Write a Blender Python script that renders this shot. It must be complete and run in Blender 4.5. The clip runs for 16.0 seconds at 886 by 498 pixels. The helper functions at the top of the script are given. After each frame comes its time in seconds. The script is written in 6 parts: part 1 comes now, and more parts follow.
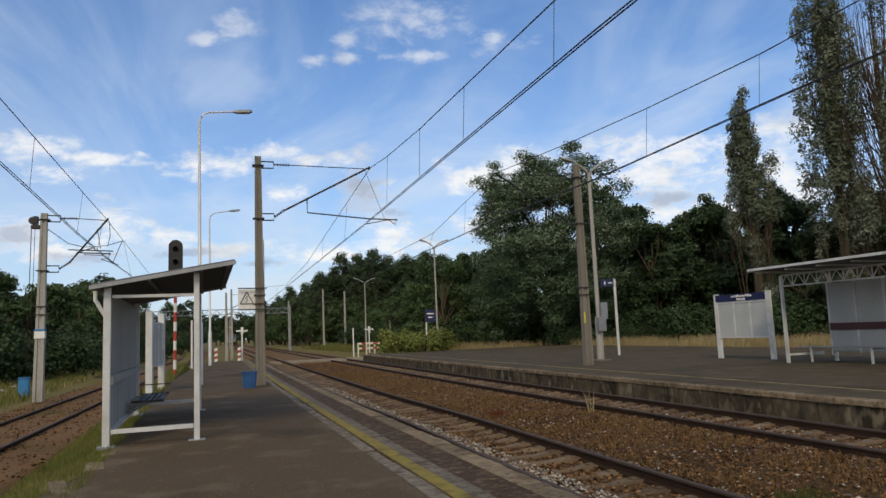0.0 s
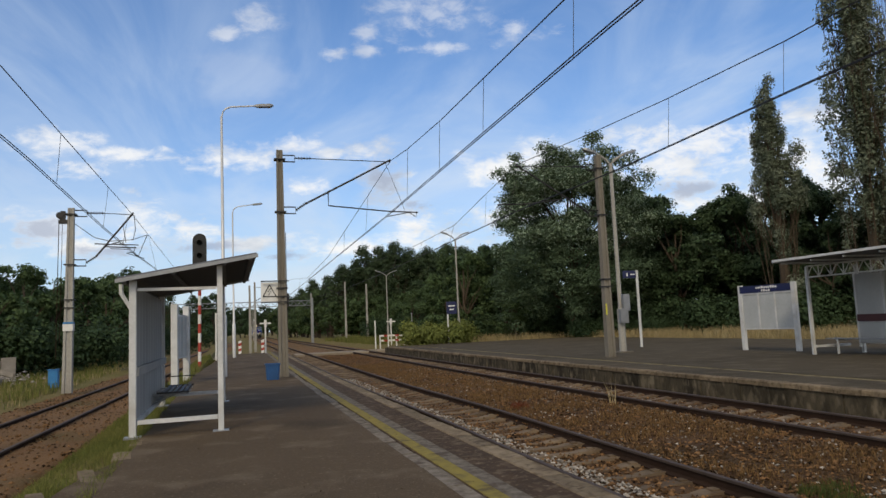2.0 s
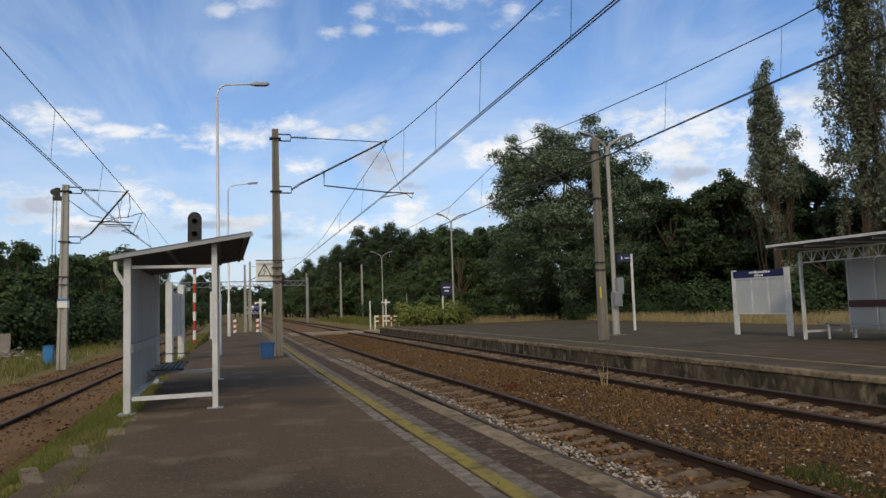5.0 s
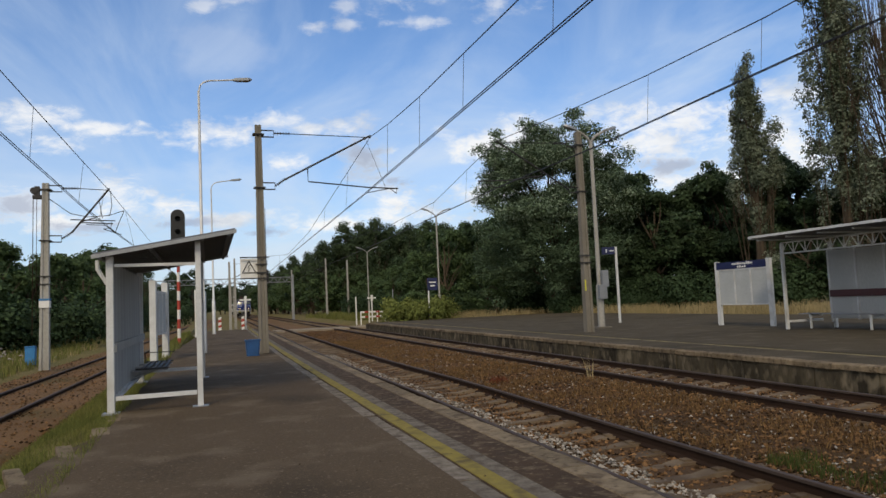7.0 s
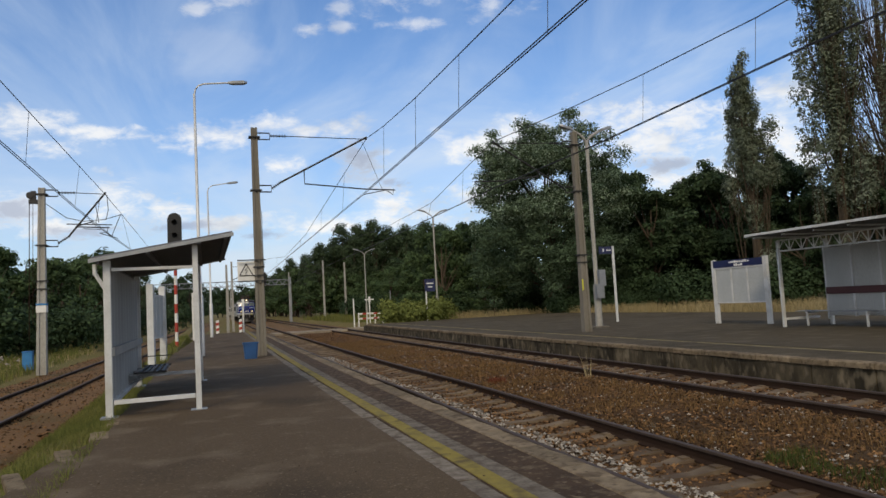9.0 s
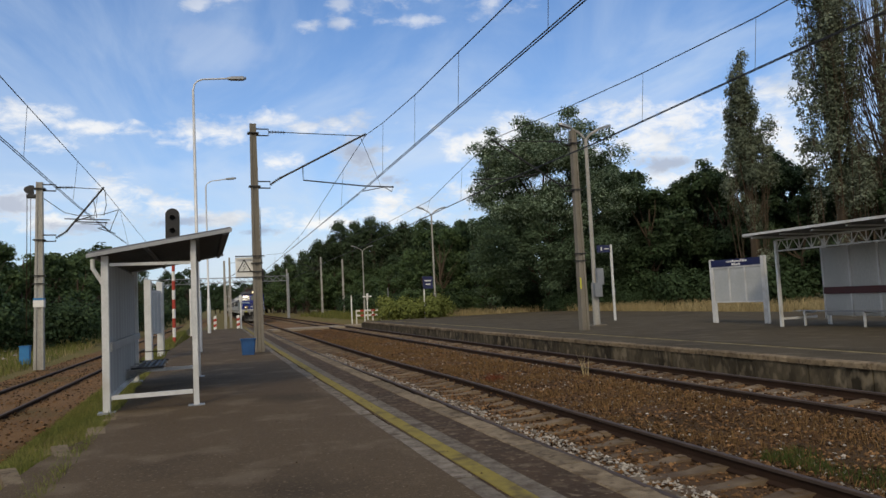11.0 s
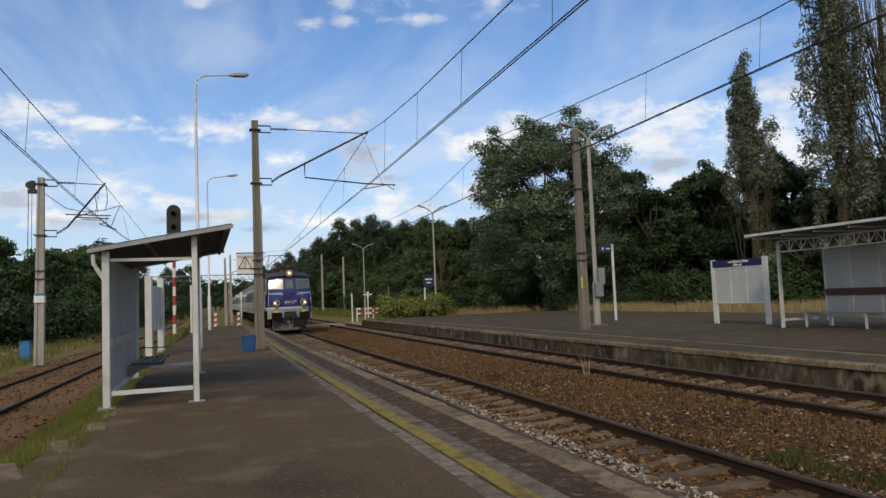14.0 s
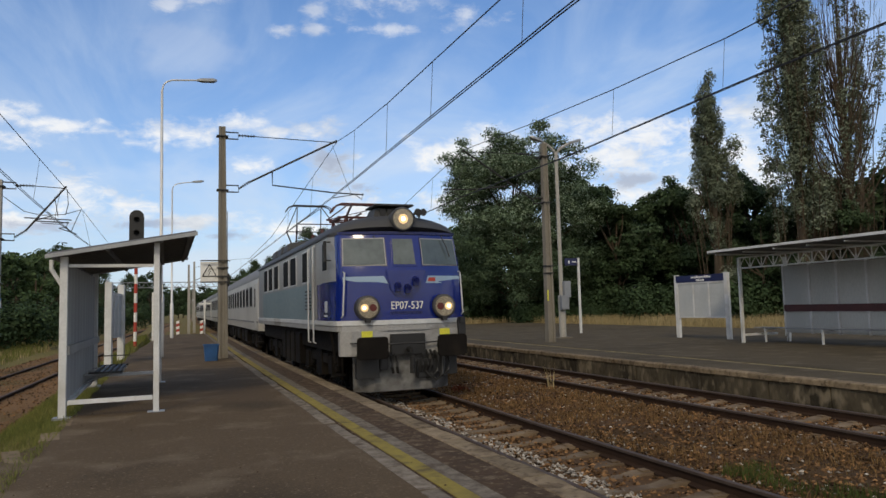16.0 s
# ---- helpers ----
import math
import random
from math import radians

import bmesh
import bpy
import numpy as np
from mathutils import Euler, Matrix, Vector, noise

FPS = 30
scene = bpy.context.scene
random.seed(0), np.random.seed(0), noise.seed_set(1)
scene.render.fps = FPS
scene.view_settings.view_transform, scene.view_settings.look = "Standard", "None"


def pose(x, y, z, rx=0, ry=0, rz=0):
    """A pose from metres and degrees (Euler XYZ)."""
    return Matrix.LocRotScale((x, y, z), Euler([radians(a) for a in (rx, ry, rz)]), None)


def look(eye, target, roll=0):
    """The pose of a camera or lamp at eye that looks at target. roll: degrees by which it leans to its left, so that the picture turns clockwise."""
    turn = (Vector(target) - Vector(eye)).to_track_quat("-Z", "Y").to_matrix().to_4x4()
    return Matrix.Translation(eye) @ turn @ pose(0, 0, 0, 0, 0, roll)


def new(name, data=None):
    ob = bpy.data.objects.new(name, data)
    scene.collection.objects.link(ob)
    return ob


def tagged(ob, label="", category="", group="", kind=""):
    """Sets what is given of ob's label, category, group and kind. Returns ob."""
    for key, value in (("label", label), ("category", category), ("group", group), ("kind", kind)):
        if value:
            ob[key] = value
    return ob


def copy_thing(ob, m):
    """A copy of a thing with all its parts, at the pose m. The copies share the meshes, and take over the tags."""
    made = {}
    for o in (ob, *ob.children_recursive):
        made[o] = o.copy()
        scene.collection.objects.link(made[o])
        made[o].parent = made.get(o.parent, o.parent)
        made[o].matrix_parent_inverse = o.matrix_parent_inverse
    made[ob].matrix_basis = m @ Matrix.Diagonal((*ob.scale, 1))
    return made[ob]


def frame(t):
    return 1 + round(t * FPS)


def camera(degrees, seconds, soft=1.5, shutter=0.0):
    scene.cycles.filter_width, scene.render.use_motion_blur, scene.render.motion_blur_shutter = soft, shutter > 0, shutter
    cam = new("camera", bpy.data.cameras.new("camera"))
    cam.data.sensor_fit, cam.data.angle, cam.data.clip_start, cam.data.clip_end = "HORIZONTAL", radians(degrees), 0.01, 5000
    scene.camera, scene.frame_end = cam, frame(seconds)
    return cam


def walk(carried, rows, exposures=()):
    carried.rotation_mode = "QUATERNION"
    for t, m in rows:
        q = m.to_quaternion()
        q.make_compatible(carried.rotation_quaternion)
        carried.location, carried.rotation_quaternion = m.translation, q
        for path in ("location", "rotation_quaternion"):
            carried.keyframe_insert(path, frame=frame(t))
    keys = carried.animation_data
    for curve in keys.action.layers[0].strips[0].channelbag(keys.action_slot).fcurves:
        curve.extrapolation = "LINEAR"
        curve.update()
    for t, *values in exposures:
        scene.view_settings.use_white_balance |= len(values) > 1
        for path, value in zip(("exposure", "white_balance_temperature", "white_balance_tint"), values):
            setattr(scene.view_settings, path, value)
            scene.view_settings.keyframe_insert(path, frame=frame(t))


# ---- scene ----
cam = camera(64.0, 16.0)
# seconds, place, then yaw, pitch and roll in degrees
PATH = [
    (0.0, -0.040, 0.065, 1.609, -18.43, 6.61, 2.41),
    (0.5, -0.035, 0.055, 1.606, -17.88, 6.92, 1.84),
    (1.0, -0.027, 0.047, 1.603, -17.32, 5.69, 1.93),
    (1.5, -0.024, 0.043, 1.604, -16.46, 5.59, 2.04),
    (2.0, -0.024, 0.041, 1.605, -16.68, 6.06, 2.51),
    (2.5, -0.029, 0.038, 1.604, -16.82, 6.19, 2.90),
    (3.0, -0.029, 0.028, 1.604, -16.54, 5.88, 2.88),
    (3.5, -0.027, 0.021, 1.599, -15.98, 5.95, 3.02),
    (4.0, -0.018, 0.011, 1.597, -16.18, 5.56, 2.16),
    (6.5, -0.008, 0.007, 1.591, -18.03, 3.99, 2.48),
    (7.0, -0.003, 0.004, 1.590, -18.20, 4.10, 2.60),
    (7.5, -0.002, -0.000, 1.589, -18.65, 3.38, 2.66),
    (8.0, -0.003, -0.009, 1.588, -18.57, 3.98, 3.10),
    (8.5, -0.005, -0.016, 1.588, -18.45, 4.73, 3.25),
    (9.0, -0.008, -0.015, 1.587, -18.39, 4.17, 3.15),
    (11.5, -0.015, 0.000, 1.586, -18.53, 3.82, 2.62),
    (12.0, -0.016, 0.011, 1.585, -18.36, 3.56, 2.39),
    (12.5, -0.022, 0.025, 1.583, -18.90, 3.56, 2.22),
    (13.0, -0.021, 0.029, 1.580, -18.53, 3.68, 2.13),
    (13.5, -0.022, 0.033, 1.577, -18.49, 3.92, 2.40),
    (14.0, -0.020, 0.034, 1.576, -18.54, 3.86, 2.32),
    (14.5, -0.018, 0.037, 1.576, -18.10, 4.08, 1.76),
    (15.0, -0.014, 0.034, 1.579, -18.79, 4.26, 1.72),
    (15.5, -0.015, 0.035, 1.582, -18.84, 4.46, 1.74),
    (16.0, -0.010, 0.027, 1.589, -21.20, 4.63, 1.53),
]
walk(cam, [(t, pose(x, y, z, 90 + p, r, w)) for t, x, y, z, w, p, r in PATH])

# ---- world and sun ----
SUN_EL, SUN_AZ = 38.0, -150.0          # height, and bearing from the track's far end, clockwise positive


def sky_world():
    w = bpy.data.worlds.new("sky")
    w.use_nodes = True
    n, l = w.node_tree.nodes, w.node_tree.links
    n.clear()
    out, bg = n.new("ShaderNodeOutputWorld"), n.new("ShaderNodeBackground")
    sky = n.new("ShaderNodeTexSky")
    sky.sky_type, sky.sun_disc = "NISHITA", False
    sky.sun_elevation, sky.sun_rotation = radians(SUN_EL), radians(SUN_AZ)
    sky.air_density, sky.dust_density, sky.ozone_density = 1.0, 0.6, 2.5
    tc, sep = n.new("ShaderNodeTexCoord"), n.new("ShaderNodeSeparateXYZ")
    l.new(tc.outputs["Generated"], sep.inputs[0])

    def m(op, a, b=None, c=None):
        k = n.new("ShaderNodeMath")
        k.operation = op
        for i, v in enumerate((a, b, c)):
            if v is None:
                continue
            if isinstance(v, (int, float)):
                k.inputs[i].default_value = v
            else:
                l.new(v, k.inputs[i])
        return k.outputs[0]

    def noise_at(vec, scale, detail, rough, dist=0.0):
        k = n.new("ShaderNodeTexNoise")
        l.new(vec, k.inputs["Vector"])
        k.inputs["Scale"].default_value, k.inputs["Detail"].default_value = scale, detail
        k.inputs["Roughness"].default_value, k.inputs["Distortion"].default_value = rough, dist
        return k.outputs[0]

    def step(v, a, b):
        k = n.new("ShaderNodeMapRange")
        k.interpolation_type = "SMOOTHSTEP"
        l.new(v, k.inputs[0])
        k.inputs[1].default_value, k.inputs[2].default_value = a, b
        return k.outputs[0]

    def mix(f, a, b):
        k = n.new("ShaderNodeMix")
        k.data_type = "RGBA"
        l.new(f, k.inputs[0])
        for i, v in ((6, a), (7, b)):
            if isinstance(v, tuple):
                k.inputs[i].default_value = (*v, 1)
            else:
                l.new(v, k.inputs[i])
        return k.outputs[2]

    up = m("MAXIMUM", sep.outputs[2], 0.0)
    flat = m("ADD", up, 0.13)
    plane = n.new("ShaderNodeCombineXYZ")
    l.new(m("DIVIDE", sep.outputs[0], flat), plane.inputs[0])
    l.new(m("DIVIDE", sep.outputs[1], flat), plane.inputs[1])
    # thin streaks high up, drawn out along the wind, which blows along the line
    wind = n.new("ShaderNodeMapping")
    l.new(plane.outputs[0], wind.inputs[0])
    wind.inputs["Rotation"].default_value = (0, 0, radians(-9))
    wind.inputs["Scale"].default_value = (1.15, 0.50, 1)
    wind.inputs["Location"].default_value = (0.55, 0.2, 0)
    streak = step(noise_at(wind.outputs[0], 1.15, 9, 0.56, 1.1), 0.34, 0.72)
    # heaped clouds: single heaps over the line, each (across, up, half width, half height) on a plane before it, the rest by chance
    heaps = ((-0.450, 0.089, 0.049, 0.032), (-0.379, 0.077, 0.037, 0.018), (-0.584, 0.215, 0.053, 0.021), (-0.542, 0.171, 0.044, 0.014),
             (-0.318, 0.178, 0.057, 0.016), (-0.465, 0.188, 0.048, 0.010), (-0.497, 0.195, 0.032, 0.007), (-0.064, 0.071, 0.046, 0.027),
             (-0.109, 0.135, 0.041, 0.022), (-0.147, 0.181, 0.066, 0.011), (-0.205, 0.130, 0.024, 0.011), (0.059, 0.140, 0.051, 0.022),
             (0.116, 0.157, 0.048, 0.021), (0.310, 0.138, 0.132, 0.048), (0.237, 0.114, 0.056, 0.032), (0.497, 0.120, 0.060, 0.037),
             (0.493, 0.198, 0.048, 0.016), (-0.121, 0.349, 0.018, 0.011), (-0.167, 0.321, 0.014, 0.008), (-0.118, 0.321, 0.014, 0.007),
             (-0.019, 0.321, 0.031, 0.008), (0.092, 0.338, 0.034, 0.014), (-0.320, 0.360, 0.016, 0.009), (-0.014, 0.370, 0.074, 0.026),
             (-0.273, 0.376, 0.027, 0.015), (-0.071, 0.084, 0.032, 0.018), (-0.598, 0.082, 0.048, 0.024), (-0.218, 0.190, 0.032, 0.011),
             (0.375, 0.071, 0.072, 0.027), (0.080, 0.085, 0.072, 0.032), (-0.017, 0.056, 0.042, 0.018), (-0.177, 0.041, 0.054, 0.014),
             (-0.288, 0.054, 0.048, 0.011), (-0.527, 0.061, 0.066, 0.013))
    grey_heaps = ((-0.109, 0.140, 0.029, 0.019), (-0.604, 0.083, 0.044, 0.021), (-0.503, 0.054, 0.056, 0.010), (-0.063, 0.098, 0.027, 0.007), (0.329, 0.104, 0.072, 0.011), (-0.241, 0.036, 0.048, 0.007), (-0.360, 0.053, 0.032, 0.006))

    def along(axis):
        k = n.new("ShaderNodeVectorMath")
        k.operation = "DOT_PRODUCT"
        l.new(tc.outputs["Generated"], k.inputs[0])
        k.inputs[1].default_value = axis
        return k.outputs["Value"]

    ahead = along((0.3146, 0.9465, 0.0714))
    depth = m("MAXIMUM", ahead, 0.05)
    spot = n.new("ShaderNodeCombineXYZ")
    l.new(m("DIVIDE", along((0.9490, -0.3154, 0.0000)), depth), spot.inputs[0])
    l.new(m("DIVIDE", along((-0.0225, -0.0678, 0.9974)), depth), spot.inputs[1])

    def nearest_of(group):
        best = None
        for hx, hy, hw, hh in group:
            at = n.new("ShaderNodeMapping")
            l.new(spot.outputs[0], at.inputs[0])
            at.inputs["Location"].default_value = (-hx / hw, -hy / hh, 0)
            at.inputs["Scale"].default_value = (1 / hw, 1 / hh, 1)
            k = n.new("ShaderNodeVectorMath")
            k.operation = "LENGTH"
            l.new(at.outputs[0], k.inputs[0])
            best = k.outputs["Value"] if best is None else m("MINIMUM", best, k.outputs["Value"])
        return best

    puff_at = n.new("ShaderNodeMapping")
    l.new(tc.outputs["Generated"], puff_at.inputs[0])
    puff_at.inputs["Scale"].default_value = (1.0, 1.0, 2.0)
    puff_at.inputs["Location"].default_value = (0.35, 0.1, 0.22)
    heap = noise_at(puff_at.outputs[0], 5.2, 9, 0.52, 0.15)
    curl = noise_at(puff_at.outputs[0], 13.0, 9, 0.58, 0.3)
    low = step(up, 0.34, 0.02)
    front = step(ahead, 0.45, 0.72)
    chance = step(m("ADD", heap, m("MULTIPLY", low, 0.26)), 0.585, 0.715)
    chance = m("MULTIPLY", chance, m("SUBTRACT", 1.0, m("MULTIPLY", front, 0.88)))
    wisp = noise_at(puff_at.outputs[0], 34.0, 8, 0.62, 0.4)
    ragged = m("ADD", m("MULTIPLY", m("SUBTRACT", curl, 0.5), 3.6), m("MULTIPLY", m("SUBTRACT", wisp, 0.5), 3.2))
    single = step(m("ADD", m("SUBTRACT", 1.0, nearest_of(heaps)), ragged), -0.55, 1.15)
    puff = m("MAXIMUM", chance, m("MULTIPLY", m("MULTIPLY", single, front), step(up, 0.64, 0.16)))
    veil = m("POWER", m("SUBTRACT", 1.0, up), 5.0)
    shade = step(noise_at(puff_at.outputs[0], 9.0, 6, 0.5), 0.46, 0.68)
    blue = n.new("ShaderNodeMix")
    blue.data_type, blue.blend_type = "RGBA", "MULTIPLY"
    blue.inputs[0].default_value = 1.0
    l.new(sky.outputs[0], blue.inputs[6])
    blue.inputs[7].default_value = (0.62, 0.94, 1.25, 1)
    k = 8.0
    col = mix(m("MULTIPLY", streak, 0.62), blue.outputs[2], (0.70 * k, 0.82 * k, 0.97 * k))
    col = mix(m("MULTIPLY", veil, 0.84), col, (0.70 * k, 0.775 * k, 0.87 * k))
    col = mix(m("MULTIPLY", puff, 0.9), col, mix(m("MULTIPLY", shade, 0.8), (1.04 * k, 1.03 * k, 1.01 * k), (0.55 * k, 0.60 * k, 0.68 * k)))
    dusk = m("MULTIPLY", step(m("ADD", m("SUBTRACT", 1.0, nearest_of(grey_heaps)), ragged), -0.2, 1.0), front)
    col = mix(m("MULTIPLY", dusk, 0.75), col, (0.40 * k, 0.47 * k, 0.62 * k))
    # bright thin cloud round the hidden sun
    sun_way = n.new("ShaderNodeVectorMath")
    sun_way.operation = "DOT_PRODUCT"
    l.new(tc.outputs["Generated"], sun_way.inputs[0])
    az, el = radians(SUN_AZ), radians(SUN_EL)
    sun_way.inputs[1].default_value = (math.sin(az) * math.cos(el), math.cos(az) * math.cos(el), math.sin(el))
    col = mix(m("MULTIPLY", step(sun_way.outputs["Value"], 0.25, 0.95), 0.7), col, (1.12 * k, 1.0 * k, 0.82 * k))
    l.new(col, bg.inputs[0])
    bg.inputs[1].default_value = 0.118
    l.new(bg.outputs[0], out.inputs[0])
    scene.world = w


sky_world()
sun = new("sun", bpy.data.lights.new("sun", "SUN"))
sun.data.energy, sun.data.angle, sun.data.color = 1.35, radians(10), (1.0, 0.83, 0.58)
a, e = radians(SUN_AZ), radians(SUN_EL)
sun.matrix_world = look((math.sin(a) * math.cos(e) * 90, math.cos(a) * math.cos(e) * 90, math.sin(e) * 90), (0, 0, 0))
scene.view_settings.exposure = 0.0


# ---- materials ----
def material(name, base, other=None, rough=0.7, metal=0.0, scale=3.0, fine=40.0, bump=0.15, amount=0.5, stain=None, vary=0.0, depth=0.01,
             spec=0.5, stretch=(1, 1, 1), island=False, fleck=None, world=False):
    """A surface: two colours mixed by coarse and fine noise, an optional stain colour, and relief."""
    mt = bpy.data.materials.new(name)
    mt.use_nodes = True
    n, l = mt.node_tree.nodes, mt.node_tree.links
    b = n["Principled BSDF"]
    b.inputs["Metallic"].default_value = metal
    b.inputs["Specular IOR Level"].default_value = spec if rough < 0.8 else 0.12
    tc, mp = n.new("ShaderNodeTexCoord"), n.new("ShaderNodeMapping")
    l.new(n.new("ShaderNodeNewGeometry").outputs["Position"] if world else tc.outputs["Object"], mp.inputs[0])
    mp.inputs["Scale"].default_value = stretch

    def noise_at(sc, detail=5):
        k = n.new("ShaderNodeTexNoise")
        l.new(mp.outputs[0], k.inputs["Vector"])
        k.inputs["Scale"].default_value, k.inputs["Detail"].default_value = sc, detail
        return k.outputs[0]

    def mixed(f, c1, c2, mode="MIX"):
        k = n.new("ShaderNodeMix")
        k.data_type, k.blend_type = "RGBA", mode
        if isinstance(f, float):
            k.inputs[0].default_value = f
        else:
            l.new(f, k.inputs[0])
        for i, v in ((6, c1), (7, c2)):
            if isinstance(v, tuple):
                k.inputs[i].default_value = (*v, 1)
            else:
                l.new(v, k.inputs[i])
        return k.outputs[2]

    def ramp(v, lo, hi, a=0.0, z=1.0):
        k = n.new("ShaderNodeMapRange")
        l.new(v, k.inputs[0])
        for i, q in ((1, lo), (2, hi), (3, a), (4, z)):
            k.inputs[i].default_value = q
        return k.outputs[0]

    coarse, grain = noise_at(scale), noise_at(fine, 3)
    other = other or tuple(c * 0.75 for c in base)
    col = mixed(ramp(coarse, 0.35, 0.65), base, other)
    col = mixed(amount, col, mixed(ramp(grain, 0.3, 0.7), tuple(c * 0.6 for c in base), tuple(min(1, c * 1.35) for c in other)))
    if stain:
        col = mixed(ramp(noise_at(scale * 0.45, 8), 0.54, 0.66, 0, 0.75), col, stain)
    if fleck:
        col = mixed(ramp(noise_at(scale * 2.2, 9), 0.53, 0.66, 0, 0.45), col, fleck)
        col = mixed(ramp(noise_at(fine * 0.3, 2), 0.60, 0.70, 0, 0.65), col, fleck)
    if vary:
        if island:
            src = n.new("ShaderNodeNewGeometry").outputs["Random Per Island"]
        else:
            src = n.new("ShaderNodeObjectInfo").outputs["Random"]
        hsv = n.new("ShaderNodeHueSaturation")
        l.new(ramp(src, 0, 1, 1 - vary, 1 + vary), hsv.inputs["Value"])
        l.new(col, hsv.inputs["Color"])
        col = hsv.outputs[0]
    l.new(col, b.inputs["Base Color"])
    l.new(ramp(grain, 0.2, 0.8, max(0.02, rough - 0.12), min(1, rough + 0.12)), b.inputs["Roughness"])
    if bump:
        k = n.new("ShaderNodeBump")
        k.inputs["Strength"].default_value, k.inputs["Distance"].default_value = bump, depth
        l.new(grain, k.inputs["Height"])
        l.new(k.outputs[0], b.inputs["Normal"])
    return mt


def leaf_material(name, c1, c2, back=0.25):
    mt = material(name, c1, c2, rough=0.7, scale=0.35, fine=3.0, bump=0, amount=0.4, vary=0.32, island=True, spec=0.15)
    n, l = mt.node_tree.nodes, mt.node_tree.links
    b = n["Principled BSDF"]
    tr, mx = n.new("ShaderNodeBsdfTranslucent"), n.new("ShaderNodeMixShader")
    l.new(b.inputs["Base Color"].links[0].from_socket, tr.inputs[0])
    mx.inputs[0].default_value = back
    l.new(b.outputs[0], mx.inputs[1]), l.new(tr.outputs[0], mx.inputs[2])
    l.new(mx.outputs[0], n["Material Output"].inputs[0])
    return mt


def glow(name, colour, strength):
    mt = bpy.data.materials.new(name)
    mt.use_nodes = True
    b = mt.node_tree.nodes["Principled BSDF"]
    b.inputs["Base Color"].default_value = (*colour, 1)
    b.inputs["Emission Color"].default_value = (*colour, 1)
    b.inputs["Emission Strength"].default_value = strength
    return mt


ASPHALT = material("asphalt", (0.070, 0.050, 0.029), (0.103, 0.074, 0.045), 0.9, scale=0.5, fine=70, bump=0.5, depth=0.006, stain=(0.033, 0.025, 0.016), amount=0.7, fleck=(0.19, 0.148, 0.10))
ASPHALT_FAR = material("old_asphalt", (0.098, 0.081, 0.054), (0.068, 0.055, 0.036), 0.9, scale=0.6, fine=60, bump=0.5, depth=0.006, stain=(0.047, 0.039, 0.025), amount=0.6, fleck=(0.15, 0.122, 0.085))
ASPHALT_EDGE = material("asphalt_edge", (0.088, 0.057, 0.034), (0.045, 0.030, 0.019), 0.9, scale=2.4, fine=45, bump=0.6, depth=0.008, stain=(0.045, 0.032, 0.02), fleck=(0.21, 0.165, 0.11))
KERB = material("kerb_concrete", (0.31, 0.245, 0.16), (0.13, 0.098, 0.063), 0.9, world=True, scale=5, fine=26, bump=0.9, depth=0.02, stain=(0.075, 0.052, 0.032), vary=0.22, amount=0.6, fleck=(0.055, 0.038, 0.024))
SLAB = material("pale_slab", (0.30, 0.262, 0.21), (0.085, 0.066, 0.048), 0.9, world=True, scale=7, fine=25, bump=0.6, depth=0.012, stain=(0.068, 0.050, 0.034), vary=0.15, amount=0.55)
YELLOW = material("worn_yellow_paint", (0.31, 0.25, 0.05), (0.17, 0.135, 0.046), 0.85, scale=7, fine=35, bump=0.3, stain=(0.085, 0.064, 0.038), amount=0.6)
FADED = material("faded_line_paint", (0.34, 0.285, 0.15), (0.19, 0.155, 0.09), 0.9, scale=2.5, fine=35, bump=0.3, stain=(0.10, 0.078, 0.052))
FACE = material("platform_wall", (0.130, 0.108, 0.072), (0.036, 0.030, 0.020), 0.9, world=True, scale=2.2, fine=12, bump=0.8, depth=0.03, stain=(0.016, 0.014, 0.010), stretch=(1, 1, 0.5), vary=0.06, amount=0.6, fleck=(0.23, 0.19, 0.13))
BALLAST = material("ballast", (0.152, 0.086, 0.042), (0.064, 0.041, 0.023), 0.95, scale=1.1, fine=24, bump=1.0, depth=0.05, stain=(0.07, 0.045, 0.022), amount=0.9)
BALLAST_DRY = material("dry_ballast", (0.227, 0.130, 0.060), (0.130, 0.080, 0.040), 0.95, scale=0.7, fine=15, bump=1.0, depth=0.05, stain=(0.09, 0.075, 0.03), amount=0.6)
STONE_BROWN = material("stone_brown", (0.214, 0.117, 0.050), (0.065, 0.039, 0.021), 0.9, scale=6, fine=60, bump=0.2, vary=0.9, island=True)
STONE_GREY = material("stone_grey", (0.42, 0.39, 0.34), (0.16, 0.142, 0.122), 0.9, scale=6, fine=60, bump=0.2, vary=0.6, island=True)
SLEEPER = material("sleeper_concrete", (0.24, 0.185, 0.125), (0.11, 0.078, 0.05), 0.9, world=True, scale=3, fine=30, bump=0.4, stain=(0.09, 0.06, 0.04), vary=0.25)
RUST = material("rusty_rail", (0.048, 0.027, 0.017), (0.026, 0.016, 0.011), 0.85, 0.0, scale=3, fine=60, bump=0.2)
RAILTOP = material("rail_head", (0.085, 0.060, 0.046), (0.050, 0.036, 0.028), 0.7, 0.0, scale=3, fine=60, bump=0.05, spec=0.3)
GRASS_GROUND = material("grass_ground", (0.12, 0.115, 0.035), (0.18, 0.14, 0.055), 0.95, scale=0.35, fine=9, bump=0.8, depth=0.05, stain=(0.15, 0.11, 0.055))
WHITE_STEEL = material("white_painted_steel", (0.62, 0.63, 0.63), (0.50, 0.51, 0.51), 0.45, scale=3, fine=30, bump=0.05, amount=0.25, stain=(0.42, 0.41, 0.38))
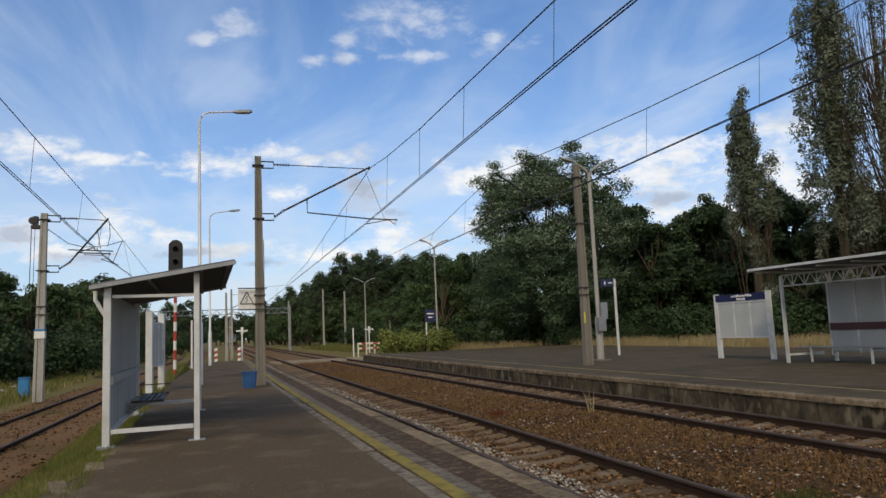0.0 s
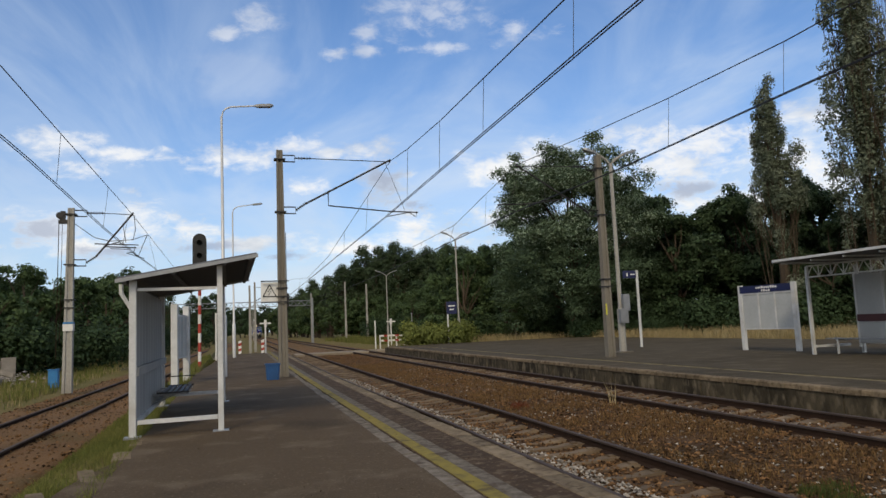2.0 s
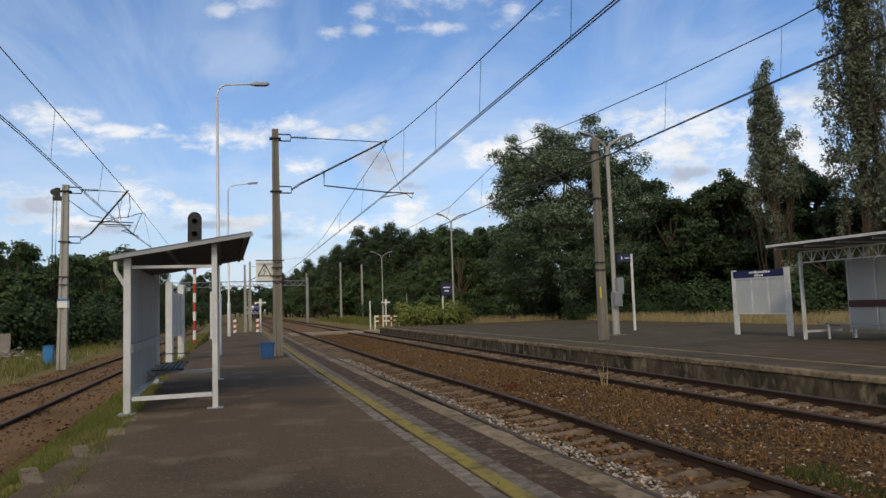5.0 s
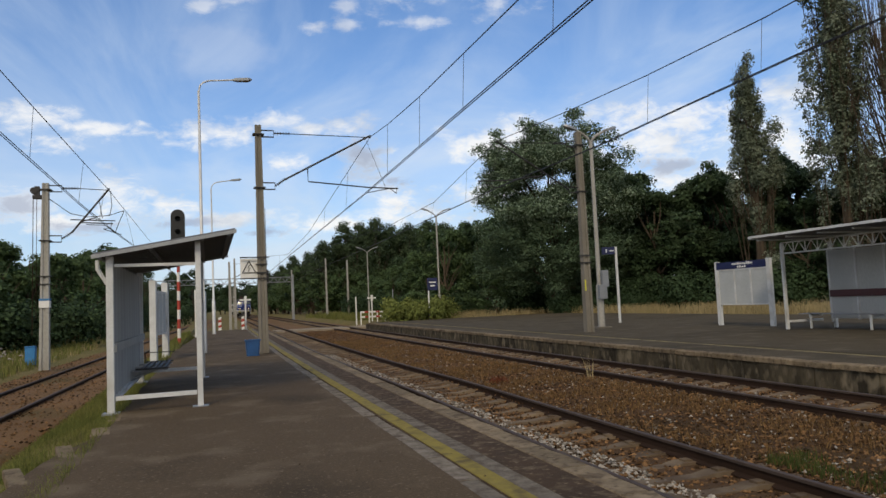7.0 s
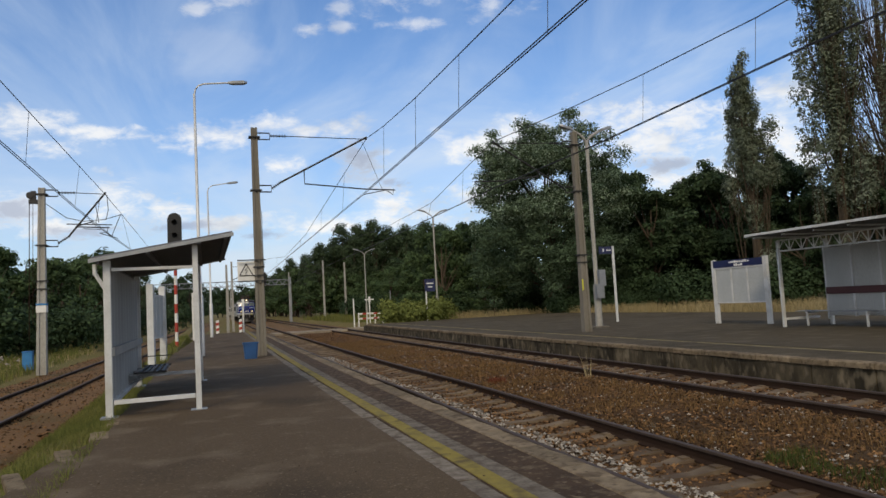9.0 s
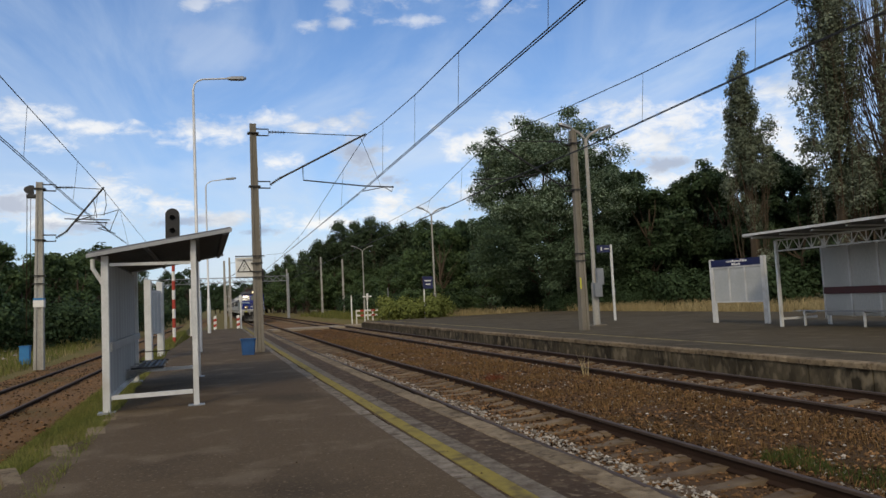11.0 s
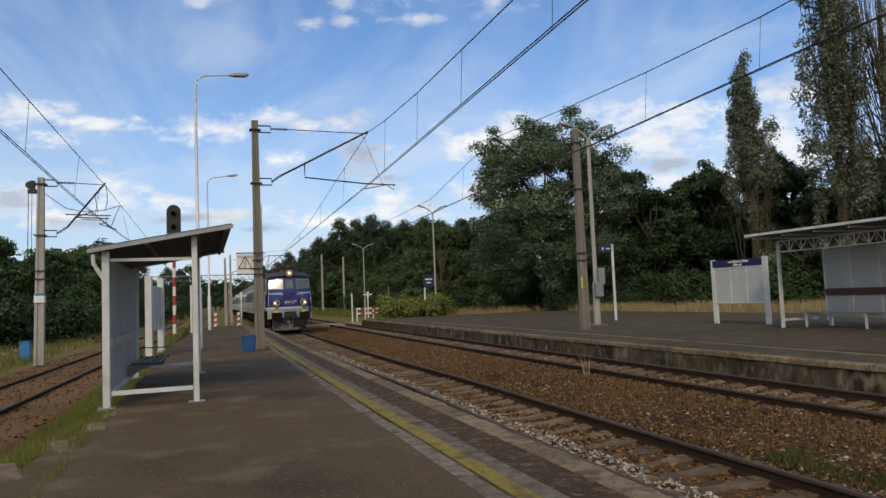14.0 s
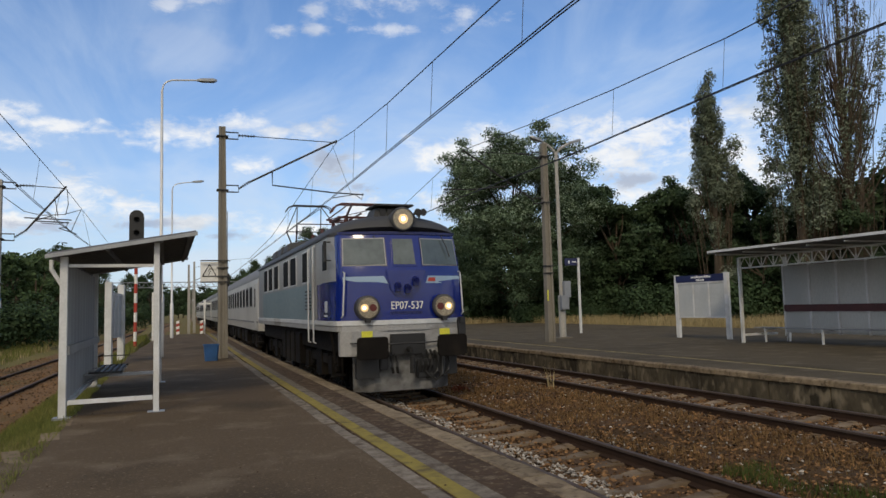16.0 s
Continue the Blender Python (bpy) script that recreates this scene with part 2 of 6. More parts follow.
SHEET = material("grey_sheet", (0.38, 0.378, 0.36), (0.29, 0.288, 0.272), 0.55, 0.0, scale=1.5, fine=25, bump=0.06, amount=0.3, stain=(0.29, 0.285, 0.27), stretch=(1, 1, 0.35))
ROOF_SHEET = material("roof_sheet", (0.12, 0.12, 0.122), (0.08, 0.08, 0.082), 0.6, 0.2, scale=1.2, fine=25, bump=0.08, stain=(0.09, 0.085, 0.08))
CONCRETE = material("mast_concrete", (0.24, 0.222, 0.188), (0.155, 0.142, 0.118), 0.9, scale=1.4, fine=24, bump=0.4, depth=0.01, stain=(0.13, 0.108, 0.082), stretch=(1, 1, 0.4))
GALV = material("galvanised", (0.36, 0.37, 0.38), (0.27, 0.28, 0.29), 0.45, 0.6, scale=3, fine=40, bump=0.05)
POLE_WHITE = material("silver_pole_paint", (0.64, 0.65, 0.66), (0.52, 0.53, 0.54), 0.35, 0.1, scale=2, fine=30, bump=0.04, amount=0.2)
DARK_STEEL = material("dark_steel", (0.055, 0.055, 0.058), (0.035, 0.034, 0.034), 0.6, 0.5, scale=4, fine=40, bump=0.1)
BLACK = material("black_paint", (0.008, 0.008, 0.0085), (0.013, 0.013, 0.013), 0.5, scale=4, fine=50, bump=0.05)
RUBBER = material("black_cable", (0.02, 0.02, 0.022), None, 0.6, scale=5, fine=50, bump=0)
RED = material("red_paint", (0.42, 0.045, 0.025), (0.32, 0.04, 0.025), 0.55, scale=3, fine=30, bump=0.05, amount=0.3)
MAROON = material("maroon_paint", (0.085, 0.022, 0.02), (0.06, 0.018, 0.017), 0.6, scale=3, fine=30, bump=0.05)
NAVY = material("navy_sign", (0.009, 0.014, 0.075), (0.008, 0.012, 0.06), 0.4, scale=3, fine=30, bump=0.02, amount=0.2)
PAPER = material("pale_panel", (0.44, 0.46, 0.465), (0.38, 0.40, 0.405), 0.5, scale=1.5, fine=20, bump=0.03, amount=0.2)
SIGN_WHITE = material("sign_white", (0.75, 0.75, 0.73), (0.66, 0.66, 0.63), 0.5, scale=4, fine=30, bump=0.02, amount=0.2)
BIN_BLUE = material("bin_blue", (0.018, 0.085, 0.24), (0.014, 0.06, 0.17), 0.5, scale=4, fine=30, bump=0.05, amount=0.3)
BOX_BLUE = material("box_blue", (0.03, 0.20, 0.46), (0.025, 0.15, 0.36), 0.5, scale=4, fine=30, bump=0.05, amount=0.3)
BARK = material("bark", (0.105, 0.08, 0.056), (0.06, 0.047, 0.035), 0.95, scale=2, fine=12, bump=0.8, depth=0.03, stretch=(1, 1, 0.25))
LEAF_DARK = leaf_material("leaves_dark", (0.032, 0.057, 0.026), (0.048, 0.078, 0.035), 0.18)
LEAF_BIG = leaf_material("leaves_grey_green", (0.057, 0.091, 0.048), (0.077, 0.113, 0.063), 0.2)
LEAF_MID = leaf_material("leaves_mid", (0.060, 0.102, 0.041), (0.081, 0.120, 0.049), 0.22)
LEAF_POPLAR = leaf_material("leaves_poplar", (0.25, 0.285, 0.215), (0.075, 0.098, 0.06), 0.18)
# the next two are for upper crowns: their lit tops put into the colour
LEAF_LIT_TOP = leaf_material("leaves_lit_top", (0.311, 0.395, 0.289), (0.142, 0.196, 0.125), 0.2)
LEAF_LIT_TIP = leaf_material("leaves_lit_tip", (0.078, 0.114, 0.061), (0.052, 0.080, 0.040), 0.2)
LEAF_BUSH = leaf_material("leaves_bush", (0.21, 0.235, 0.060), (0.15, 0.18, 0.050))
WEED = leaf_material("weeds_green", (0.075, 0.098, 0.024), (0.055, 0.070, 0.020))
NEEDLE = leaf_material("pine_needles", (0.042, 0.067, 0.033), (0.060, 0.086, 0.041), 0.2)
GRASS = leaf_material("grass_blades", (0.125, 0.150, 0.034), (0.185, 0.18, 0.055), 0.3)
STRAW = leaf_material("dry_grass", (0.42, 0.34, 0.18), (0.29, 0.23, 0.115), 0.3)
LOCO_BLUE = material("loco_blue", (0.005, 0.018, 0.175), (0.004, 0.014, 0.145), 0.14, scale=1.5, fine=30, bump=0.02, amount=0.15, spec=0.6)
LOCO_DEEP = material("loco_deep_blue", (0.006, 0.011, 0.095), (0.005, 0.009, 0.075), 0.3, scale=1.5, fine=30, bump=0.02, amount=0.15)
LOCO_PALE = material("loco_pale_blue", (0.30, 0.42, 0.56), (0.25, 0.35, 0.47), 0.35, scale=1.5, fine=30, bump=0.02, amount=0.2)
LOCO_GREY = material("loco_grey", (0.27, 0.275, 0.275), (0.21, 0.214, 0.214), 0.4, scale=0.8, fine=25, bump=0.03, amount=0.25, stain=(0.21, 0.22, 0.23), stretch=(1, 1, 0.35))
LOCO_SIDE = material("loco_side_blue", (0.17, 0.235, 0.27), (0.13, 0.185, 0.215), 0.4, scale=0.8, fine=25, bump=0.03, amount=0.25, stain=(0.15, 0.19, 0.21), stretch=(1, 1, 0.35))
LOCO_WHITE = material("loco_white_band", (0.56, 0.58, 0.60), (0.46, 0.48, 0.50), 0.45, scale=2, fine=25, bump=0.03, amount=0.25, stain=(0.33, 0.32, 0.31))
LOCO_BEAM = material("loco_beam_grey", (0.34, 0.345, 0.35), (0.25, 0.25, 0.25), 0.55, scale=2, fine=25, bump=0.06, stain=(0.10, 0.09, 0.08))
LOCO_ROOF = material("loco_roof", (0.050, 0.051, 0.054), (0.032, 0.033, 0.035), 0.65, scale=1.2, fine=25, bump=0.08)
PLOUGH = material("rail_guard_paint", (0.17, 0.17, 0.165), (0.05, 0.046, 0.043), 0.7, scale=4, fine=22, bump=0.1, stain=(0.014, 0.012, 0.011), amount=0.3)
WALL_PANEL = material("shelter_panel", (0.45, 0.455, 0.435), (0.38, 0.385, 0.37), 0.6, scale=1.2, fine=20, bump=0.03, amount=0.25, stain=(0.33, 0.335, 0.32), stretch=(1, 1, 0.35))
UNDER = material("underframe_dirt", (0.011, 0.0095, 0.0085), (0.007, 0.006, 0.0055), 0.9, scale=2, fine=25, bump=0.3, stain=(0.022, 0.018, 0.014))
COACH = material("coach_grey", (0.46, 0.46, 0.45), (0.39, 0.39, 0.38), 0.4, scale=0.6, fine=20, bump=0.03, amount=0.2, stain=(0.25, 0.25, 0.24), stretch=(1, 1, 0.35))
COACH_ROOF = material("coach_roof", (0.20, 0.205, 0.21), (0.14, 0.145, 0.15), 0.7, scale=0.8, fine=20, bump=0.08)
RED_COPPER = material("pantograph_red", (0.10, 0.035, 0.03), (0.07, 0.03, 0.028), 0.6, 0.3, scale=4, fine=40, bump=0.05)
GLASS_DARK = material("dark_window", (0.014, 0.016, 0.018), (0.010, 0.011, 0.012), 0.9, scale=2, fine=20, bump=0, amount=0.1, spec=0.12)
GLASS_CAB = material("cab_glass", (0.035, 0.048, 0.050), (0.09, 0.112, 0.108), 0.04, scale=1.1, fine=9, bump=0, amount=0.2, spec=0.9)
LENS_GLASS = material("lamp_reflector", (0.42, 0.37, 0.28), (0.22, 0.185, 0.13), 0.25, 0.4, scale=6, fine=60, bump=0.1)
RED_GLASS = material("red_lens", (0.10, 0.012, 0.01), None, 0.15, scale=6, fine=60, bump=0)
LIT_HALO = glow("lit_reflector", (1.0, 0.72, 0.36), 0.35)
LIT = glow("lit_headlamp", (1.0, 0.86, 0.56), 4.0)
WARN_YELLOW = material("warning_yellow", (0.62, 0.60, 0.04), (0.55, 0.53, 0.05), 0.5, scale=5, fine=40, bump=0.02)
ROAD = material("crossing_planks", (0.34, 0.28, 0.20), (0.25, 0.205, 0.15), 0.9, scale=1.5, fine=20, bump=0.4, vary=0.15)
PALE_CONCRETE = material("pale_concrete", (0.40, 0.395, 0.365), (0.31, 0.30, 0.278), 0.85, scale=1.4, fine=24, bump=0.3, depth=0.01, stain=(0.22, 0.20, 0.17), stretch=(1, 1, 0.4))
RUBBLE = material("rubble", (0.33, 0.30, 0.265), (0.20, 0.18, 0.155), 0.9, scale=2, fine=20, bump=0.4, vary=0.3)


# ---- mesh helpers ----
class Shape:
    """Collects boxes, tubes and sheets into one mesh."""

    def __init__(self):
        self.v, self.f = [], []

    def add(self, v, f):
        o = len(self.v)
        self.v += [tuple(p) for p in v]
        self.f += [tuple(i + o for i in q) for q in f]
        return self

    def box(self, x0, x1, y0, y1, z0, z1, turn=None):
        v = [Vector(p) for p in ((x0, y0, z0), (x1, y0, z0), (x1, y1, z0), (x0, y1, z0), (x0, y0, z1), (x1, y0, z1), (x1, y1, z1), (x0, y1, z1))]
        if turn:
            v = [turn @ p for p in v]
        return self.add(v, [(0, 3, 2, 1), (4, 5, 6, 7), (0, 1, 5, 4), (1, 2, 6, 5), (2, 3, 7, 6), (3, 0, 4, 7)])

    def tube(self, points, r, n=8, cap=True):
        """A tube along points; r: one radius, or one for each point."""
        pts = [Vector(p) for p in points]
        rs = [r] * len(pts) if isinstance(r, (int, float)) else list(r)
        v, f = [], []
        for i, p in enumerate(pts):
            d = (pts[min(i + 1, len(pts) - 1)] - pts[max(i - 1, 0)]).normalized()
            s = d.cross(Vector((0, 0, 1)) if abs(d.z) < 0.9 else Vector((0, 1, 0))).normalized()
            u = s.cross(d)
            v += [p + (s * math.cos(6.2832 * k / n) + u * math.sin(6.2832 * k / n)) * rs[i] for k in range(n)]
        for i in range(len(pts) - 1):
            f += [(i * n + k, i * n + (k + 1) % n, (i + 1) * n + (k + 1) % n, (i + 1) * n + k) for k in range(n)]
        if cap:
            f += [tuple(range(n))[::-1], tuple((len(pts) - 1) * n + k for k in range(n))]
        return self.add(v, f)

    def loft(self, rings, closed=True, caps=True):
        n = len(rings[0])
        v = [p for ring in rings for p in ring]
        f = [(i * n + k, i * n + (k + 1) % n, (i + 1) * n + (k + 1) % n, (i + 1) * n + k) for i in range(len(rings) - 1) for k in range(n if closed else n - 1)]
        if caps and closed:
            f += [tuple(range(n))[::-1], tuple((len(rings) - 1) * n + k for k in range(n))]
        return self.add(v, f)


def mesh_of(name, shape, mt, bevel=0.0, smooth=False):
    me = bpy.data.meshes.new(name)
    me.from_pydata(shape.v, [], shape.f)
    bm = bmesh.new()
    bm.from_mesh(me)
    bmesh.ops.recalc_face_normals(bm, faces=bm.faces)
    if bevel:
        sharp = [q for q in bm.edges if len(q.link_faces) == 2 and q.calc_face_angle(0) > 0.6]
        bmesh.ops.bevel(bm, geom=sharp, offset=bevel, segments=2, affect="EDGES", clamp_overlap=True)
    if smooth:
        for q in bm.faces:
            q.smooth = True
        for q in bm.edges:
            if len(q.link_faces) == 2 and q.calc_face_angle(0) > 0.7:
                q.smooth = False
    bm.to_mesh(me)
    bm.free()
    me.materials.append(mt)
    return me


def part(name, shape, mt, parent=None, label="", bevel=0.0, smooth=False, at=None):
    ob = new(name, mesh_of(name, shape, mt, bevel, smooth))
    if parent:
        ob.parent = parent
    if at is not None:
        ob.matrix_basis = at
    return tagged(ob, label)


def thing(name, label, category, at=None, group="", kind=""):
    ob = new(name)
    ob.empty_display_size = 0.2
    if at is not None:
        ob.matrix_basis = at
    return tagged(ob, label, category, group, kind)


def bend(y):
    """How far the main line has swung to the right at y."""
    if y < 5:
        return 0.0
    return 0.0165 * (y - 5) ** 2 / 60 if y < 35 else 0.0165 * (y - 20)


def track_bend(y):
    """The near track stands a little off the platform's line in the middle of its bend."""
    return bend(y) + 0.12 * math.exp(-((y - 15.5) / 5.0) ** 2)


def bend_turn(y):
    return -math.degrees(math.atan(0 if y < 5 else min(0.0165, 0.0165 * (y - 5) / 30)))


def strip(x0, x1, z0, z1, y0, y1, step=2.5, follow=bend):
    """A bar of that section, which follows the line from y0 to y1."""
    k = max(2, int((y1 - y0) / step) + 1)
    rings = []
    for i in range(k):
        y = y0 + (y1 - y0) * i / (k - 1)
        b = follow(y)
        rings.append([(x0 + b, y, z0), (x1 + b, y, z0), (x1 + b, y, z1), (x0 + b, y, z1)])
    return Shape().loft(rings)


RAIL_Z = -0.33
NEAR, FAR = 4.78, 9.82                     # centres of the two main tracks
YEND = 420.0


def left_line(y):
    return -4.72 + 0.038 * (y - 16)


# ---- ground, tracks and platforms ----
def ground_height(x):
    knots = ((-4000, -0.6), (-60, -0.6), (-12, -0.55), (-7, -0.5), (-6.2, -0.62), (-3.0, -0.62), (-2.3, -0.25), (-1.4, -0.05), (-1.2, -0.5), (13.0, -0.75), (14, -0.12), (4000, -0.12))
    for (a, za), (b, zb) in zip(knots, knots[1:]):
        if a <= x <= b:
            return za + (zb - za) * (x - a) / (b - a)
    return -0.6


def build_ground():
    xs = [-4000, -900, -300, -120, -60, -35, -25, -18, -12, -9, -7, -6.2, -5, -4, -3.0, -2.6, -2.3, -1.9, -1.4, -1.2, 3, 8, 13.0, 14, 18, 24, 32, 45, 70, 120, 300, 900, 4000]
    ys = [-4000, -800, -200, -60, -30] + [-20 + 2.0 * i for i in range(50)] + [84, 92, 104, 120, 140, 170, 220, 300, 420, 800, 1600, 4000]
    v, f = [], []
    for y in ys:
        for x in xs:
            wob = 0.05 * noise.noise((x * 0.7, y * 0.5, 0)) if abs(x) < 60 and not -1.3 < x < 14 else 0
            v.append((x, y, ground_height(x) + wob))
    n = len(xs)
    for j in range(len(ys) - 1):
        for i in range(n - 1):
            f.append((j * n + i, j * n + i + 1, (j + 1) * n + i + 1, (j + 1) * n + i))
    part("ground", Shape().add(v, f), GRASS_GROUND, None, "patchy grass and bare earth beside the railway", smooth=True)
    tagged(bpy.data.objects["ground"], category="ground", kind="structure")


def bed(name, x0, x1, y0, y1, mt, label, follow=bend, base=-0.72):
    """A ballast bed with an uneven top."""
    k, m = int((y1 - y0) / 1.0) + 1, 26
    v, f = [], []
    for j in range(k + 1):
        y = y0 + (y1 - y0) * j / k
        for i in range(m + 1):
            u = i / m
            x = x0 + (x1 - x0) * u
            edge = min(1.0, min(u, 1 - u) * m / 2)
            z = -0.515 + 0.03 * noise.noise((x * 1.7, y * 1.1, 3)) + 0.02 * noise.noise((x * 5, y * 4, 1))
            if name == "ballast_side":
                z += 0.085
            if name == "ballast_bed" and 5.9 < x < 8.6:
                z += 0.05 * math.sin((x - 5.9) / 2.7 * math.pi)
            v.append((x + follow(y), y, base + (z - base) * edge))
    for j in range(k):
        for i in range(m):
            a = j * (m + 1) + i
            f.append((a, a + 1, a + m + 2, a + m + 1))
    return tagged(part(name, Shape().add(v, f), mt, None, label, smooth=True), category="ballast", kind="structure")


def rail_shape(x, y0, y1, follow, head):
    rings = []
    k = int((y1 - y0) / 1.5) + 2
    if head:
        sec = [(-0.036, -0.035), (0.036, -0.035), (0.036, -0.006), (0.026, 0.0), (-0.026, 0.0), (-0.036, -0.006)]
    else:
        sec = [(-0.07, -0.17), (0.07, -0.17), (0.07, -0.155), (0.012, -0.13), (0.010, -0.04), (0.034, -0.034), (-0.034, -0.034), (-0.010, -0.04), (-0.012, -0.13), (-0.07, -0.155)]
    for i in range(k):
        y = y0 + (y1 - y0) * i / (k - 1)
        rings.append([(x + follow(y) + sx, y, RAIL_Z + sz) for sx, sz in sec])
    return Shape().loft(rings)


def build_track(name, centre, label, y0, y1, ysl, follow=bend):
    t = thing(name, label, "railway track", kind="structure")
    for s in (-0.754, 0.754):
        r = part("rail", rail_shape(centre + s, y0, y1, follow, False), RUST, t, "rust-brown steel rail")
        part("rail_head", rail_shape(centre + s, y0, y1, follow, True), RAILTOP, r, "worn shiny rail head")
    return t


def lay_sleepers(t, centre, ya, yb, follow=bend, sunk=0.0):
    """Concrete sleepers with sloped ends and rail seats, half sunk in the stones."""
    s = Shape()
    s.loft([[(x, -w, -0.66), (x, w, -0.66), (x, w * 0.8, z), (x, -w * 0.8, z)] for x, w, z in
            ((-1.28, 0.13, -0.52), (-1.22, 0.14, -0.475), (-0.5, 0.14, -0.475), (-0.3, 0.11, -0.50), (0.3, 0.11, -0.50), (0.5, 0.14, -0.475), (1.22, 0.14, -0.475), (1.28, 0.13, -0.52))])
    for q in (-0.9, -0.6, 0.6, 0.9):
        s.box(q - 0.05, q + 0.05, -0.06, 0.06, -0.49, -0.452)
    me = mesh_of("sleeper", s, SLEEPER)
    y, i = ya, 0
    while y < yb and i < 290:
        ob = new("sleeper", me)
        ob.parent = t
        ob.matrix_basis = pose(centre + follow(y) + random.uniform(-0.03, 0.03), y, random.uniform(-0.012, 0.018) - sunk, random.uniform(-0.5, 0.5), 0, bend_turn(y) + random.uniform(-0.7, 0.7))
        y, i = y + 0.6, i + 1


def scatter(name, label, category, mt, n, place, size, flat=0.7, kind="stuff"):
    """Loose angular stones as one mesh."""
    rng = np.random.default_rng(abs(len(name) * 7919 + n))
    base = np.array([(1, 0, 0), (-1, 0, 0), (0, 1, 0), (0, -1, 0), (0, 0, 1), (0, 0, -1)], float)
    tri = np.array([(0, 2, 4), (2, 1, 4), (1, 3, 4), (3, 0, 4), (2, 0, 5), (1, 2, 5), (3, 1, 5), (0, 3, 5)])
    pos = place(rng, n)
    n = len(pos)
    s = rng.uniform(size[0], size[1], (n, 1, 1)) * rng.uniform(0.6, 1.25, (n, 6, 1))
    ang = rng.uniform(0, 6.283, n)
    v = base[None] * s + rng.normal(0, size[0] * 0.28, (n, 6, 3))
    c, sn = np.cos(ang)[:, None], np.sin(ang)[:, None]
    v = np.stack([v[..., 0] * c - v[..., 1] * sn, v[..., 0] * sn + v[..., 1] * c, v[..., 2] * flat], -1) + pos[:, None]
    f = (tri[None] + (np.arange(n) * 6)[:, None, None]).reshape(-1, 3)
    me = bpy.data.meshes.new(name)
    me.from_pydata(v.reshape(-1, 3).tolist(), [], f.tolist())
    me.materials.append(mt)
    return tagged(new(name, me), label, category, kind=kind)


def blades(name, label, category, mt, pos, height, width, lean=0.35, kind="stuff", seed=5):
    """Grass blades, each a bent tapering strip, as one mesh."""
    rng = np.random.default_rng(seed)
    n = len(pos)
    h = rng.uniform(height[0], height[1], n)
    a, b = rng.uniform(0, 6.283, n), rng.uniform(0, 6.283, n)
    w = np.stack([np.cos(a), np.sin(a), 0 * a], 1) * (width * rng.uniform(0.6, 1.3, n))[:, None]
    d = np.stack([np.cos(b), np.sin(b), 0 * b], 1) * (h * lean * rng.uniform(0.1, 1.0, n))[:, None]
    up = np.stack([0 * h, 0 * h, h], 1)
    v = np.stack([pos - w, pos + w, pos + d * 0.35 + up * 0.55 - w * 0.7, pos + d * 0.35 + up * 0.55 + w * 0.7, pos + d + up], 1)
    o = np.arange(n)[:, None] * 5
    f = [tuple(q) for q in (o + np.array([[0, 1, 3, 2]])).tolist()] + [tuple(q) for q in (o + np.array([[2, 3, 4]])).tolist()]
    me = bpy.data.meshes.new(name)
    me.from_pydata(v.reshape(-1, 3).tolist(), [], f)
    me.materials.append(mt)
    return tagged(new(name, me), label, category, kind=kind)


build_ground()
bed("ballast_bed", 3.15, 11.55, -30, 60, BALLAST, "brown ballast with dry weeds between the main tracks")
bed("ballast_far", 2.9, 13.0, 62, 420, BALLAST_DRY, "pale dry ballast beyond the level crossing")
bed("ballast_side", -2.3, 2.3, -30, 160, BALLAST_DRY, "dry brown ballast of the side track", follow=left_line)
near_track = build_track("near_track", NEAR, "main railway track with rust-brown rails on concrete sleepers", -30, YEND, 0, track_bend)
far_track = build_track("far_track", FAR, "second main track beside the opposite platform", -30, YEND, 0)
side_track = build_track("side_track", 0.0, "rusty side track behind the platform", -30, 160, 0, follow=left_line)


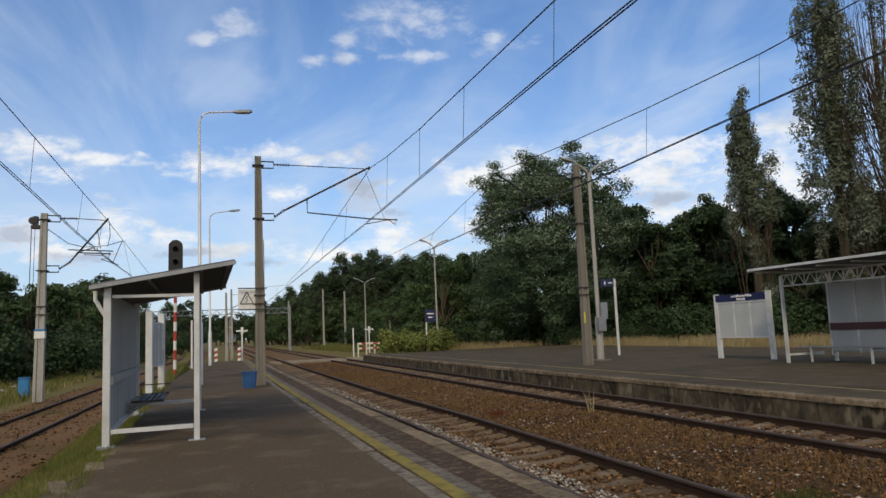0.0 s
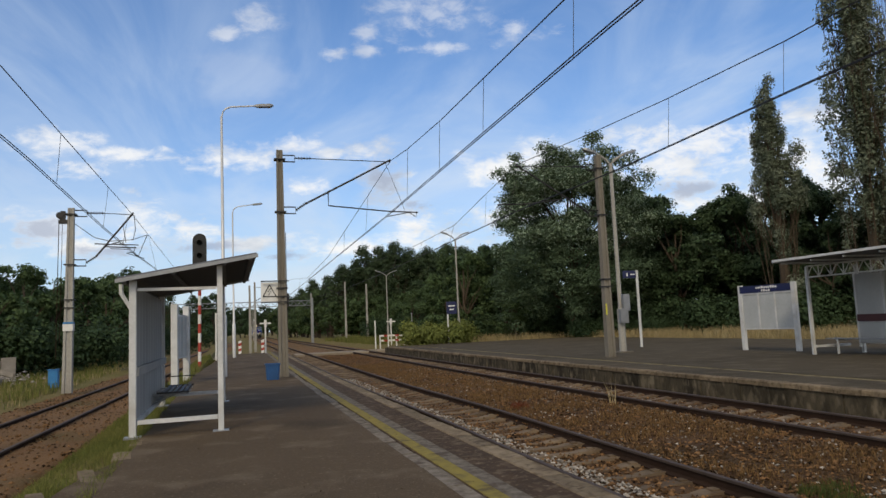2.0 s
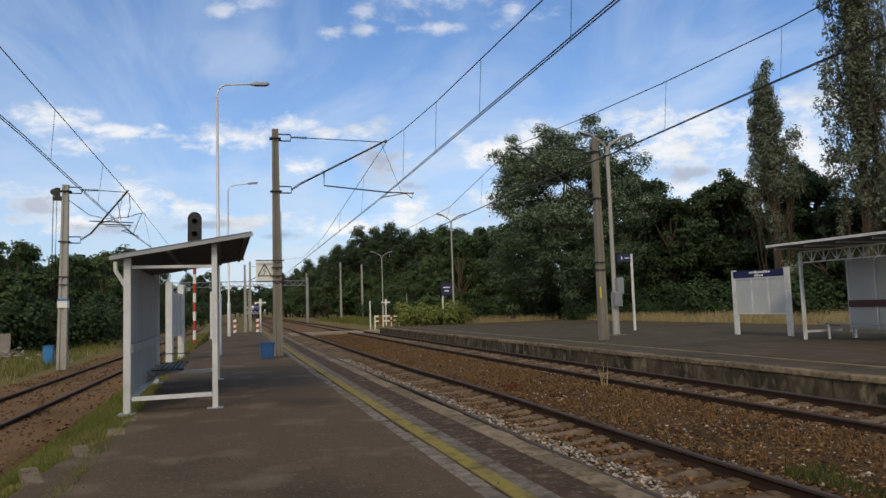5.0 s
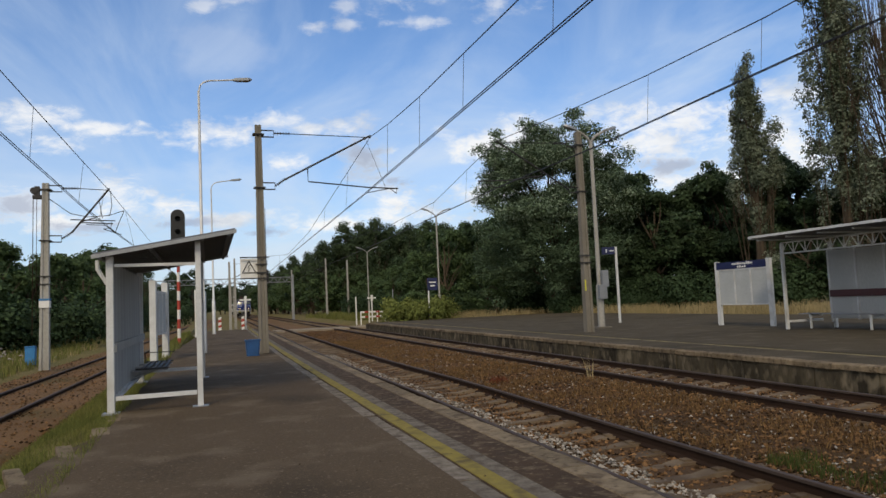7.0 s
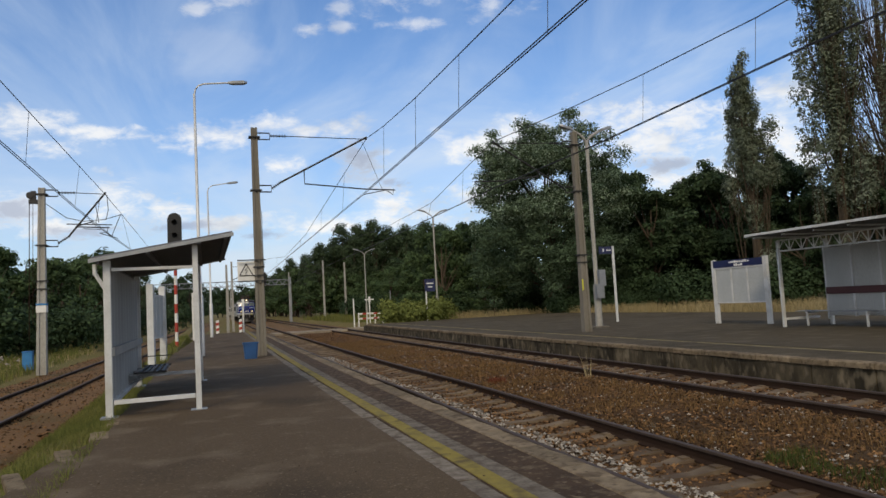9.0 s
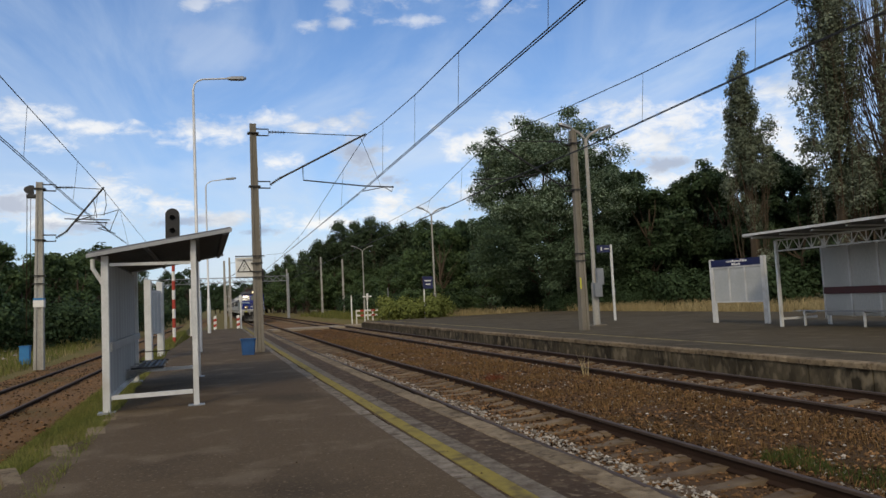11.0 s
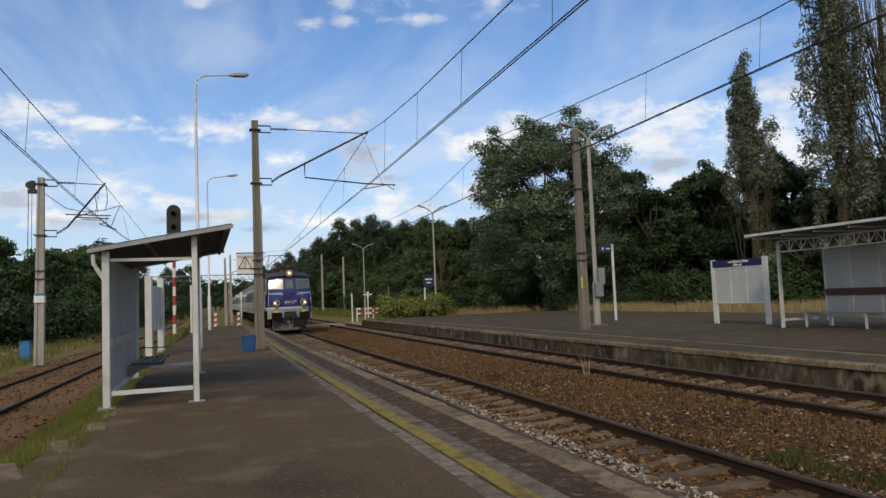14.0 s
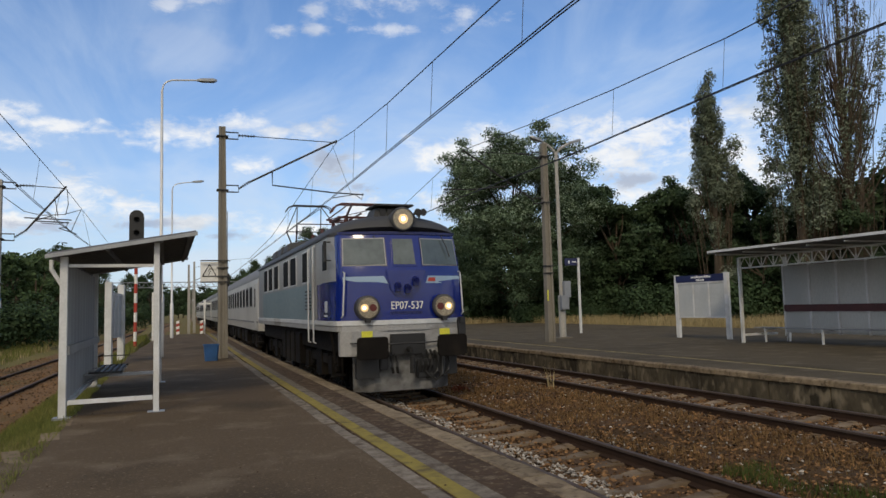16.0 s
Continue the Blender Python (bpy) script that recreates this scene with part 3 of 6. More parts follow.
def platform(name, x_edge, x_back, side, y0, y1, label):
    """side 1: the track lies to the right of it. Surface, kerb, lines and wall follow the line."""
    p = thing(name, label, "platform", kind="structure")
    s = side
    kerb_in = x_edge - s * 0.30
    white0, white1 = (x_edge - 1.29, x_edge - 1.11) if s > 0 else (x_edge + 1.9, x_edge + 1.9)
    y_in, y_out = (1.08, 0.905) if s > 0 else (1.74, 1.63)
    k = int((y1 - y0) / 0.6) + 2
    v, f = [], []
    m = 14
    for j in range(k):
        y = y0 + (y1 - y0) * j / (k - 1)
        for i in range(m):
            u = i / (m - 1)
            back = x_back if s < 0 else x_back + (0.7 if y > 30 else 0) * min(1, (y - 30) / 20) + 0.10 * noise.noise((y * 0.6, 1, 2)) + 0.09 * noise.noise((y * 1.9, 4, 2)) - 0.5 * min(1.0, max(0.0, (11.0 - y) / 3.0))
            xw = white0 + bend(y)
            x = back + (xw - back) * u
            v.append((x, y, 0.012 * noise.noise((x * 0.5, y * 0.4, 7)) if 0 < i < m - 1 else 0))
    f = [(j * m + i, j * m + i + 1, (j + 1) * m + i + 1, (j + 1) * m + i) for j in range(k - 1) for i in range(m - 1)]
    top = Shape().add(v, f)
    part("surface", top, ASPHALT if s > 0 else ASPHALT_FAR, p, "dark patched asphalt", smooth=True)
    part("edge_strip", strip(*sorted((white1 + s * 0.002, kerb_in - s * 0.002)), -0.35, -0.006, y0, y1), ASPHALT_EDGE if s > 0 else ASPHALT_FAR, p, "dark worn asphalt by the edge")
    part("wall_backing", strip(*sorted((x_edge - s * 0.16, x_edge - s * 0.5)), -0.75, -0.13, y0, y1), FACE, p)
    part("yellow_line", strip(*sorted((x_edge - s * y_in, x_edge - s * y_out)), -0.04, 0.003, y0, y1), YELLOW if s > 0 else FADED, p, "worn yellow safety line")
    if s > 0:
        part("worn_strip", strip(x_edge - 0.90, x_edge - 0.72, -0.04, 0.001, y0, y1), SLAB, p, "pale worn strip beside the yellow line")
    return p, white0, white1


def kerb_pieces(p, x_edge, side, y0, y1, length, name="kerb_stone"):
    s = side
    lo, hi = sorted((x_edge, x_edge - s * 0.30))
    shapes = []
    for q in range(4):
        rng = random.Random(q + 3)
        sh = Shape()
        ks = 5
        rings = []
        for i in range(ks):
            y = -length / 2 + 0.008 + (length - 0.016) * i / (ks - 1)
            w = rng.uniform(-0.018, 0.012)
            edge_lo, edge_hi = (-0.15, 0.15 + w) if s > 0 else (-0.15 - w, 0.15)
            rings.append([(edge_lo, y, -0.11), (edge_hi, y, -0.11), (edge_hi, y, -0.025), (edge_hi - 0.02, y, 0.002 + rng.uniform(-0.006, 0.002)), (edge_lo + 0.02, y, 0.002), (edge_lo, y, -0.02)])
        sh.loft(rings)
        shapes.append(mesh_of(name, sh, KERB))
    y = y0
    rng = random.Random(11)
    while y < y1:
        ob = new(name, rng.choice(shapes))
        ob.parent = p
        ob.matrix_basis = pose((lo + hi) / 2 + bend(y + length / 2), y + length / 2, rng.uniform(-0.008, 0.004), 0, 0, bend_turn(y))
        y += length


def row_pieces(p, name, shapes, x, y0, y1, length, gap=0.0, seed=1, z=0.0):
    rng = random.Random(seed)
    y = y0
    while y < y1:
        if rng.random() >= gap:
            ob = new(name, rng.choice(shapes))
            ob.parent = p
            ob.matrix_basis = pose(x + bend(y + length / 2) + rng.uniform(-0.012, 0.012), y + length / 2, z + rng.uniform(-0.004, 0.002), 0, 0, bend_turn(y) + rng.uniform(-0.8, 0.8))
        y += length


NEAR_EDGE, FAR_EDGE = 3.33, 11.58
near_platform, nw0, nw1 = platform("near_platform", NEAR_EDGE, -1.40, 1, -30, 58, "low asphalt station platform with a yellow line and pale kerb")
far_platform, fw0, fw1 = platform("far_platform", FAR_EDGE, 29.0, -1, -30, 57, "opposite asphalt platform with a stained concrete edge wall")


def crossing():
    c = thing("level_crossing", "plank level crossing over both tracks past the platforms", "level crossing", kind="structure")
    me = mesh_of("plank", Shape().box(-0.32, 0.32, -2.1, 2.1, -0.6, -0.335), ROAD)
    b = bend(61)
    for i in range(42):
        x = -2.5 + i * 0.66
        if min(abs(x - NEAR - q) for q in (-0.754, 0.754)) < 0.2 or min(abs(x - FAR - q) for q in (-0.754, 0.754)) < 0.2:
            continue
        ob = new("plank", me)
        ob.parent = c
        ob.matrix_basis = pose(x + b, 60.6, random.uniform(-0.02, 0.004), 0, 0, random.uniform(-0.5, 0.5))


crossing()


# ---- overhead line ----
def concrete_mast(h, w0=0.34, w1=0.22, d0=0.30, d1=0.20):
    """An H-shaped tapering concrete post with a recessed web."""
    s = Shape()
    def ring(z, w, d):
        a, b, q = w / 2, d / 2, d * 0.16
        t = w * 0.28
        return [(-a, -b, z), (-a + t, -b, z), (-a + t + 0.015, -b + q, z), (a - t - 0.015, -b + q, z), (a - t, -b, z), (a, -b, z), (a, b, z), (a - t, b, z), (a - t - 0.015, b - q, z), (-a + t + 0.015, b - q, z), (-a + t, b, z), (-a, b, z)]
    k = 9
    return s.loft([ring(h * i / (k - 1) - (0.3 if i == 0 else 0), w0 + (w1 - w0) * i / (k - 1), d0 + (d1 - d0) * i / (k - 1)) for i in range(k)])


def insulator(s, a, b, r=0.055, n=6):
    a, b = Vector(a), Vector(b)
    s.tube([a, b], r * 0.4, 6)
    for i in range(n):
        q = a.lerp(b, (i + 0.5) / n)
        d = (b - a).normalized() * 0.012
        s.tube([q - d, q + d], r, 8)


def cantilever_mast(x, y, h, tip, low, contact, name="catenary_mast", side=1, label="weathered concrete catenary mast with a steel cantilever arm", lean=0.0, mt=CONCRETE):
    """tip: where the carrying wire hangs; low: end of the lower tube; contact: the contact wire."""
    t = thing(name, label, "catenary mast", pose(x, y, -0.05, 0, lean, 0))
    part("post", concrete_mast(h), mt, t)
    s = side
    tx, tz = (tip[0] - x), tip[1]
    for z in (tz - 0.05, tz - 2.0, 2.9, 3.2):
        part("clamp", Shape().box(-0.2, 0.2, -0.17, 0.17, z - 0.02, z + 0.02), DARK_STEEL, t)
    for z in (tz - 0.02, tz - 1.95):
        br = Shape().tube([(s * 0.12, 0, z + 0.14), (s * 0.55, 0, z + 0.14), (s * 0.55, 0, z - 0.10), (s * 0.12, 0, z - 0.10)], 0.026, 6)
        part("bracket", br, DARK_STEEL, t)
    for a, b in (((s * 0.55, 0, tz + 0.02), (s * 1.15, 0, tz + 0.02)), ((s * 0.55, 0, tz - 1.93), (s * 0.95, 0, tz - 1.65))):
        ins = Shape()
        insulator(ins, a, b, 0.055)
        part("insulator", ins, DARK_STEEL, t)
    arm = Shape()
    arm.tube([(s * 0.9, 0, tz - 1.69), (tx, 0, tz + 0.05)], 0.036, 8)
    arm.tube([(s * 1.1, 0, tz + 0.02), (tx, 0, tz - 0.03)], 0.016, 6)
    lx, lz = low[0] - x, low[1]
    arm.tube([(s * 1.75, 0, tz - 1.2), (s * 1.75, 0, lz + 0.2), (lx - s * 1.2, 0, lz), (lx, 0, lz - 0.04)], 0.026, 6)
    cx, cz = contact[0] - x, contact[1]
    arm.tube([(lx - s * 0.05, 0, lz), (lx - s * 0.08, 0, lz - 0.22), (lx - s * 0.35, 0, cz + 0.20), (cx, 0, cz + 0.03)], 0.018, 6)
    arm.tube([(tx - s * 0.2, 0, tz - 0.1), (lx - s * 0.5, 0, lz)], 0.008, 4)
    part("cantilever", arm, DARK_STEEL, t, "dark tubular cantilever")
    return t


mast_a = cantilever_mast(1.81, 26.15, 8.27, (5.98, 7.97), (6.99, 6.02), (5.75, 5.78))
mast_b = cantilever_mast(14.77, 25.93, 8.37, (11.06, 7.86), (10.2, 6.30), (11.0, 5.95), side=-1)
mast_c = cantilever_mast(-5.89, 30.1, 6.75, (-3.67, 6.55), (-3.55, 5.25), (-3.42, 4.80), lean=0.6, label="pale concrete catenary mast beside the side track", mt=PALE_CONCRETE)


def mast_extras():
    # high-voltage warning plate on mast A, and the plates and weights of the other two
    pl = Shape().box(-0.30, 0.30, -0.012, 0.012, -0.36, 0.34)
    plate = part("warning_plate", pl, SIGN_WHITE, mast_a, "white high-voltage warning plate", at=pose(-0.44, -0.02, 3.08))
    tri = Shape()
    for a, b in (((-0.23, -0.17), (0.23, -0.17)), ((0.23, -0.17), (0, 0.25)), ((0, 0.25), (-0.23, -0.17))):
        tri.tube([(a[0], -0.018, a[1]), (b[0], -0.018, b[1])], 0.018, 6)
    tri.tube([(0.04, -0.018, 0.12), (-0.05, -0.018, 0.0), (0.04, -0.018, 0.01), (-0.03, -0.018, -0.13)], 0.014, 5)
    part("warning_sign", tri, BLACK, plate, "black triangle with a lightning bolt")
    for z in (3.43, 2.68):
        part("plate_rail", Shape().box(-0.75, 0.24, -0.20, -0.165, z, z + 0.04), DARK_STEEL, mast_a)
    part("cable_box", Shape().box(0.165, 0.23, -0.08, 0.08, 2.55, 3.0), DARK_STEEL, mast_a)
    part("hoop", Shape().tube([(0.16, -0.1, 0.9), (0.16, -0.1, 5.2)], 0.012, 5), DARK_STEEL, mast_a, "thin earth cable")
    b = Shape().box(-0.165, -0.10, -0.16, -0.152, 1.75, 2.2)
    part("yellow_tag", b, WARN_YELLOW, mast_b, "faded yellow marker")
    head = Shape().box(-0.42, -0.12, -0.14, 0.14, 6.15, 6.28).box(-0.36, -0.20, -0.10, 0.10, 6.28, 6.62).tube([(-0.38, -0.12, 6.45), (-0.38, 0.12, 6.45)], 0.13, 12)
    part("tension_wheel", head, DARK_STEEL, mast_c, "wire tensioning wheel")
    w = Shape().tube([(-0.42, 0, 6.2), (-0.42, 0, 1.0)], 0.014, 5).tube([(-0.30, 0, 6.2), (-0.30, 0, 1.6)], 0.010, 5)
    part("tension_cable", w, RUST, mast_c)
    part("marker_band", Shape().box(-0.175, 0.175, -0.165, 0.165, 2.02, 2.28), SIGN_WHITE, mast_c, "white band with a blue edge")
    part("blue_band", Shape().box(-0.176, 0.176, -0.166, 0.166, 2.29, 2.36), BOX_BLUE, mast_c)


mast_extras()


def wire(name, pts, r, label, mt=RUBBER, sag=0.0, parent=None):
    """A wire through points, each stretch sagging by so much."""
    q = []
    for a, b in zip(pts, pts[1:]):
        a, b = Vector(a), Vector(b)
        k = 10
        q += [a.lerp(b, i / k) - Vector((0, 0, 4 * sag * (i / k) * (1 - i / k))) for i in range(k)]
    q.append(Vector(pts[-1]))
    ob = part(name, Shape().tube(q, r, 5), mt, parent, label)
    return ob, q


def catenary(name, label, carrier, contacts, droppers, r=0.013):
    t = thing(name, label, "overhead wire")
    c, cq = wire("carrying_wire", carrier, r, "", parent=t)
    for k in (-0.03, 0.03):
        w, wq = wire("contact_wire", [(x + k, y, z) for x, y, z in contacts], r * 0.9, "", parent=t)
    def at_y(q, y):
        for a, b in zip(q, q[1:]):
            lo, hi = sorted((a.y, b.y))
            if lo <= y <= hi and hi > lo:
                return a.lerp(b, (y - a.y) / (b.y - a.y))
        return None
    for y in droppers:
        a, b = at_y(cq, y), at_y(wq, y)
        if a and b and a.z - b.z > 0.1:
            part("dropper", Shape().tube([a, b], 0.006, 4), RUBBER, t)
    return t


catenary("near_catenary", "overhead carrying and contact wires with droppers over the main track",
         [(4.75, -24, 8.0), (4.80, -8, 6.55), (4.92, 4, 6.45), (5.11, 9.4, 6.62), (5.32, 14.0, 6.87), (5.48, 17.9, 7.06), (5.69, 22.3, 7.42), (5.98, 26.15, 7.93), (6.05, 45, 6.2), (6.3, 60, 5.95), (6.6, 82, 7.4), (9.0, 150, 7.4), (13, 300, 7.4)],
         [(4.6, -24, 5.5), (4.95, 8.2, 5.52), (5.75, 26.15, 5.78), (6.5, 82, 5.6), (8.8, 150, 5.5), (13, 300, 5.5)],
         [-14, -6, 0.5, 5.0, 9.4, 14.0, 17.9, 22.3, 31, 38, 48, 58, 68])
catenary("far_catenary", "overhead wires over the second main track",
         [(10.0, -24, 8.0), (10.2, -6, 7.0), (10.21, 10.6, 6.70), (10.49, 14.9, 6.95), (10.74, 19.2, 7.27), (11.06, 25.93, 7.83), (11.6, 36, 6.85), (12.2, 48, 7.0), (12.6, 78, 8.0), (14.2, 150, 7.4), (18, 300, 7.4)],
         [(9.9, -24, 5.6), (10.0, 9.7, 5.64), (10.5, 17.3, 5.72), (11.0, 25.93, 5.95), (11.7, 50, 5.9), (12.2, 78, 5.9), (14, 150, 5.6), (18, 300, 5.5)],
         [-14, -6, 4, 10.65, 14.75, 19, 23, 30, 36, 44, 52, 62])
catenary("side_catenary", "overhead wires over the side track",
         [(-4.3, -20, 7.2), (-4.2, 8, 6.85), (-4.12, 17, 6.88), (-3.67, 30.1, 6.5), (-3.6, 50, 6.3), (-3.4, 75, 6.3)],
         [(-4.4, -20, 5.5), (-4.2, 17.2, 5.60), (-4.0, 25.8, 5.3), (-3.42, 30.1, 4.78), (-3.2, 45, 4.85), (-2.9, 75, 5.2)],
         [-8, 4, 14, 19.5, 25.5, 36], 0.012)


def jumpers():
    """Slack jumper cables and the steady tube beside the side track's mast."""
    t = thing("jumper_cables", "slack black jumper cables at the side track's mast", "cable")
    part("cable", Shape().tube([(-5.69, 30.1, 6.09), (-4.99, 30.1, 5.54), (-4.42, 30.1, 5.40), (-3.66, 30.1, 5.45), (-3.09, 30.1, 5.64)], 0.014, 5), RUBBER, t)
    part("cable", Shape().tube([(-3.09, 30.1, 5.64), (-3.29, 30.1, 5.15), (-3.42, 30.1, 4.79)], 0.014, 5), RUBBER, t)
    part("cable", Shape().tube([(-3.57, 30.1, 6.42), (-3.53, 30.1, 5.83), (-3.62, 30.1, 5.43)], 0.014, 5), RUBBER, t)
    part("cable", Shape().tube([(-3.99, 30.1, 6.11), (-3.91, 30.1, 5.61), (-3.87, 30.1, 5.34)], 0.014, 5), RUBBER, t)
    part("cable", Shape().tube([(-4.99, 30.1, 5.30), (-3.41, 30.1, 5.24)], 0.022, 5), RUBBER, t)
    part("cable", Shape().tube([(-4.44, 30.1, 5.11), (-3.77, 30.1, 5.07), (-3.42, 30.1, 4.79), (-3.21, 30.1, 4.70)], 0.014, 5), RUBBER, t)


jumpers()


def simple_mast(x, y, h, label, arm=0, mt=None):
    t = thing("catenary_mast", label, "catenary mast", pose(x, y, -0.3), group="masts beyond the crossing")
    part("post", concrete_mast(h + 0.3, 0.27, 0.19, 0.25, 0.17), PALE_CONCRETE, t)
    if arm:
        a = Shape().tube([(0, 0, h - 1.8), (arm, 0, h - 0.1)], 0.04, 6).tube([(0, 0, h - 0.3), (arm, 0, h - 0.15)], 0.02, 5).tube([(arm * 0.5, 0, h - 1.2), (arm * 1.15, 0, h - 1.75)], 0.025, 5)
        part("cantilever", a, DARK_STEEL, t)
    return t


simple_mast(15.7, 100, 8.2, "grey concrete catenary mast on the grass verge", -3.6)
simple_mast(11.9 + 1.0, 118, 7.6, "grey concrete catenary mast beside the line", -3.4)
simple_mast(2.75, 82, 7.2, "concrete catenary mast past the platform end", 3.6)
simple_mast(2.0, 75, 6.4, "pale concrete post past the platform end")
simple_mast(4.2, 150, 7.6, "distant concrete catenary mast", 3.4)
simple_mast(16.6, 150, 7.6, "distant concrete catenary mast", -3.4)
simple_mast(6.2, 200, 7.6, "distant concrete catenary mast", 3.4)
simple_mast(17.8, 95, 7.5, "slim grey post on the verge by the wood")


def gantry(y, x0, x1, h):
    t = thing("signal_gantry", "grey steel lattice gantry across the tracks", "gantry", pose(0, y, -0.4))
    for x in (x0, x1):
        part("leg", Shape().box(x - 0.14, x + 0.14, -0.14, 0.14, 0, h + 0.4), GALV, t)
    s = Shape()
    n = 18
    for z in (h - 0.75, h):
        for yy in (-0.3, 0.3):
            s.tube([(x0, yy, z), (x1, yy, z)], 0.05, 4)
    for i in range(n):
        a, b = x0 + (x1 - x0) * i / n, x0 + (x1 - x0) * (i + 1) / n
        for yy in (-0.3, 0.3):
            s.tube([(a, yy, h - 0.75), ((a + b) / 2, yy, h), (b, yy, h - 0.75)], 0.035, 4)
    part("truss", s, GALV, t, "lattice cross beam")


gantry(112, -8.0, 12.4, 6.6)


# ---- lamps, signals and posts ----
def platform_lamp(x, y, h, reach, name="platform_lamp", arms=(1,), mt=POLE_WHITE, label="tall silver-grey platform lamp with one curved arm", rise=0.35, base_r=0.11, tip_r=0.045, group=""):
    t = thing(name, label, "street lamp", pose(x, y, 0), group=group)
    part("pole", Shape().tube([(0, 0, -0.1), (0, 0, h * 0.22), (0, 0, h * 0.225), (0, 0, h - 0.3)], [base_r, base_r, base_r * 0.62, tip_r], 12), mt, t, smooth=True)
    for d in arms:
        pts = [(0, 0, h - 0.35), (d * 0.05, 0, h - 0.12), (d * 0.16, 0, h + 0.02), (d * 0.35, 0, h + 0.06 + rise * 0.15), (d * reach, 0, h + 0.06 + rise * 0.45)]
        part("arm", Shape().tube(pts, tip_r * 0.75, 8), mt, t, smooth=True)
        z = h + 0.06 + rise * 0.45
        e = math.atan2(rise * 0.3, reach)
        hd = Shape()
        hd.loft([[(u, -w, zz - q), (u, w, zz - q), (u, w, zz + q * 0.6), (u, -w, zz + q * 0.6)] for u, w, q, zz in ((0, 0.05, 0.04, 0), (0.18, 0.12, 0.07, 0.0), (0.62, 0.13, 0.075, 0.0), (0.75, 0.06, 0.03, 0.0))])
        part("lamp_head", hd, GALV, t, "flat grey lamp head", bevel=0.01, at=pose(d * reach - d * 0.1, 0, z, 0, -math.degrees(e), 0 if d > 0 else 180))
    return t


platform_lamp(-0.22, 28.4, 10.38, 1.35, rise=0.3)
platform_lamp(0.28, 50.0, 10.1, 1.35, rise=0.5)
lamp_b = platform_lamp(16.95, 28.6, 8.75, 0.75, arms=(-1, 1), mt=PALE_CONCRETE, label="weathered concrete platform lamp with two curved arms", rise=0.7, base_r=0.16, tip_r=0.08)
platform_lamp(19.42, 60.0, 9.2, 0.75, arms=(-1, 1), mt=PALE_CONCRETE, label="concrete lamp with two arms behind the bush", rise=0.7, base_r=0.13, tip_r=0.07)
platform_lamp(18.45, 85.0, 7.9, 0.75, arms=(-1, 1), mt=PALE_CONCRETE, label="concrete lamp with two arms beyond the crossing", rise=0.7, base_r=0.12, tip_r=0.06)


part("label_plate", Shape().box(-0.06, 0.06, -0.122, -0.112, 2.0, 2.7), SIGN_WHITE, bpy.data.objects["platform_lamp"], "white paper label")


def lamp_box():
    s = Shape().box(-0.2, 0.2, -0.34, -0.14, 1.3, 1.95).box(-0.02, 0.32, -0.32, -0.14, 1.85, 2.6)
    part("meter_box", s, GALV, lamp_b, "grey electrical box", bevel=0.015)
    part("base_block", Shape().box(-0.35, 0.35, -0.3, 0.3, -0.1, 0.05), CONCRETE, lamp_b, bevel=0.02)


lamp_box()


def signal():
    t = thing("railway_signal", "black three-light railway signal on a red and white mast", "railway signal", pose(-1.56, 40.5, -0.3, 0, 0.4, 0))
    n = 10
    for i in range(n):
        z0, z1 = 5.0 * i / n, 5.0 * (i + 1) / n
        part("mast_band", Shape().tube([(0, 0, z0), (0, 0, z1)], 0.085, 12), RED if i % 2 == 0 else SIGN_WHITE, t, smooth=True)
    hs = Shape()
    ring = []
    for k in range(12):
        a = math.pi * k / 11
        ring.append((0.36 * math.cos(a), 7.02 + 0.36 * math.sin(a)))
    prof = [(0.36, 4.95)] + ring + [(-0.36, 4.95)]
    hs.loft([[(x, y, z) for x, z in prof] for y in (-0.14, -0.02)])
    hs.box(-0.2, 0.2, -0.02, 0.22, 5.1, 7.1)
    head = part("head", hs, BLACK, t, "black signal head with a rounded top")
    for z in (5.45, 6.15, 6.85):
        lens = part("lens", Shape().tube([(0, -0.155, z), (0, -0.143, z)], 0.12, 16), RED_GLASS if z < 5.5 else GLASS_DARK, head)
        hood = Shape()
        hood.loft([[(0.15 * math.cos(math.pi * k / 8), y, z + 0.15 * math.sin(math.pi * k / 8)) for k in range(9)] for y in (-0.14, -0.40)], closed=False, caps=False)
        part("hood", hood, BLACK, head)
    part("post_top", Shape().tube([(0, 0, 4.95), (0, 0, 5.2)], 0.07, 10), DARK_STEEL, t)


signal()


def marker_post(x, y, h, label, top=False, z=0.0, r=0.06, mt=SIGN_WHITE):
    t = thing("marker_post", label, "post", pose(x, y, z))
    part("post", Shape().tube([(0, 0, -0.1), (0, 0, h)], r, 10), mt, t, smooth=True)
    if top:
        part("lamp", Shape().box(-0.42, 0.42, -0.05, 0.05, h - 0.28, h - 0.16).box(-0.09, 0.09, -0.12, 0.06, h - 0.5, h + 0.06), SIGN_WHITE, t, "crossing warning lights")
    return t


marker_post(-0.80, 46.2, 2.9, "narrow white post on the platform")
marker_post(2.66, 57.0, 2.5, "white crossing signal post at the platform end", True)
marker_post(12.35, 62.3, 2.4, "slim white post by the level crossing", z=-0.2)
marker_post(14.6, 66.0, 2.5, "white crossing signal post across the tracks", True, z=-0.2)
marker_post(20.2, 80.0, 3.2, "small grey post on the verge", z=-0.1, mt=GALV)


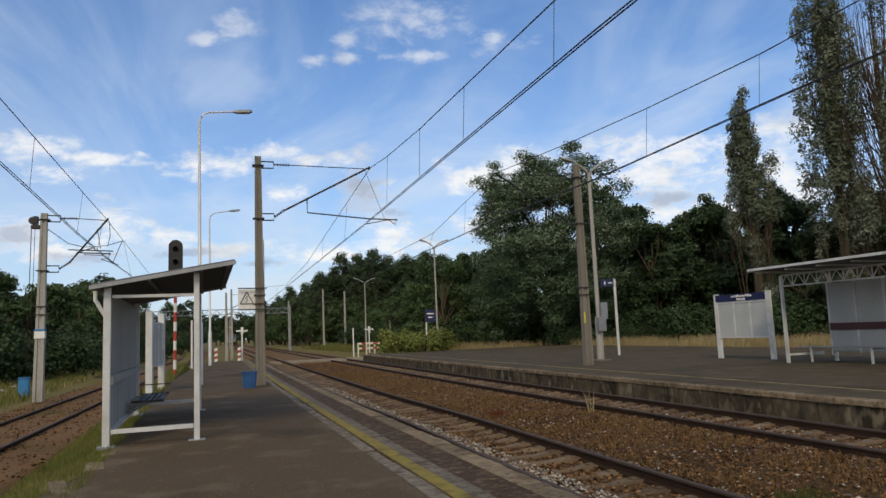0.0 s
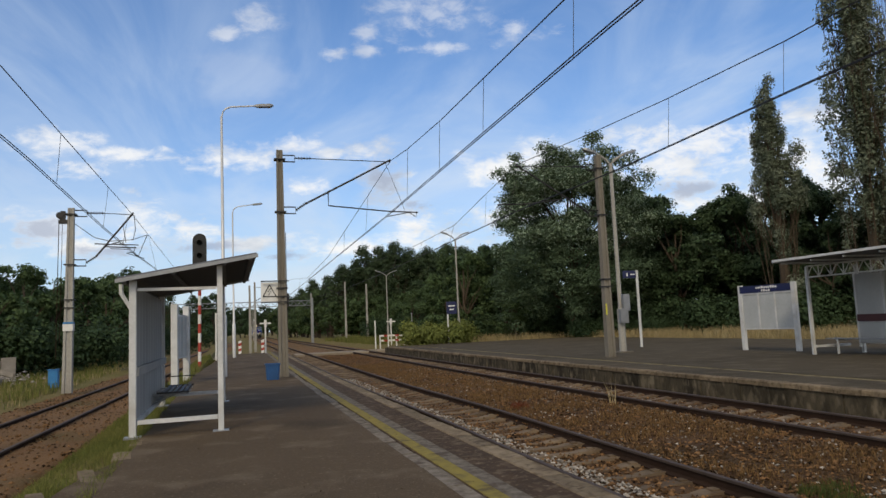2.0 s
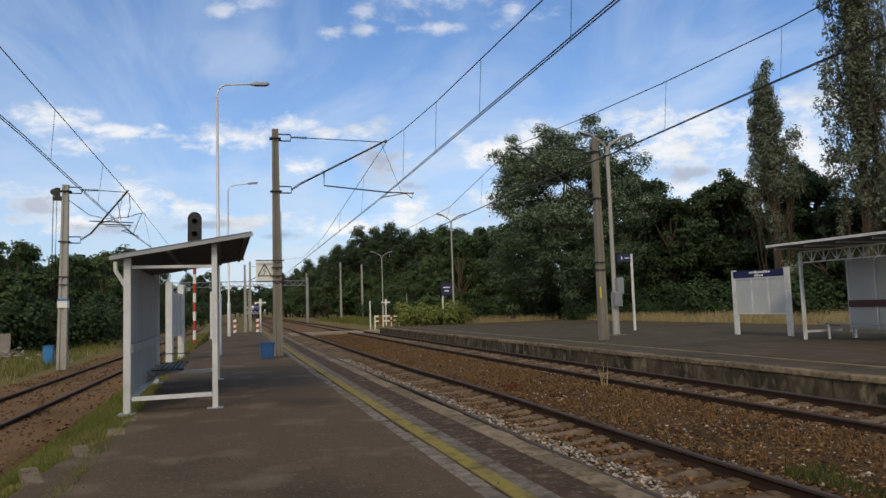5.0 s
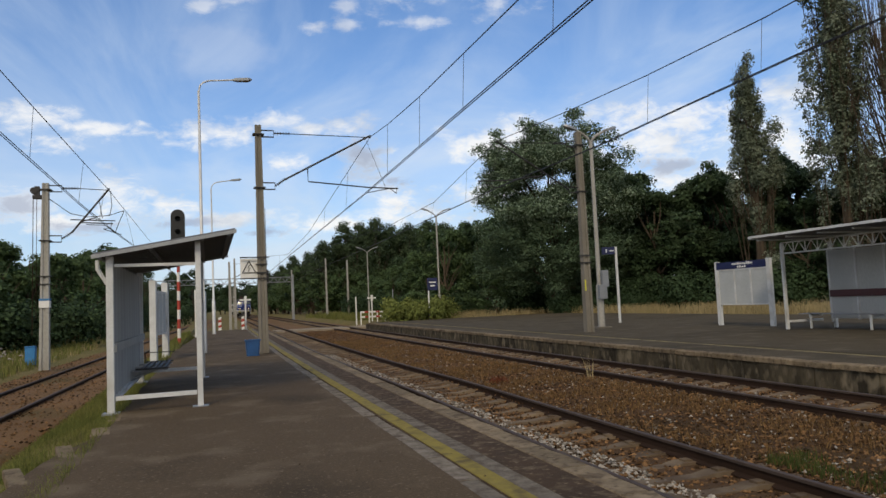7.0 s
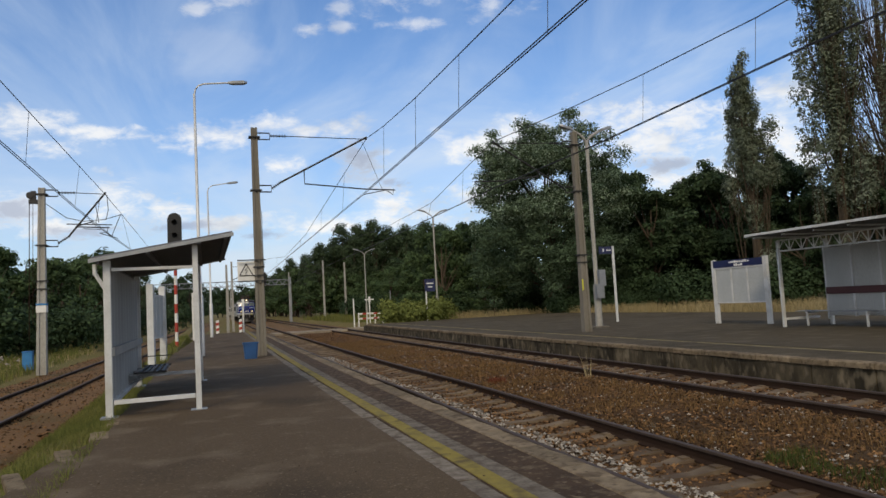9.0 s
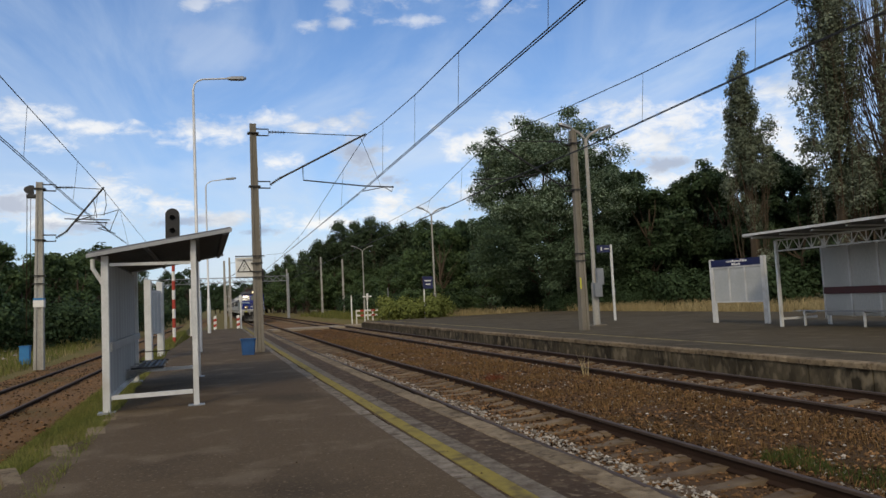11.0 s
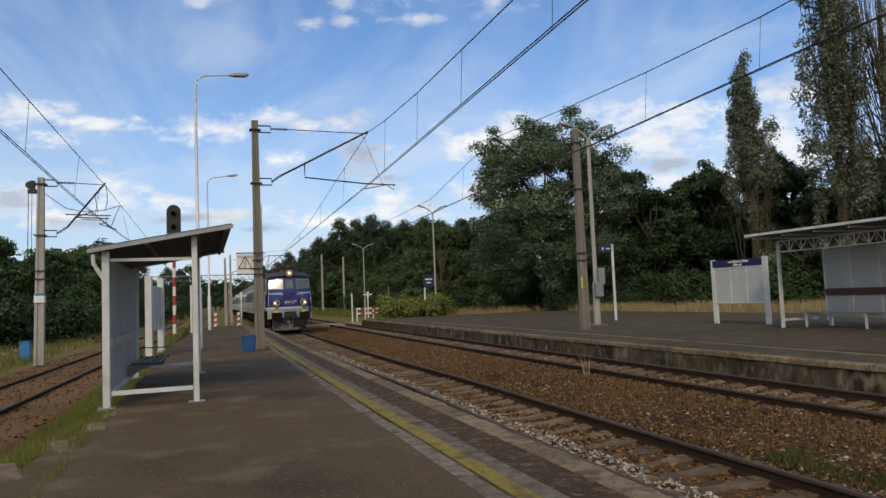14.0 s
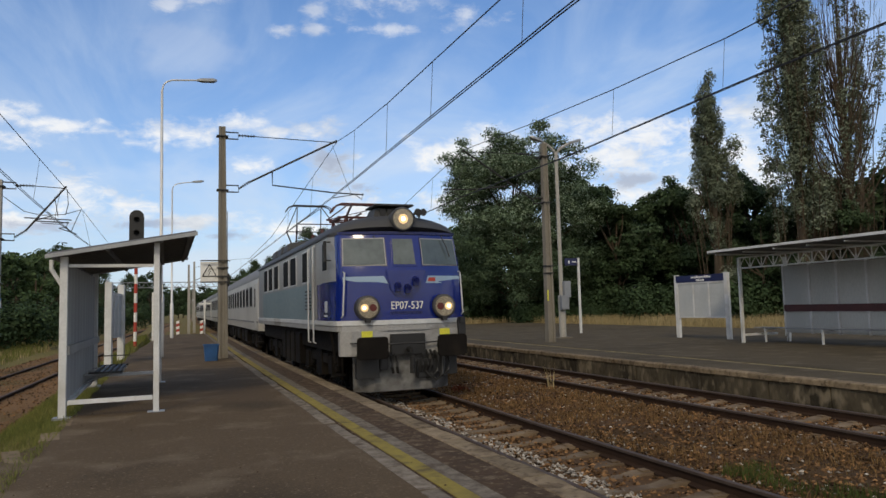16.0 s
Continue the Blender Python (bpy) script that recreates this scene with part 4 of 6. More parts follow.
def striped_bollard(x, y, h=1.0):
    t = thing("striped_bollard", "red and white striped barrier post", "bollard", pose(x, y, 0), group="crossing bollards")
    n = 5
    for i in range(n):
        z0, z1 = h * i / n, h * (i + 1) / n
        part("band", Shape().loft([[(-0.11, -0.04, z0), (0.11, -0.04, z0 + 0.06), (0.11, 0.04, z0 + 0.06), (-0.11, 0.04, z0)], [(-0.11, -0.04, z1), (0.11, -0.04, z1 + 0.06), (0.11, 0.04, z1 + 0.06), (-0.11, 0.04, z1)]]), RED if i % 2 else SIGN_WHITE, t)
    return t


for bx0, by0 in ((2.42, 56.6), (0.75, 57.3)):
    striped_bollard(bx0, by0)


def fence():
    t = thing("striped_fence", "low red and white striped barrier fence by the crossing", "fence", pose(12.9, 63.0, -0.25))
    for i in range(6):
        part("post", Shape().box(i * 0.75 - 0.05, i * 0.75 + 0.05, -0.05, 0.05, -0.3, 1.15), SIGN_WHITE, t)
    for z in (0.55, 0.98):
        for i in range(12):
            part("rail_piece", Shape().box(i * 0.34, i * 0.34 + 0.335, -0.085, -0.055, z, z + 0.16), RED if i % 3 == 1 else SIGN_WHITE, t)


fence()


def name_sign(x, y, h):
    t = thing("platform_sign", "small navy platform sign on a white post", "sign", pose(x, y, 0))
    part("post", Shape().tube([(0, 0, -0.1), (0, 0, h)], 0.07, 10), WHITE_STEEL, t, smooth=True)
    p = part("panel", Shape().box(-0.82, -0.06, -0.03, 0.03, h - 0.40, h - 0.02), NAVY, t, "navy panel with white writing", bevel=0.006)
    part("writing", Shape().box(-0.40, -0.14, -0.036, -0.031, h - 0.24, h - 0.19).box(-0.62, -0.55, -0.036, -0.031, h - 0.30, h - 0.13), SIGN_WHITE, p)


name_sign(20.2, 32.24, 3.95)


def far_sign():
    t = thing("platform_sign", "navy station sign on a white post beside the bush", "sign", pose(18.1, 58, 0))
    part("post", Shape().box(-0.35, -0.25, -0.05, 0.05, -0.1, 3.5), SIGN_WHITE, t)
    p = part("panel", Shape().box(-0.4, 0.5, -0.10, -0.06, 2.45, 3.5), NAVY, t)
    part("writing", Shape().box(-0.25, 0.35, -0.106, -0.101, 3.08, 3.18).box(-0.15, 0.25, -0.106, -0.101, 2.78, 2.88), SIGN_WHITE, p)


far_sign()


def bin_thing():
    t = thing("litter_bin", "blue plastic litter bin standing at the mast", "bin", pose(1.36, 24.9, 0))
    s = Shape()
    def ring(w, z):
        return [(w * a, w * 0.8 * b, z) for a, b in ((-1, -0.8), (-0.8, -1), (0.8, -1), (1, -0.8), (1, 0.8), (0.8, 1), (-0.8, 1), (-1, 0.8))]
    s.loft([ring(0.20, 0.0), ring(0.235, 0.50), ring(0.255, 0.50), ring(0.255, 0.54), ring(0.225, 0.54), ring(0.19, 0.06)])
    part("body", s, BIN_BLUE, t)
    part("rim", Shape().loft([ring(0.262, 0.515), ring(0.262, 0.545)], caps=False), BIN_BLUE, t)


bin_thing()


def info_board(x, y, turn, label, width=2.6, h=2.65, navy=True, post=0.09):
    """Two posts with a three-part panel between them and a navy name strip above."""
    t = thing("information_board", label, "notice board", pose(x, y, 0, 0, 0, turn))
    for u in (0, width):
        part("post", Shape().box(u - post, u + post, -post * 0.8, post * 0.8, -0.1, h), WHITE_STEEL, t, bevel=0.008)
    z0, z1, z2 = h * 0.335, h * 0.85, h * 0.985
    part("panel", Shape().box(0.09, width - 0.09, -0.03, 0.03, z0, z1), PAPER, t, "pale empty notice panel")
    for i in range(1, 3):
        u = 0.09 + (width - 0.18) * i / 3
        part("divider", Shape().box(u - 0.035, u + 0.035, -0.05, 0.05, z0, z1), WHITE_STEEL, t)
    part("frame_rail", Shape().box(0.09, width - 0.09, -0.055, 0.055, z1, z1 + 0.07), WHITE_STEEL, t)
    part("frame_foot", Shape().box(0.09, width - 0.09, -0.05, 0.05, z0 - 0.05, z0), WHITE_STEEL, t)
    if navy:
        p = part("name_strip", Shape().box(0.02, width - 0.09, -0.075, -0.03, z1 + 0.07, z2), NAVY, t, "navy strip with white station name")
        w = Shape()
        rng = random.Random(4)
        for row, (a, b) in enumerate(((0.33, 0.70), (0.43, 0.60))):
            u = width * a
            while u < width * b:
                k = rng.uniform(0.05, 0.11)
                z = z2 - 0.13 - row * 0.13
                w.box(u, u + k, -0.08, -0.0745, z, z + rng.uniform(0.06, 0.10))
                u += k + 0.025
        part("writing", w, SIGN_WHITE, p)
    return t


info_board(20.40, 24.81, -83.0, "white notice board with a navy station name strip")
info_board(-1.75, 25.2, 84.0, "white notice board standing behind the shelter", width=2.3, h=2.65, navy=False, post=0.13)


# ---- shelters ----
def near_shelter():
    X0, X1, Y0, Y1 = -1.54, -0.17, 12.75, 18.1
    t = thing("platform_shelter", "small white steel platform shelter with sloping corrugated roof", "shelter")
    def roof_z(x):
        return 2.552 + (x + 1.765) * 0.173
    for x, y in ((X0, Y0), (X1, Y0), (X0, Y1), (X1, Y1)):
        w = 0.045 if x > -1 else 0.055
        part("post", Shape().box(x - w, x + w, y - w, y + w, 0.0, roof_z(x) - 0.05), WHITE_STEEL, t, bevel=0.006)
        part("foot_plate", Shape().box(x - 0.13, x + 0.13, y - 0.11, y + 0.11, -0.02, 0.012), GALV, t)
    for y in (Y0, Y1):
        part("cross_rail", Shape().box(X0 + 0.07, X1 - 0.055, y - 0.03, y + 0.03, 0.20, 0.27), WHITE_STEEL, t)
    part("top_rail", Shape().box(X0 + 0.07, X1 - 0.055, Y0 - 0.025, Y0 + 0.025, 2.37, 2.42), WHITE_STEEL, t)
    part("bracket", Shape().tube([(X0, Y0, 2.02), (-1.72, Y0, 2.34), (-1.72, Y0, 2.49)], 0.035, 6), WHITE_STEEL, t)
    part("bracket", Shape().tube([(X0, Y1, 2.02), (-1.72, Y1, 2.34), (-1.72, Y1, 2.49)], 0.035, 6), WHITE_STEEL, t)
    # back wall of folded sheet
    n = 44
    ring = []
    for i in range(n + 1):
        y = Y0 + 0.07 + (Y1 - Y0 - 0.14) * i / n
        ring.append((X0 - 0.02 + (0.022 if (i // 2) % 2 else 0.0), y))
    s = Shape().loft([[(x, y, z) for x, y in ring] + [(x - 0.006, y, z) for x, y in reversed(ring)] for z in (0.22, 0.9, 1.6, 2.46)])
    part("back_wall", s, SHEET, t, "folded grey metal sheet")
    part("back_rail", Shape().box(X0 + 0.03, X0 + 0.09, Y0, Y1, 0.98, 1.12), SHEET, t)
    part("base_rail", Shape().box(X0 - 0.04, X0 + 0.06, Y0, Y1, 0.17, 0.23), WHITE_STEEL, t)
    # roof: corrugated sheet on a white edge frame
    ry0, ry1 = Y0 - 0.22, Y1 + 0.25
    n = 88
    prof = [(ry0 + (ry1 - ry0) * i / n, (0.0, 0.045, 0.045, 0.0)[i % 4]) for i in range(n + 1)]
    rings = []
    for x in (-1.765, -1.0, -0.3, 0.445):
        rings.append([(x, y, roof_z(x) + z) for y, z in prof] + [(x, y, roof_z(x) + z - 0.012) for y, z in reversed(prof)])
    part("roof", Shape().loft(rings), ROOF_SHEET, t, "grey corrugated roof sheet")
    for y in (ry0 - 0.012, ry1 + 0.012):
        part("roof_edge", Shape().loft([[(x, y - 0.012, roof_z(x) - 0.05), (x, y + 0.012, roof_z(x) - 0.05), (x, y + 0.012, roof_z(x) + 0.012), (x, y - 0.012, roof_z(x) + 0.012)] for x in (-1.785, 0.465)]), GALV, t)
    for x in (-1.66, -0.9, -0.1, 0.34):
        part("purlin", Shape().box(x - 0.03, x + 0.03, ry0 + 0.03, ry1 - 0.03, roof_z(x) - 0.08, roof_z(x) - 0.03), ROOF_SHEET, t)
    b = thing("bench", "slatted metal bench inside the shelter", "bench")
    for i in range(5):
        x = X0 + 0.22 + i * 0.105
        part("slat", Shape().box(x - 0.03, x + 0.03, Y0 + 2.9, Y1 - 0.3, 0.45, 0.48), DARK_STEEL, b)
    for y in (Y0 + 3.1, (Y0 + Y1) / 2 + 1.3, Y1 - 0.5):
        part("bracket", Shape().box(X0 + 0.0, X0 + 0.70, y - 0.02, y + 0.02, 0.41, 0.448).tube([(X0 + 0.0, y, 0.24), (X0 + 0.45, y, 0.42)], 0.016, 6), GALV, b)
    for y in (Y0 + 2.9, Y1 - 0.3):
        part("end_bar", Shape().box(X0 + 0.10, X0 + 0.72, y - 0.02, y + 0.02, 0.45, 0.485), DARK_STEEL, b)
    part("armrest", Shape().tube([(X0 + 0.12, Y1 - 0.3, 0.47), (X0 + 0.12, Y1 - 0.3, 0.68), (X0 + 0.74, Y1 - 0.3, 0.68)], 0.014, 6), DARK_STEEL, b)


near_shelter()


def far_shelter():
    X0, X1, Y0, Y1 = 19.35, 21.0, 8.6, 20.1
    t = thing("platform_shelter", "long white steel shelter with lattice girder on the opposite platform", "shelter")
    def rz(x):
        return 3.28 - (x - 18.25) * 0.02
    for y in (Y1, Y0):
        part("post", Shape().box(X0 - 0.05, X0 + 0.05, y - 0.05, y + 0.05, 0, 3.05), WHITE_STEEL, t, bevel=0.006)
    for y in (Y1 - 0.5, Y1 - 6.0, Y0):
        part("back_post", Shape().box(X1 - 0.04, X1 + 0.06, y - 0.05, y + 0.05, 0, 3.05), WHITE_STEEL, t)
    part("cross_rail", Shape().box(X0 + 0.05, X1 - 0.04, Y1 - 0.03, Y1 + 0.03, 0.24, 0.32), WHITE_STEEL, t)
    g = Shape()
    for z in (2.68, 3.06):
        g.tube([(X0, Y0, z), (X0, Y1, z)], 0.03, 6)
    k = 22
    for i in range(k):
        a, b = Y1 - (Y1 - Y0) * i / k, Y1 - (Y1 - Y0) * (i + 1) / k
        g.tube([(X0, a, 2.68), (X0, (a + b) / 2, 3.06), (X0, b, 2.68)], 0.02, 5)
        g.tube([(X0, a, 2.68), (X0, a, 3.06)], 0.02, 5)
    part("girder", g, WHITE_STEEL, t, "white lattice girder")
    n = 90
    ry0, ry1 = Y0 - 0.3, Y1 + 0.35
    prof = [(ry0 + (ry1 - ry0) * i / n, 0.02 * math.sin(i * math.pi / 2)) for i in range(n + 1)]
    part("roof", Shape().loft([[(x, y, rz(x) + z) for y, z in prof] + [(x, y, rz(x) + z - 0.012) for y, z in reversed(prof)] for x in (18.28, 20.0, 21.4)]), ROOF_SHEET, t, "thin corrugated roof sheet")
    part("roof_edge", Shape().box(18.22, 18.27, ry0, ry1, 3.25, 3.33), WHITE_STEEL, t)
    part("roof_edge", Shape().box(18.27, 21.4, ry1 + 0.005, ry1 + 0.04, 3.22, 3.30), WHITE_STEEL, t)
    y = Y1
    while y > Y0 - 0.1:
        part("rafter", Shape().box(18.30, 21.35, y - 0.02, y + 0.02, 3.15, 3.20), WHITE_STEEL, t)
        y -= 1.3
    # back wall in panels with a maroon band
    yy, w = Y1 - 0.5, 1.1
    while yy - w > Y0:
        part("panel", Shape().box(X1 - 0.10, X1 - 0.06, yy - w + 0.02, yy, 0.32, 2.72), WALL_PANEL, t, "pale grey wall panel")
        part("panel_post", Shape().box(X1 - 0.14, X1 - 0.05, yy - w - 0.03, yy - w + 0.03, 0.3, 2.8), WHITE_STEEL, t)
        yy -= w
    part("band", Shape().box(X1 - 0.16, X1 - 0.142, Y0 + 0.3, Y1 - 0.5, 1.08, 1.32), MAROON, t, "maroon wooden rail")
    part("wall_edge", Shape().box(X1 - 0.12, X1 - 0.04, Y1 - 0.5, Y1 - 0.44, 0.2, 2.8), WHITE_STEEL, t)
    bx = X0 + 0.75
    b = thing("bench", "long pale metal bench in the opposite shelter", "bench")
    for i in range(4):
        part("slat", Shape().box(bx + i * 0.12 - 0.05, bx + i * 0.12 + 0.05, Y1 - 5.5, Y1 + 0.2, 0.50, 0.53), GALV, b)
    for y in (Y1 - 0.3, Y1 - 2.7, Y1 - 5.1):
        part("leg", Shape().box(bx - 0.025, bx + 0.03, y - 0.03, y + 0.03, 0, 0.46).box(bx - 0.04, bx + 0.5, y - 0.04, y + 0.04, 0.44, 0.498), WHITE_STEEL, b)


far_shelter()


# ---- beside the side track ----
def blue_box():
    t = thing("cable_box", "bright blue trackside cable box", "utility box", pose(-7.55, 35.8, -0.5))
    part("body", Shape().box(-0.20, 0.20, -0.17, 0.17, 0.05, 0.83), BOX_BLUE, t, bevel=0.02)
    part("lid", Shape().box(-0.225, 0.225, -0.2, 0.2, 0.831, 0.87), BOX_BLUE, t, bevel=0.01)
    part("plinth", Shape().box(-0.17, 0.17, -0.14, 0.14, -0.2, 0.048), CONCRETE, t)


blue_box()


def rubble():
    rng = random.Random(8)
    for i in range(14):
        L, w = rng.uniform(0.8, 2.6), rng.uniform(0.16, 0.34)
        sh = Shape().box(-L / 2, L / 2, -w / 2, w / 2, -w / 2, w / 2)
        t = part("concrete_beam", sh, RUBBLE, None, "grey broken concrete beam in a rubble heap", bevel=0.02,
                 at=pose(-13.2 + rng.uniform(-2.4, 2.4), 41.5 + rng.uniform(-2.5, 2.5), -0.35 + rng.uniform(0, 0.9), rng.uniform(-20, 20), rng.uniform(-28, 28), rng.uniform(0, 180)))
        tagged(t, category="rubble", group="rubble heap")
    for i in range(2):
        t = part("concrete_slab", Shape().box(-0.35, 0.35, -0.08, 0.08, -0.2, 1.25), RUBBLE, None, "upright grey concrete slab by the rubble heap", bevel=0.02,
                 at=pose(-12.2 + i * 0.78, 43.5 + 0.2 * i, -0.4, rng.uniform(-3, 3), rng.uniform(-3, 3), 20))
        tagged(t, category="slab", group="upright slabs")
    scatter("rubble_heap", "heap of broken grey rubble beside the side track", "rubble", RUBBLE, 500,
            lambda r, n: np.stack([r.normal(-13, 1.8, n), r.normal(41.5, 1.6, n), r.uniform(-0.55, 0.05, n)], 1), (0.05, 0.16), 0.5)


rubble()


# ---- the train ----
def wheelset(parent, y, r=0.62):
    s = Shape().tube([(-0.66, 0, 0), (0.66, 0, 0)], 0.09, 10)
    ax = mesh_of("axle", s, UNDER)
    ob = new("wheelset", ax)
    ob.parent = parent
    ob.matrix_basis = pose(0, y, r)
    for x in (-0.75, 0.75):
        d = 1 if x > 0 else -1
        k = Shape()
        n = 24
        prof = [(x - 0.065 * d, r + 0.028), (x - 0.035 * d, r + 0.028), (x - 0.03 * d, r), (x + 0.07 * d, r - 0.005), (x + 0.07 * d, r - 0.07), (x + 0.01 * d, r - 0.09), (x + 0.01 * d, 0.2), (x + 0.06 * d, 0.17), (x + 0.06 * d, 0.05)]
        k.loft([[(px, pr * math.cos(6.2832 * i / n), pr * math.sin(6.2832 * i / n)) for i in range(n)] for px, pr in prof])
        for i in range(6):
            a = 6.2832 * i / 6
            k.tube([(x + 0.02 * d, 0.22 * math.cos(a), 0.22 * math.sin(a)), (x + 0.03 * d, (r - 0.1) * math.cos(a), (r - 0.1) * math.sin(a))], 0.04, 5)
        part("wheel", k, UNDER, ob, smooth=True)
    return ob


def bogie(parent, y, base, r=0.62, heavy=True):
    s = Shape()
    for x in (-1.12, 1.12):
        s.box(x - 0.07, x + 0.07, y - base / 2 - 0.6, y + base / 2 + 0.6, 0.62, 0.86)
        for q in (-base / 2, base / 2):
            s.box(x - 0.13, x + 0.13, y + q - 0.2, y + q + 0.2, 0.42, 0.82)
            for o in (-0.38, 0.38):
                s.tube([(x, y + q + o, 0.5), (x, y + q + o, 0.95)], 0.10, 8)
        s.box(x - 0.1, x + 0.1, y - 0.35, y + 0.35, 0.30, 0.95)
    s.box(-1.05, 1.05, y - 0.3, y + 0.3, 0.6, 0.95)
    part("bogie_frame", s, UNDER, parent, "dirty black bogie frame")
    return [wheelset(parent, y + q, r) for q in (-base / 2, base / 2)]


def arch(half, eave, crown, k=12, power=2.6):
    """Roof section from one eave to the other."""
    out = []
    for i in range(k + 1):
        u = -1 + 2 * i / k
        out.append((half * u, eave + (crown - eave) * (1 - abs(u) ** power) ** (1 / power)))
    return out


def locomotive():
    t = thing("electric_locomotive", "blue and grey electric locomotive with lit round headlamps and raised pantograph", "locomotive")
    L = 14.9
    # front outline in plan: x and how far back it stands
    def plan(z):
        lean = 0.0 if z < 2.62 else (z - 2.62) * 0.30
        tap = max(0.0, z - 1.66) * 0.045
        half = [(1.49, 1.05), (1.465 - tap, 0.42 + lean), (1.43 - tap, 0.29 + lean), (1.35 - tap, 0.215 + lean), (0.42, lean)]
        return [(-x, y) for x, y in half] + [(x, y) for x, y in reversed(half)]
    def shell(z0, z1, y1, off=0.0, y_from=None, k=2):
        rings = []
        for i in range(k):
            z = z0 + (z1 - z0) * i / (k - 1)
            p = plan(z)
            q = [(x * (1 + off / 1.49), y - off, z) for x, y in p]
            w = q[-1][0]
            rings.append(q + [(w, y1, z), (-w, y1, z)])
        return Shape().loft(rings)
    part("cab_front", shell(1.66, 3.56, 1.75, k=8), LOCO_BLUE, t, "glossy dark blue cab front", smooth=True)
    part("white_band", shell(1.565, 1.665, L - 0.05, 0.03), LOCO_WHITE, t, "dirty white band")
    part("sill_band", shell(1.44, 1.564, L - 0.05, 0.012), LOCO_BEAM, t, "pale grey sill")
    # side body behind the cab
    side = Shape().loft([[(-1.482, 1.751, z), (1.482, 1.751, z), (1.482, L, z), (-1.482, L, z)] for z in (1.664, 2.6, 3.57)])
    part("body", side, LOCO_GREY, t, "dusty grey body side")
    part("side_panel", Shape().box(-1.490, -1.4825, 2.72, L - 1.5, 1.67, 2.56), LOCO_SIDE, t, "faded pale blue side panel")
    cab = []
    for z in (2.52, 2.8, 3.2, 3.56):
        fx, fy = plan(z)[1]
        cab.append([(fx - 0.004, fy + 0.03, z), (-1.496, 1.05, z), (-1.496, 1.75, z), (-1.42, 1.75, z), (-1.36, fy + 0.06, z)])
    part("cab_panel", Shape().loft(cab), LOCO_GREY, t, "grey cab side")
    part("cab_patch", Shape().box(-1.4905, -1.4825, 1.752, 2.3, 1.67, 2.5), LOCO_BLUE, t, "dark blue lower corner")
    # front bands and panels
    def front_pane(x0, x1, z0, z1, out, mt, name, label="", bevel=0.0, parent=None, cut=(0, 0)):
        def y_at(x, z):
            p = plan(z)
            for (a, ya), (b, yb) in zip(p, p[1:]):
                if a <= x <= b:
                    return ya + (yb - ya) * (x - a) / max(1e-6, b - a)
            return p[0][1]
        v = [(x, y_at(x, z) - o, z) for o in (out, -0.03) for x, z in ((x0, z0), (x1, z0), (x1 + cut[1], z1), (x0 + cut[0], z1))]
        s = Shape().add(v, [(0, 1, 2, 3), (7, 6, 5, 4), (0, 4, 5, 1), (1, 5, 6, 2), (2, 6, 7, 3), (3, 7, 4, 0)])
        return part(name, s, mt, parent or t, label, bevel=bevel)
    front_pane(-1.33, -0.40, 2.44, 2.60, 0.005, LOCO_PALE, "pale_stripe", "pale blue stripe", cut=(0, -0.09))
    front_pane(0.46, 1.33, 2.44, 2.60, 0.005, LOCO_PALE, "pale_stripe", "pale blue stripe", cut=(0.06, 0))
    front_pane(0.50, 0.70, 2.48, 2.56, 0.010, RED, "red_mark", "small red mark", cut=(0.04, 0))
    front_pane(-1.33, 1.33, 2.70, 2.725, 0.012, LOCO_DEEP, "waist_seam")
    for d in (-1, 1):
        xs = sorted((d * 0.43, d * 1.30))
        lean_in = (0.035, 0) if d < 0 else (0, -0.035)
        w = front_pane(xs[0] - 0.045, xs[1] + 0.045, 2.80, 3.47, 0.012, LOCO_DEEP, "window_frame", "windscreen frame", 0.01, cut=lean_in)
        front_pane(xs[0] - 0.02, xs[1] + 0.02, 2.83, 3.445, 0.017, LOCO_BEAM, "gasket", "pale window gasket", parent=w, cut=lean_in)
        front_pane(xs[0], xs[1], 2.855, 3.425, 0.022, GLASS_CAB, "windscreen", "reflecting windscreen", parent=w, cut=lean_in)
    w = front_pane(-0.29, 0.29, 2.80, 3.47, 0.012, LOCO_BLUE, "window_frame", "", 0.01, cut=(0.02, -0.02))
    front_pane(-0.25, 0.25, 2.855, 3.425, 0.022, GLASS_CAB, "windscreen", "reflecting middle windscreen", parent=w, cut=(0.02, -0.02))
    for x in (-0.62, 0.95):
        part("wiper", Shape().tube([(x, 0.30, 3.50), (x + 0.1, 0.25, 3.26), (x + 0.16, 0.20, 3.02)], 0.014, 5), BLACK, t)
    part("visor", Shape().loft([[(x, y - 0.03, z) for x, y in plan(3.55)] for z in (3.53, 3.59)]), LOCO_DEEP, t, "blue rain strip above the windows")
    # recessed coupling panel with its sockets
    v = [(-0.45, 2.72), (0.45, 2.72), (0.30, 2.32), (0.12, 2.16), (-0.22, 2.16), (-0.36, 2.32)]
    cp = part("socket_panel", Shape().loft([[(x, y, z) for x, z in v] for y in (-0.045, 0.02)]), LOCO_BLUE, t, "deep blue socket panel", bevel=0.012)
    for x, z in ((-0.2, 2.40), (0.02, 2.36), (0.2, 2.52)):
        part("socket", Shape().tube([(x, -0.03, z), (x, -0.16, z - 0.02)], [0.075, 0.06], 10).box(x - 0.06, x + 0.06, -0.14, -0.05, z - 0.14, z - 0.02), LOCO_DEEP, cp)
    # running number, painted white
    font = bpy.data.curves.new("running_number", "FONT")
    font.body, font.size, font.align_x, font.align_y, font.extrude = "EP07-537", 0.225, "CENTER", "CENTER", 0.003
    tmp = new("running_number_curve", font)
    bpy.context.view_layer.update()
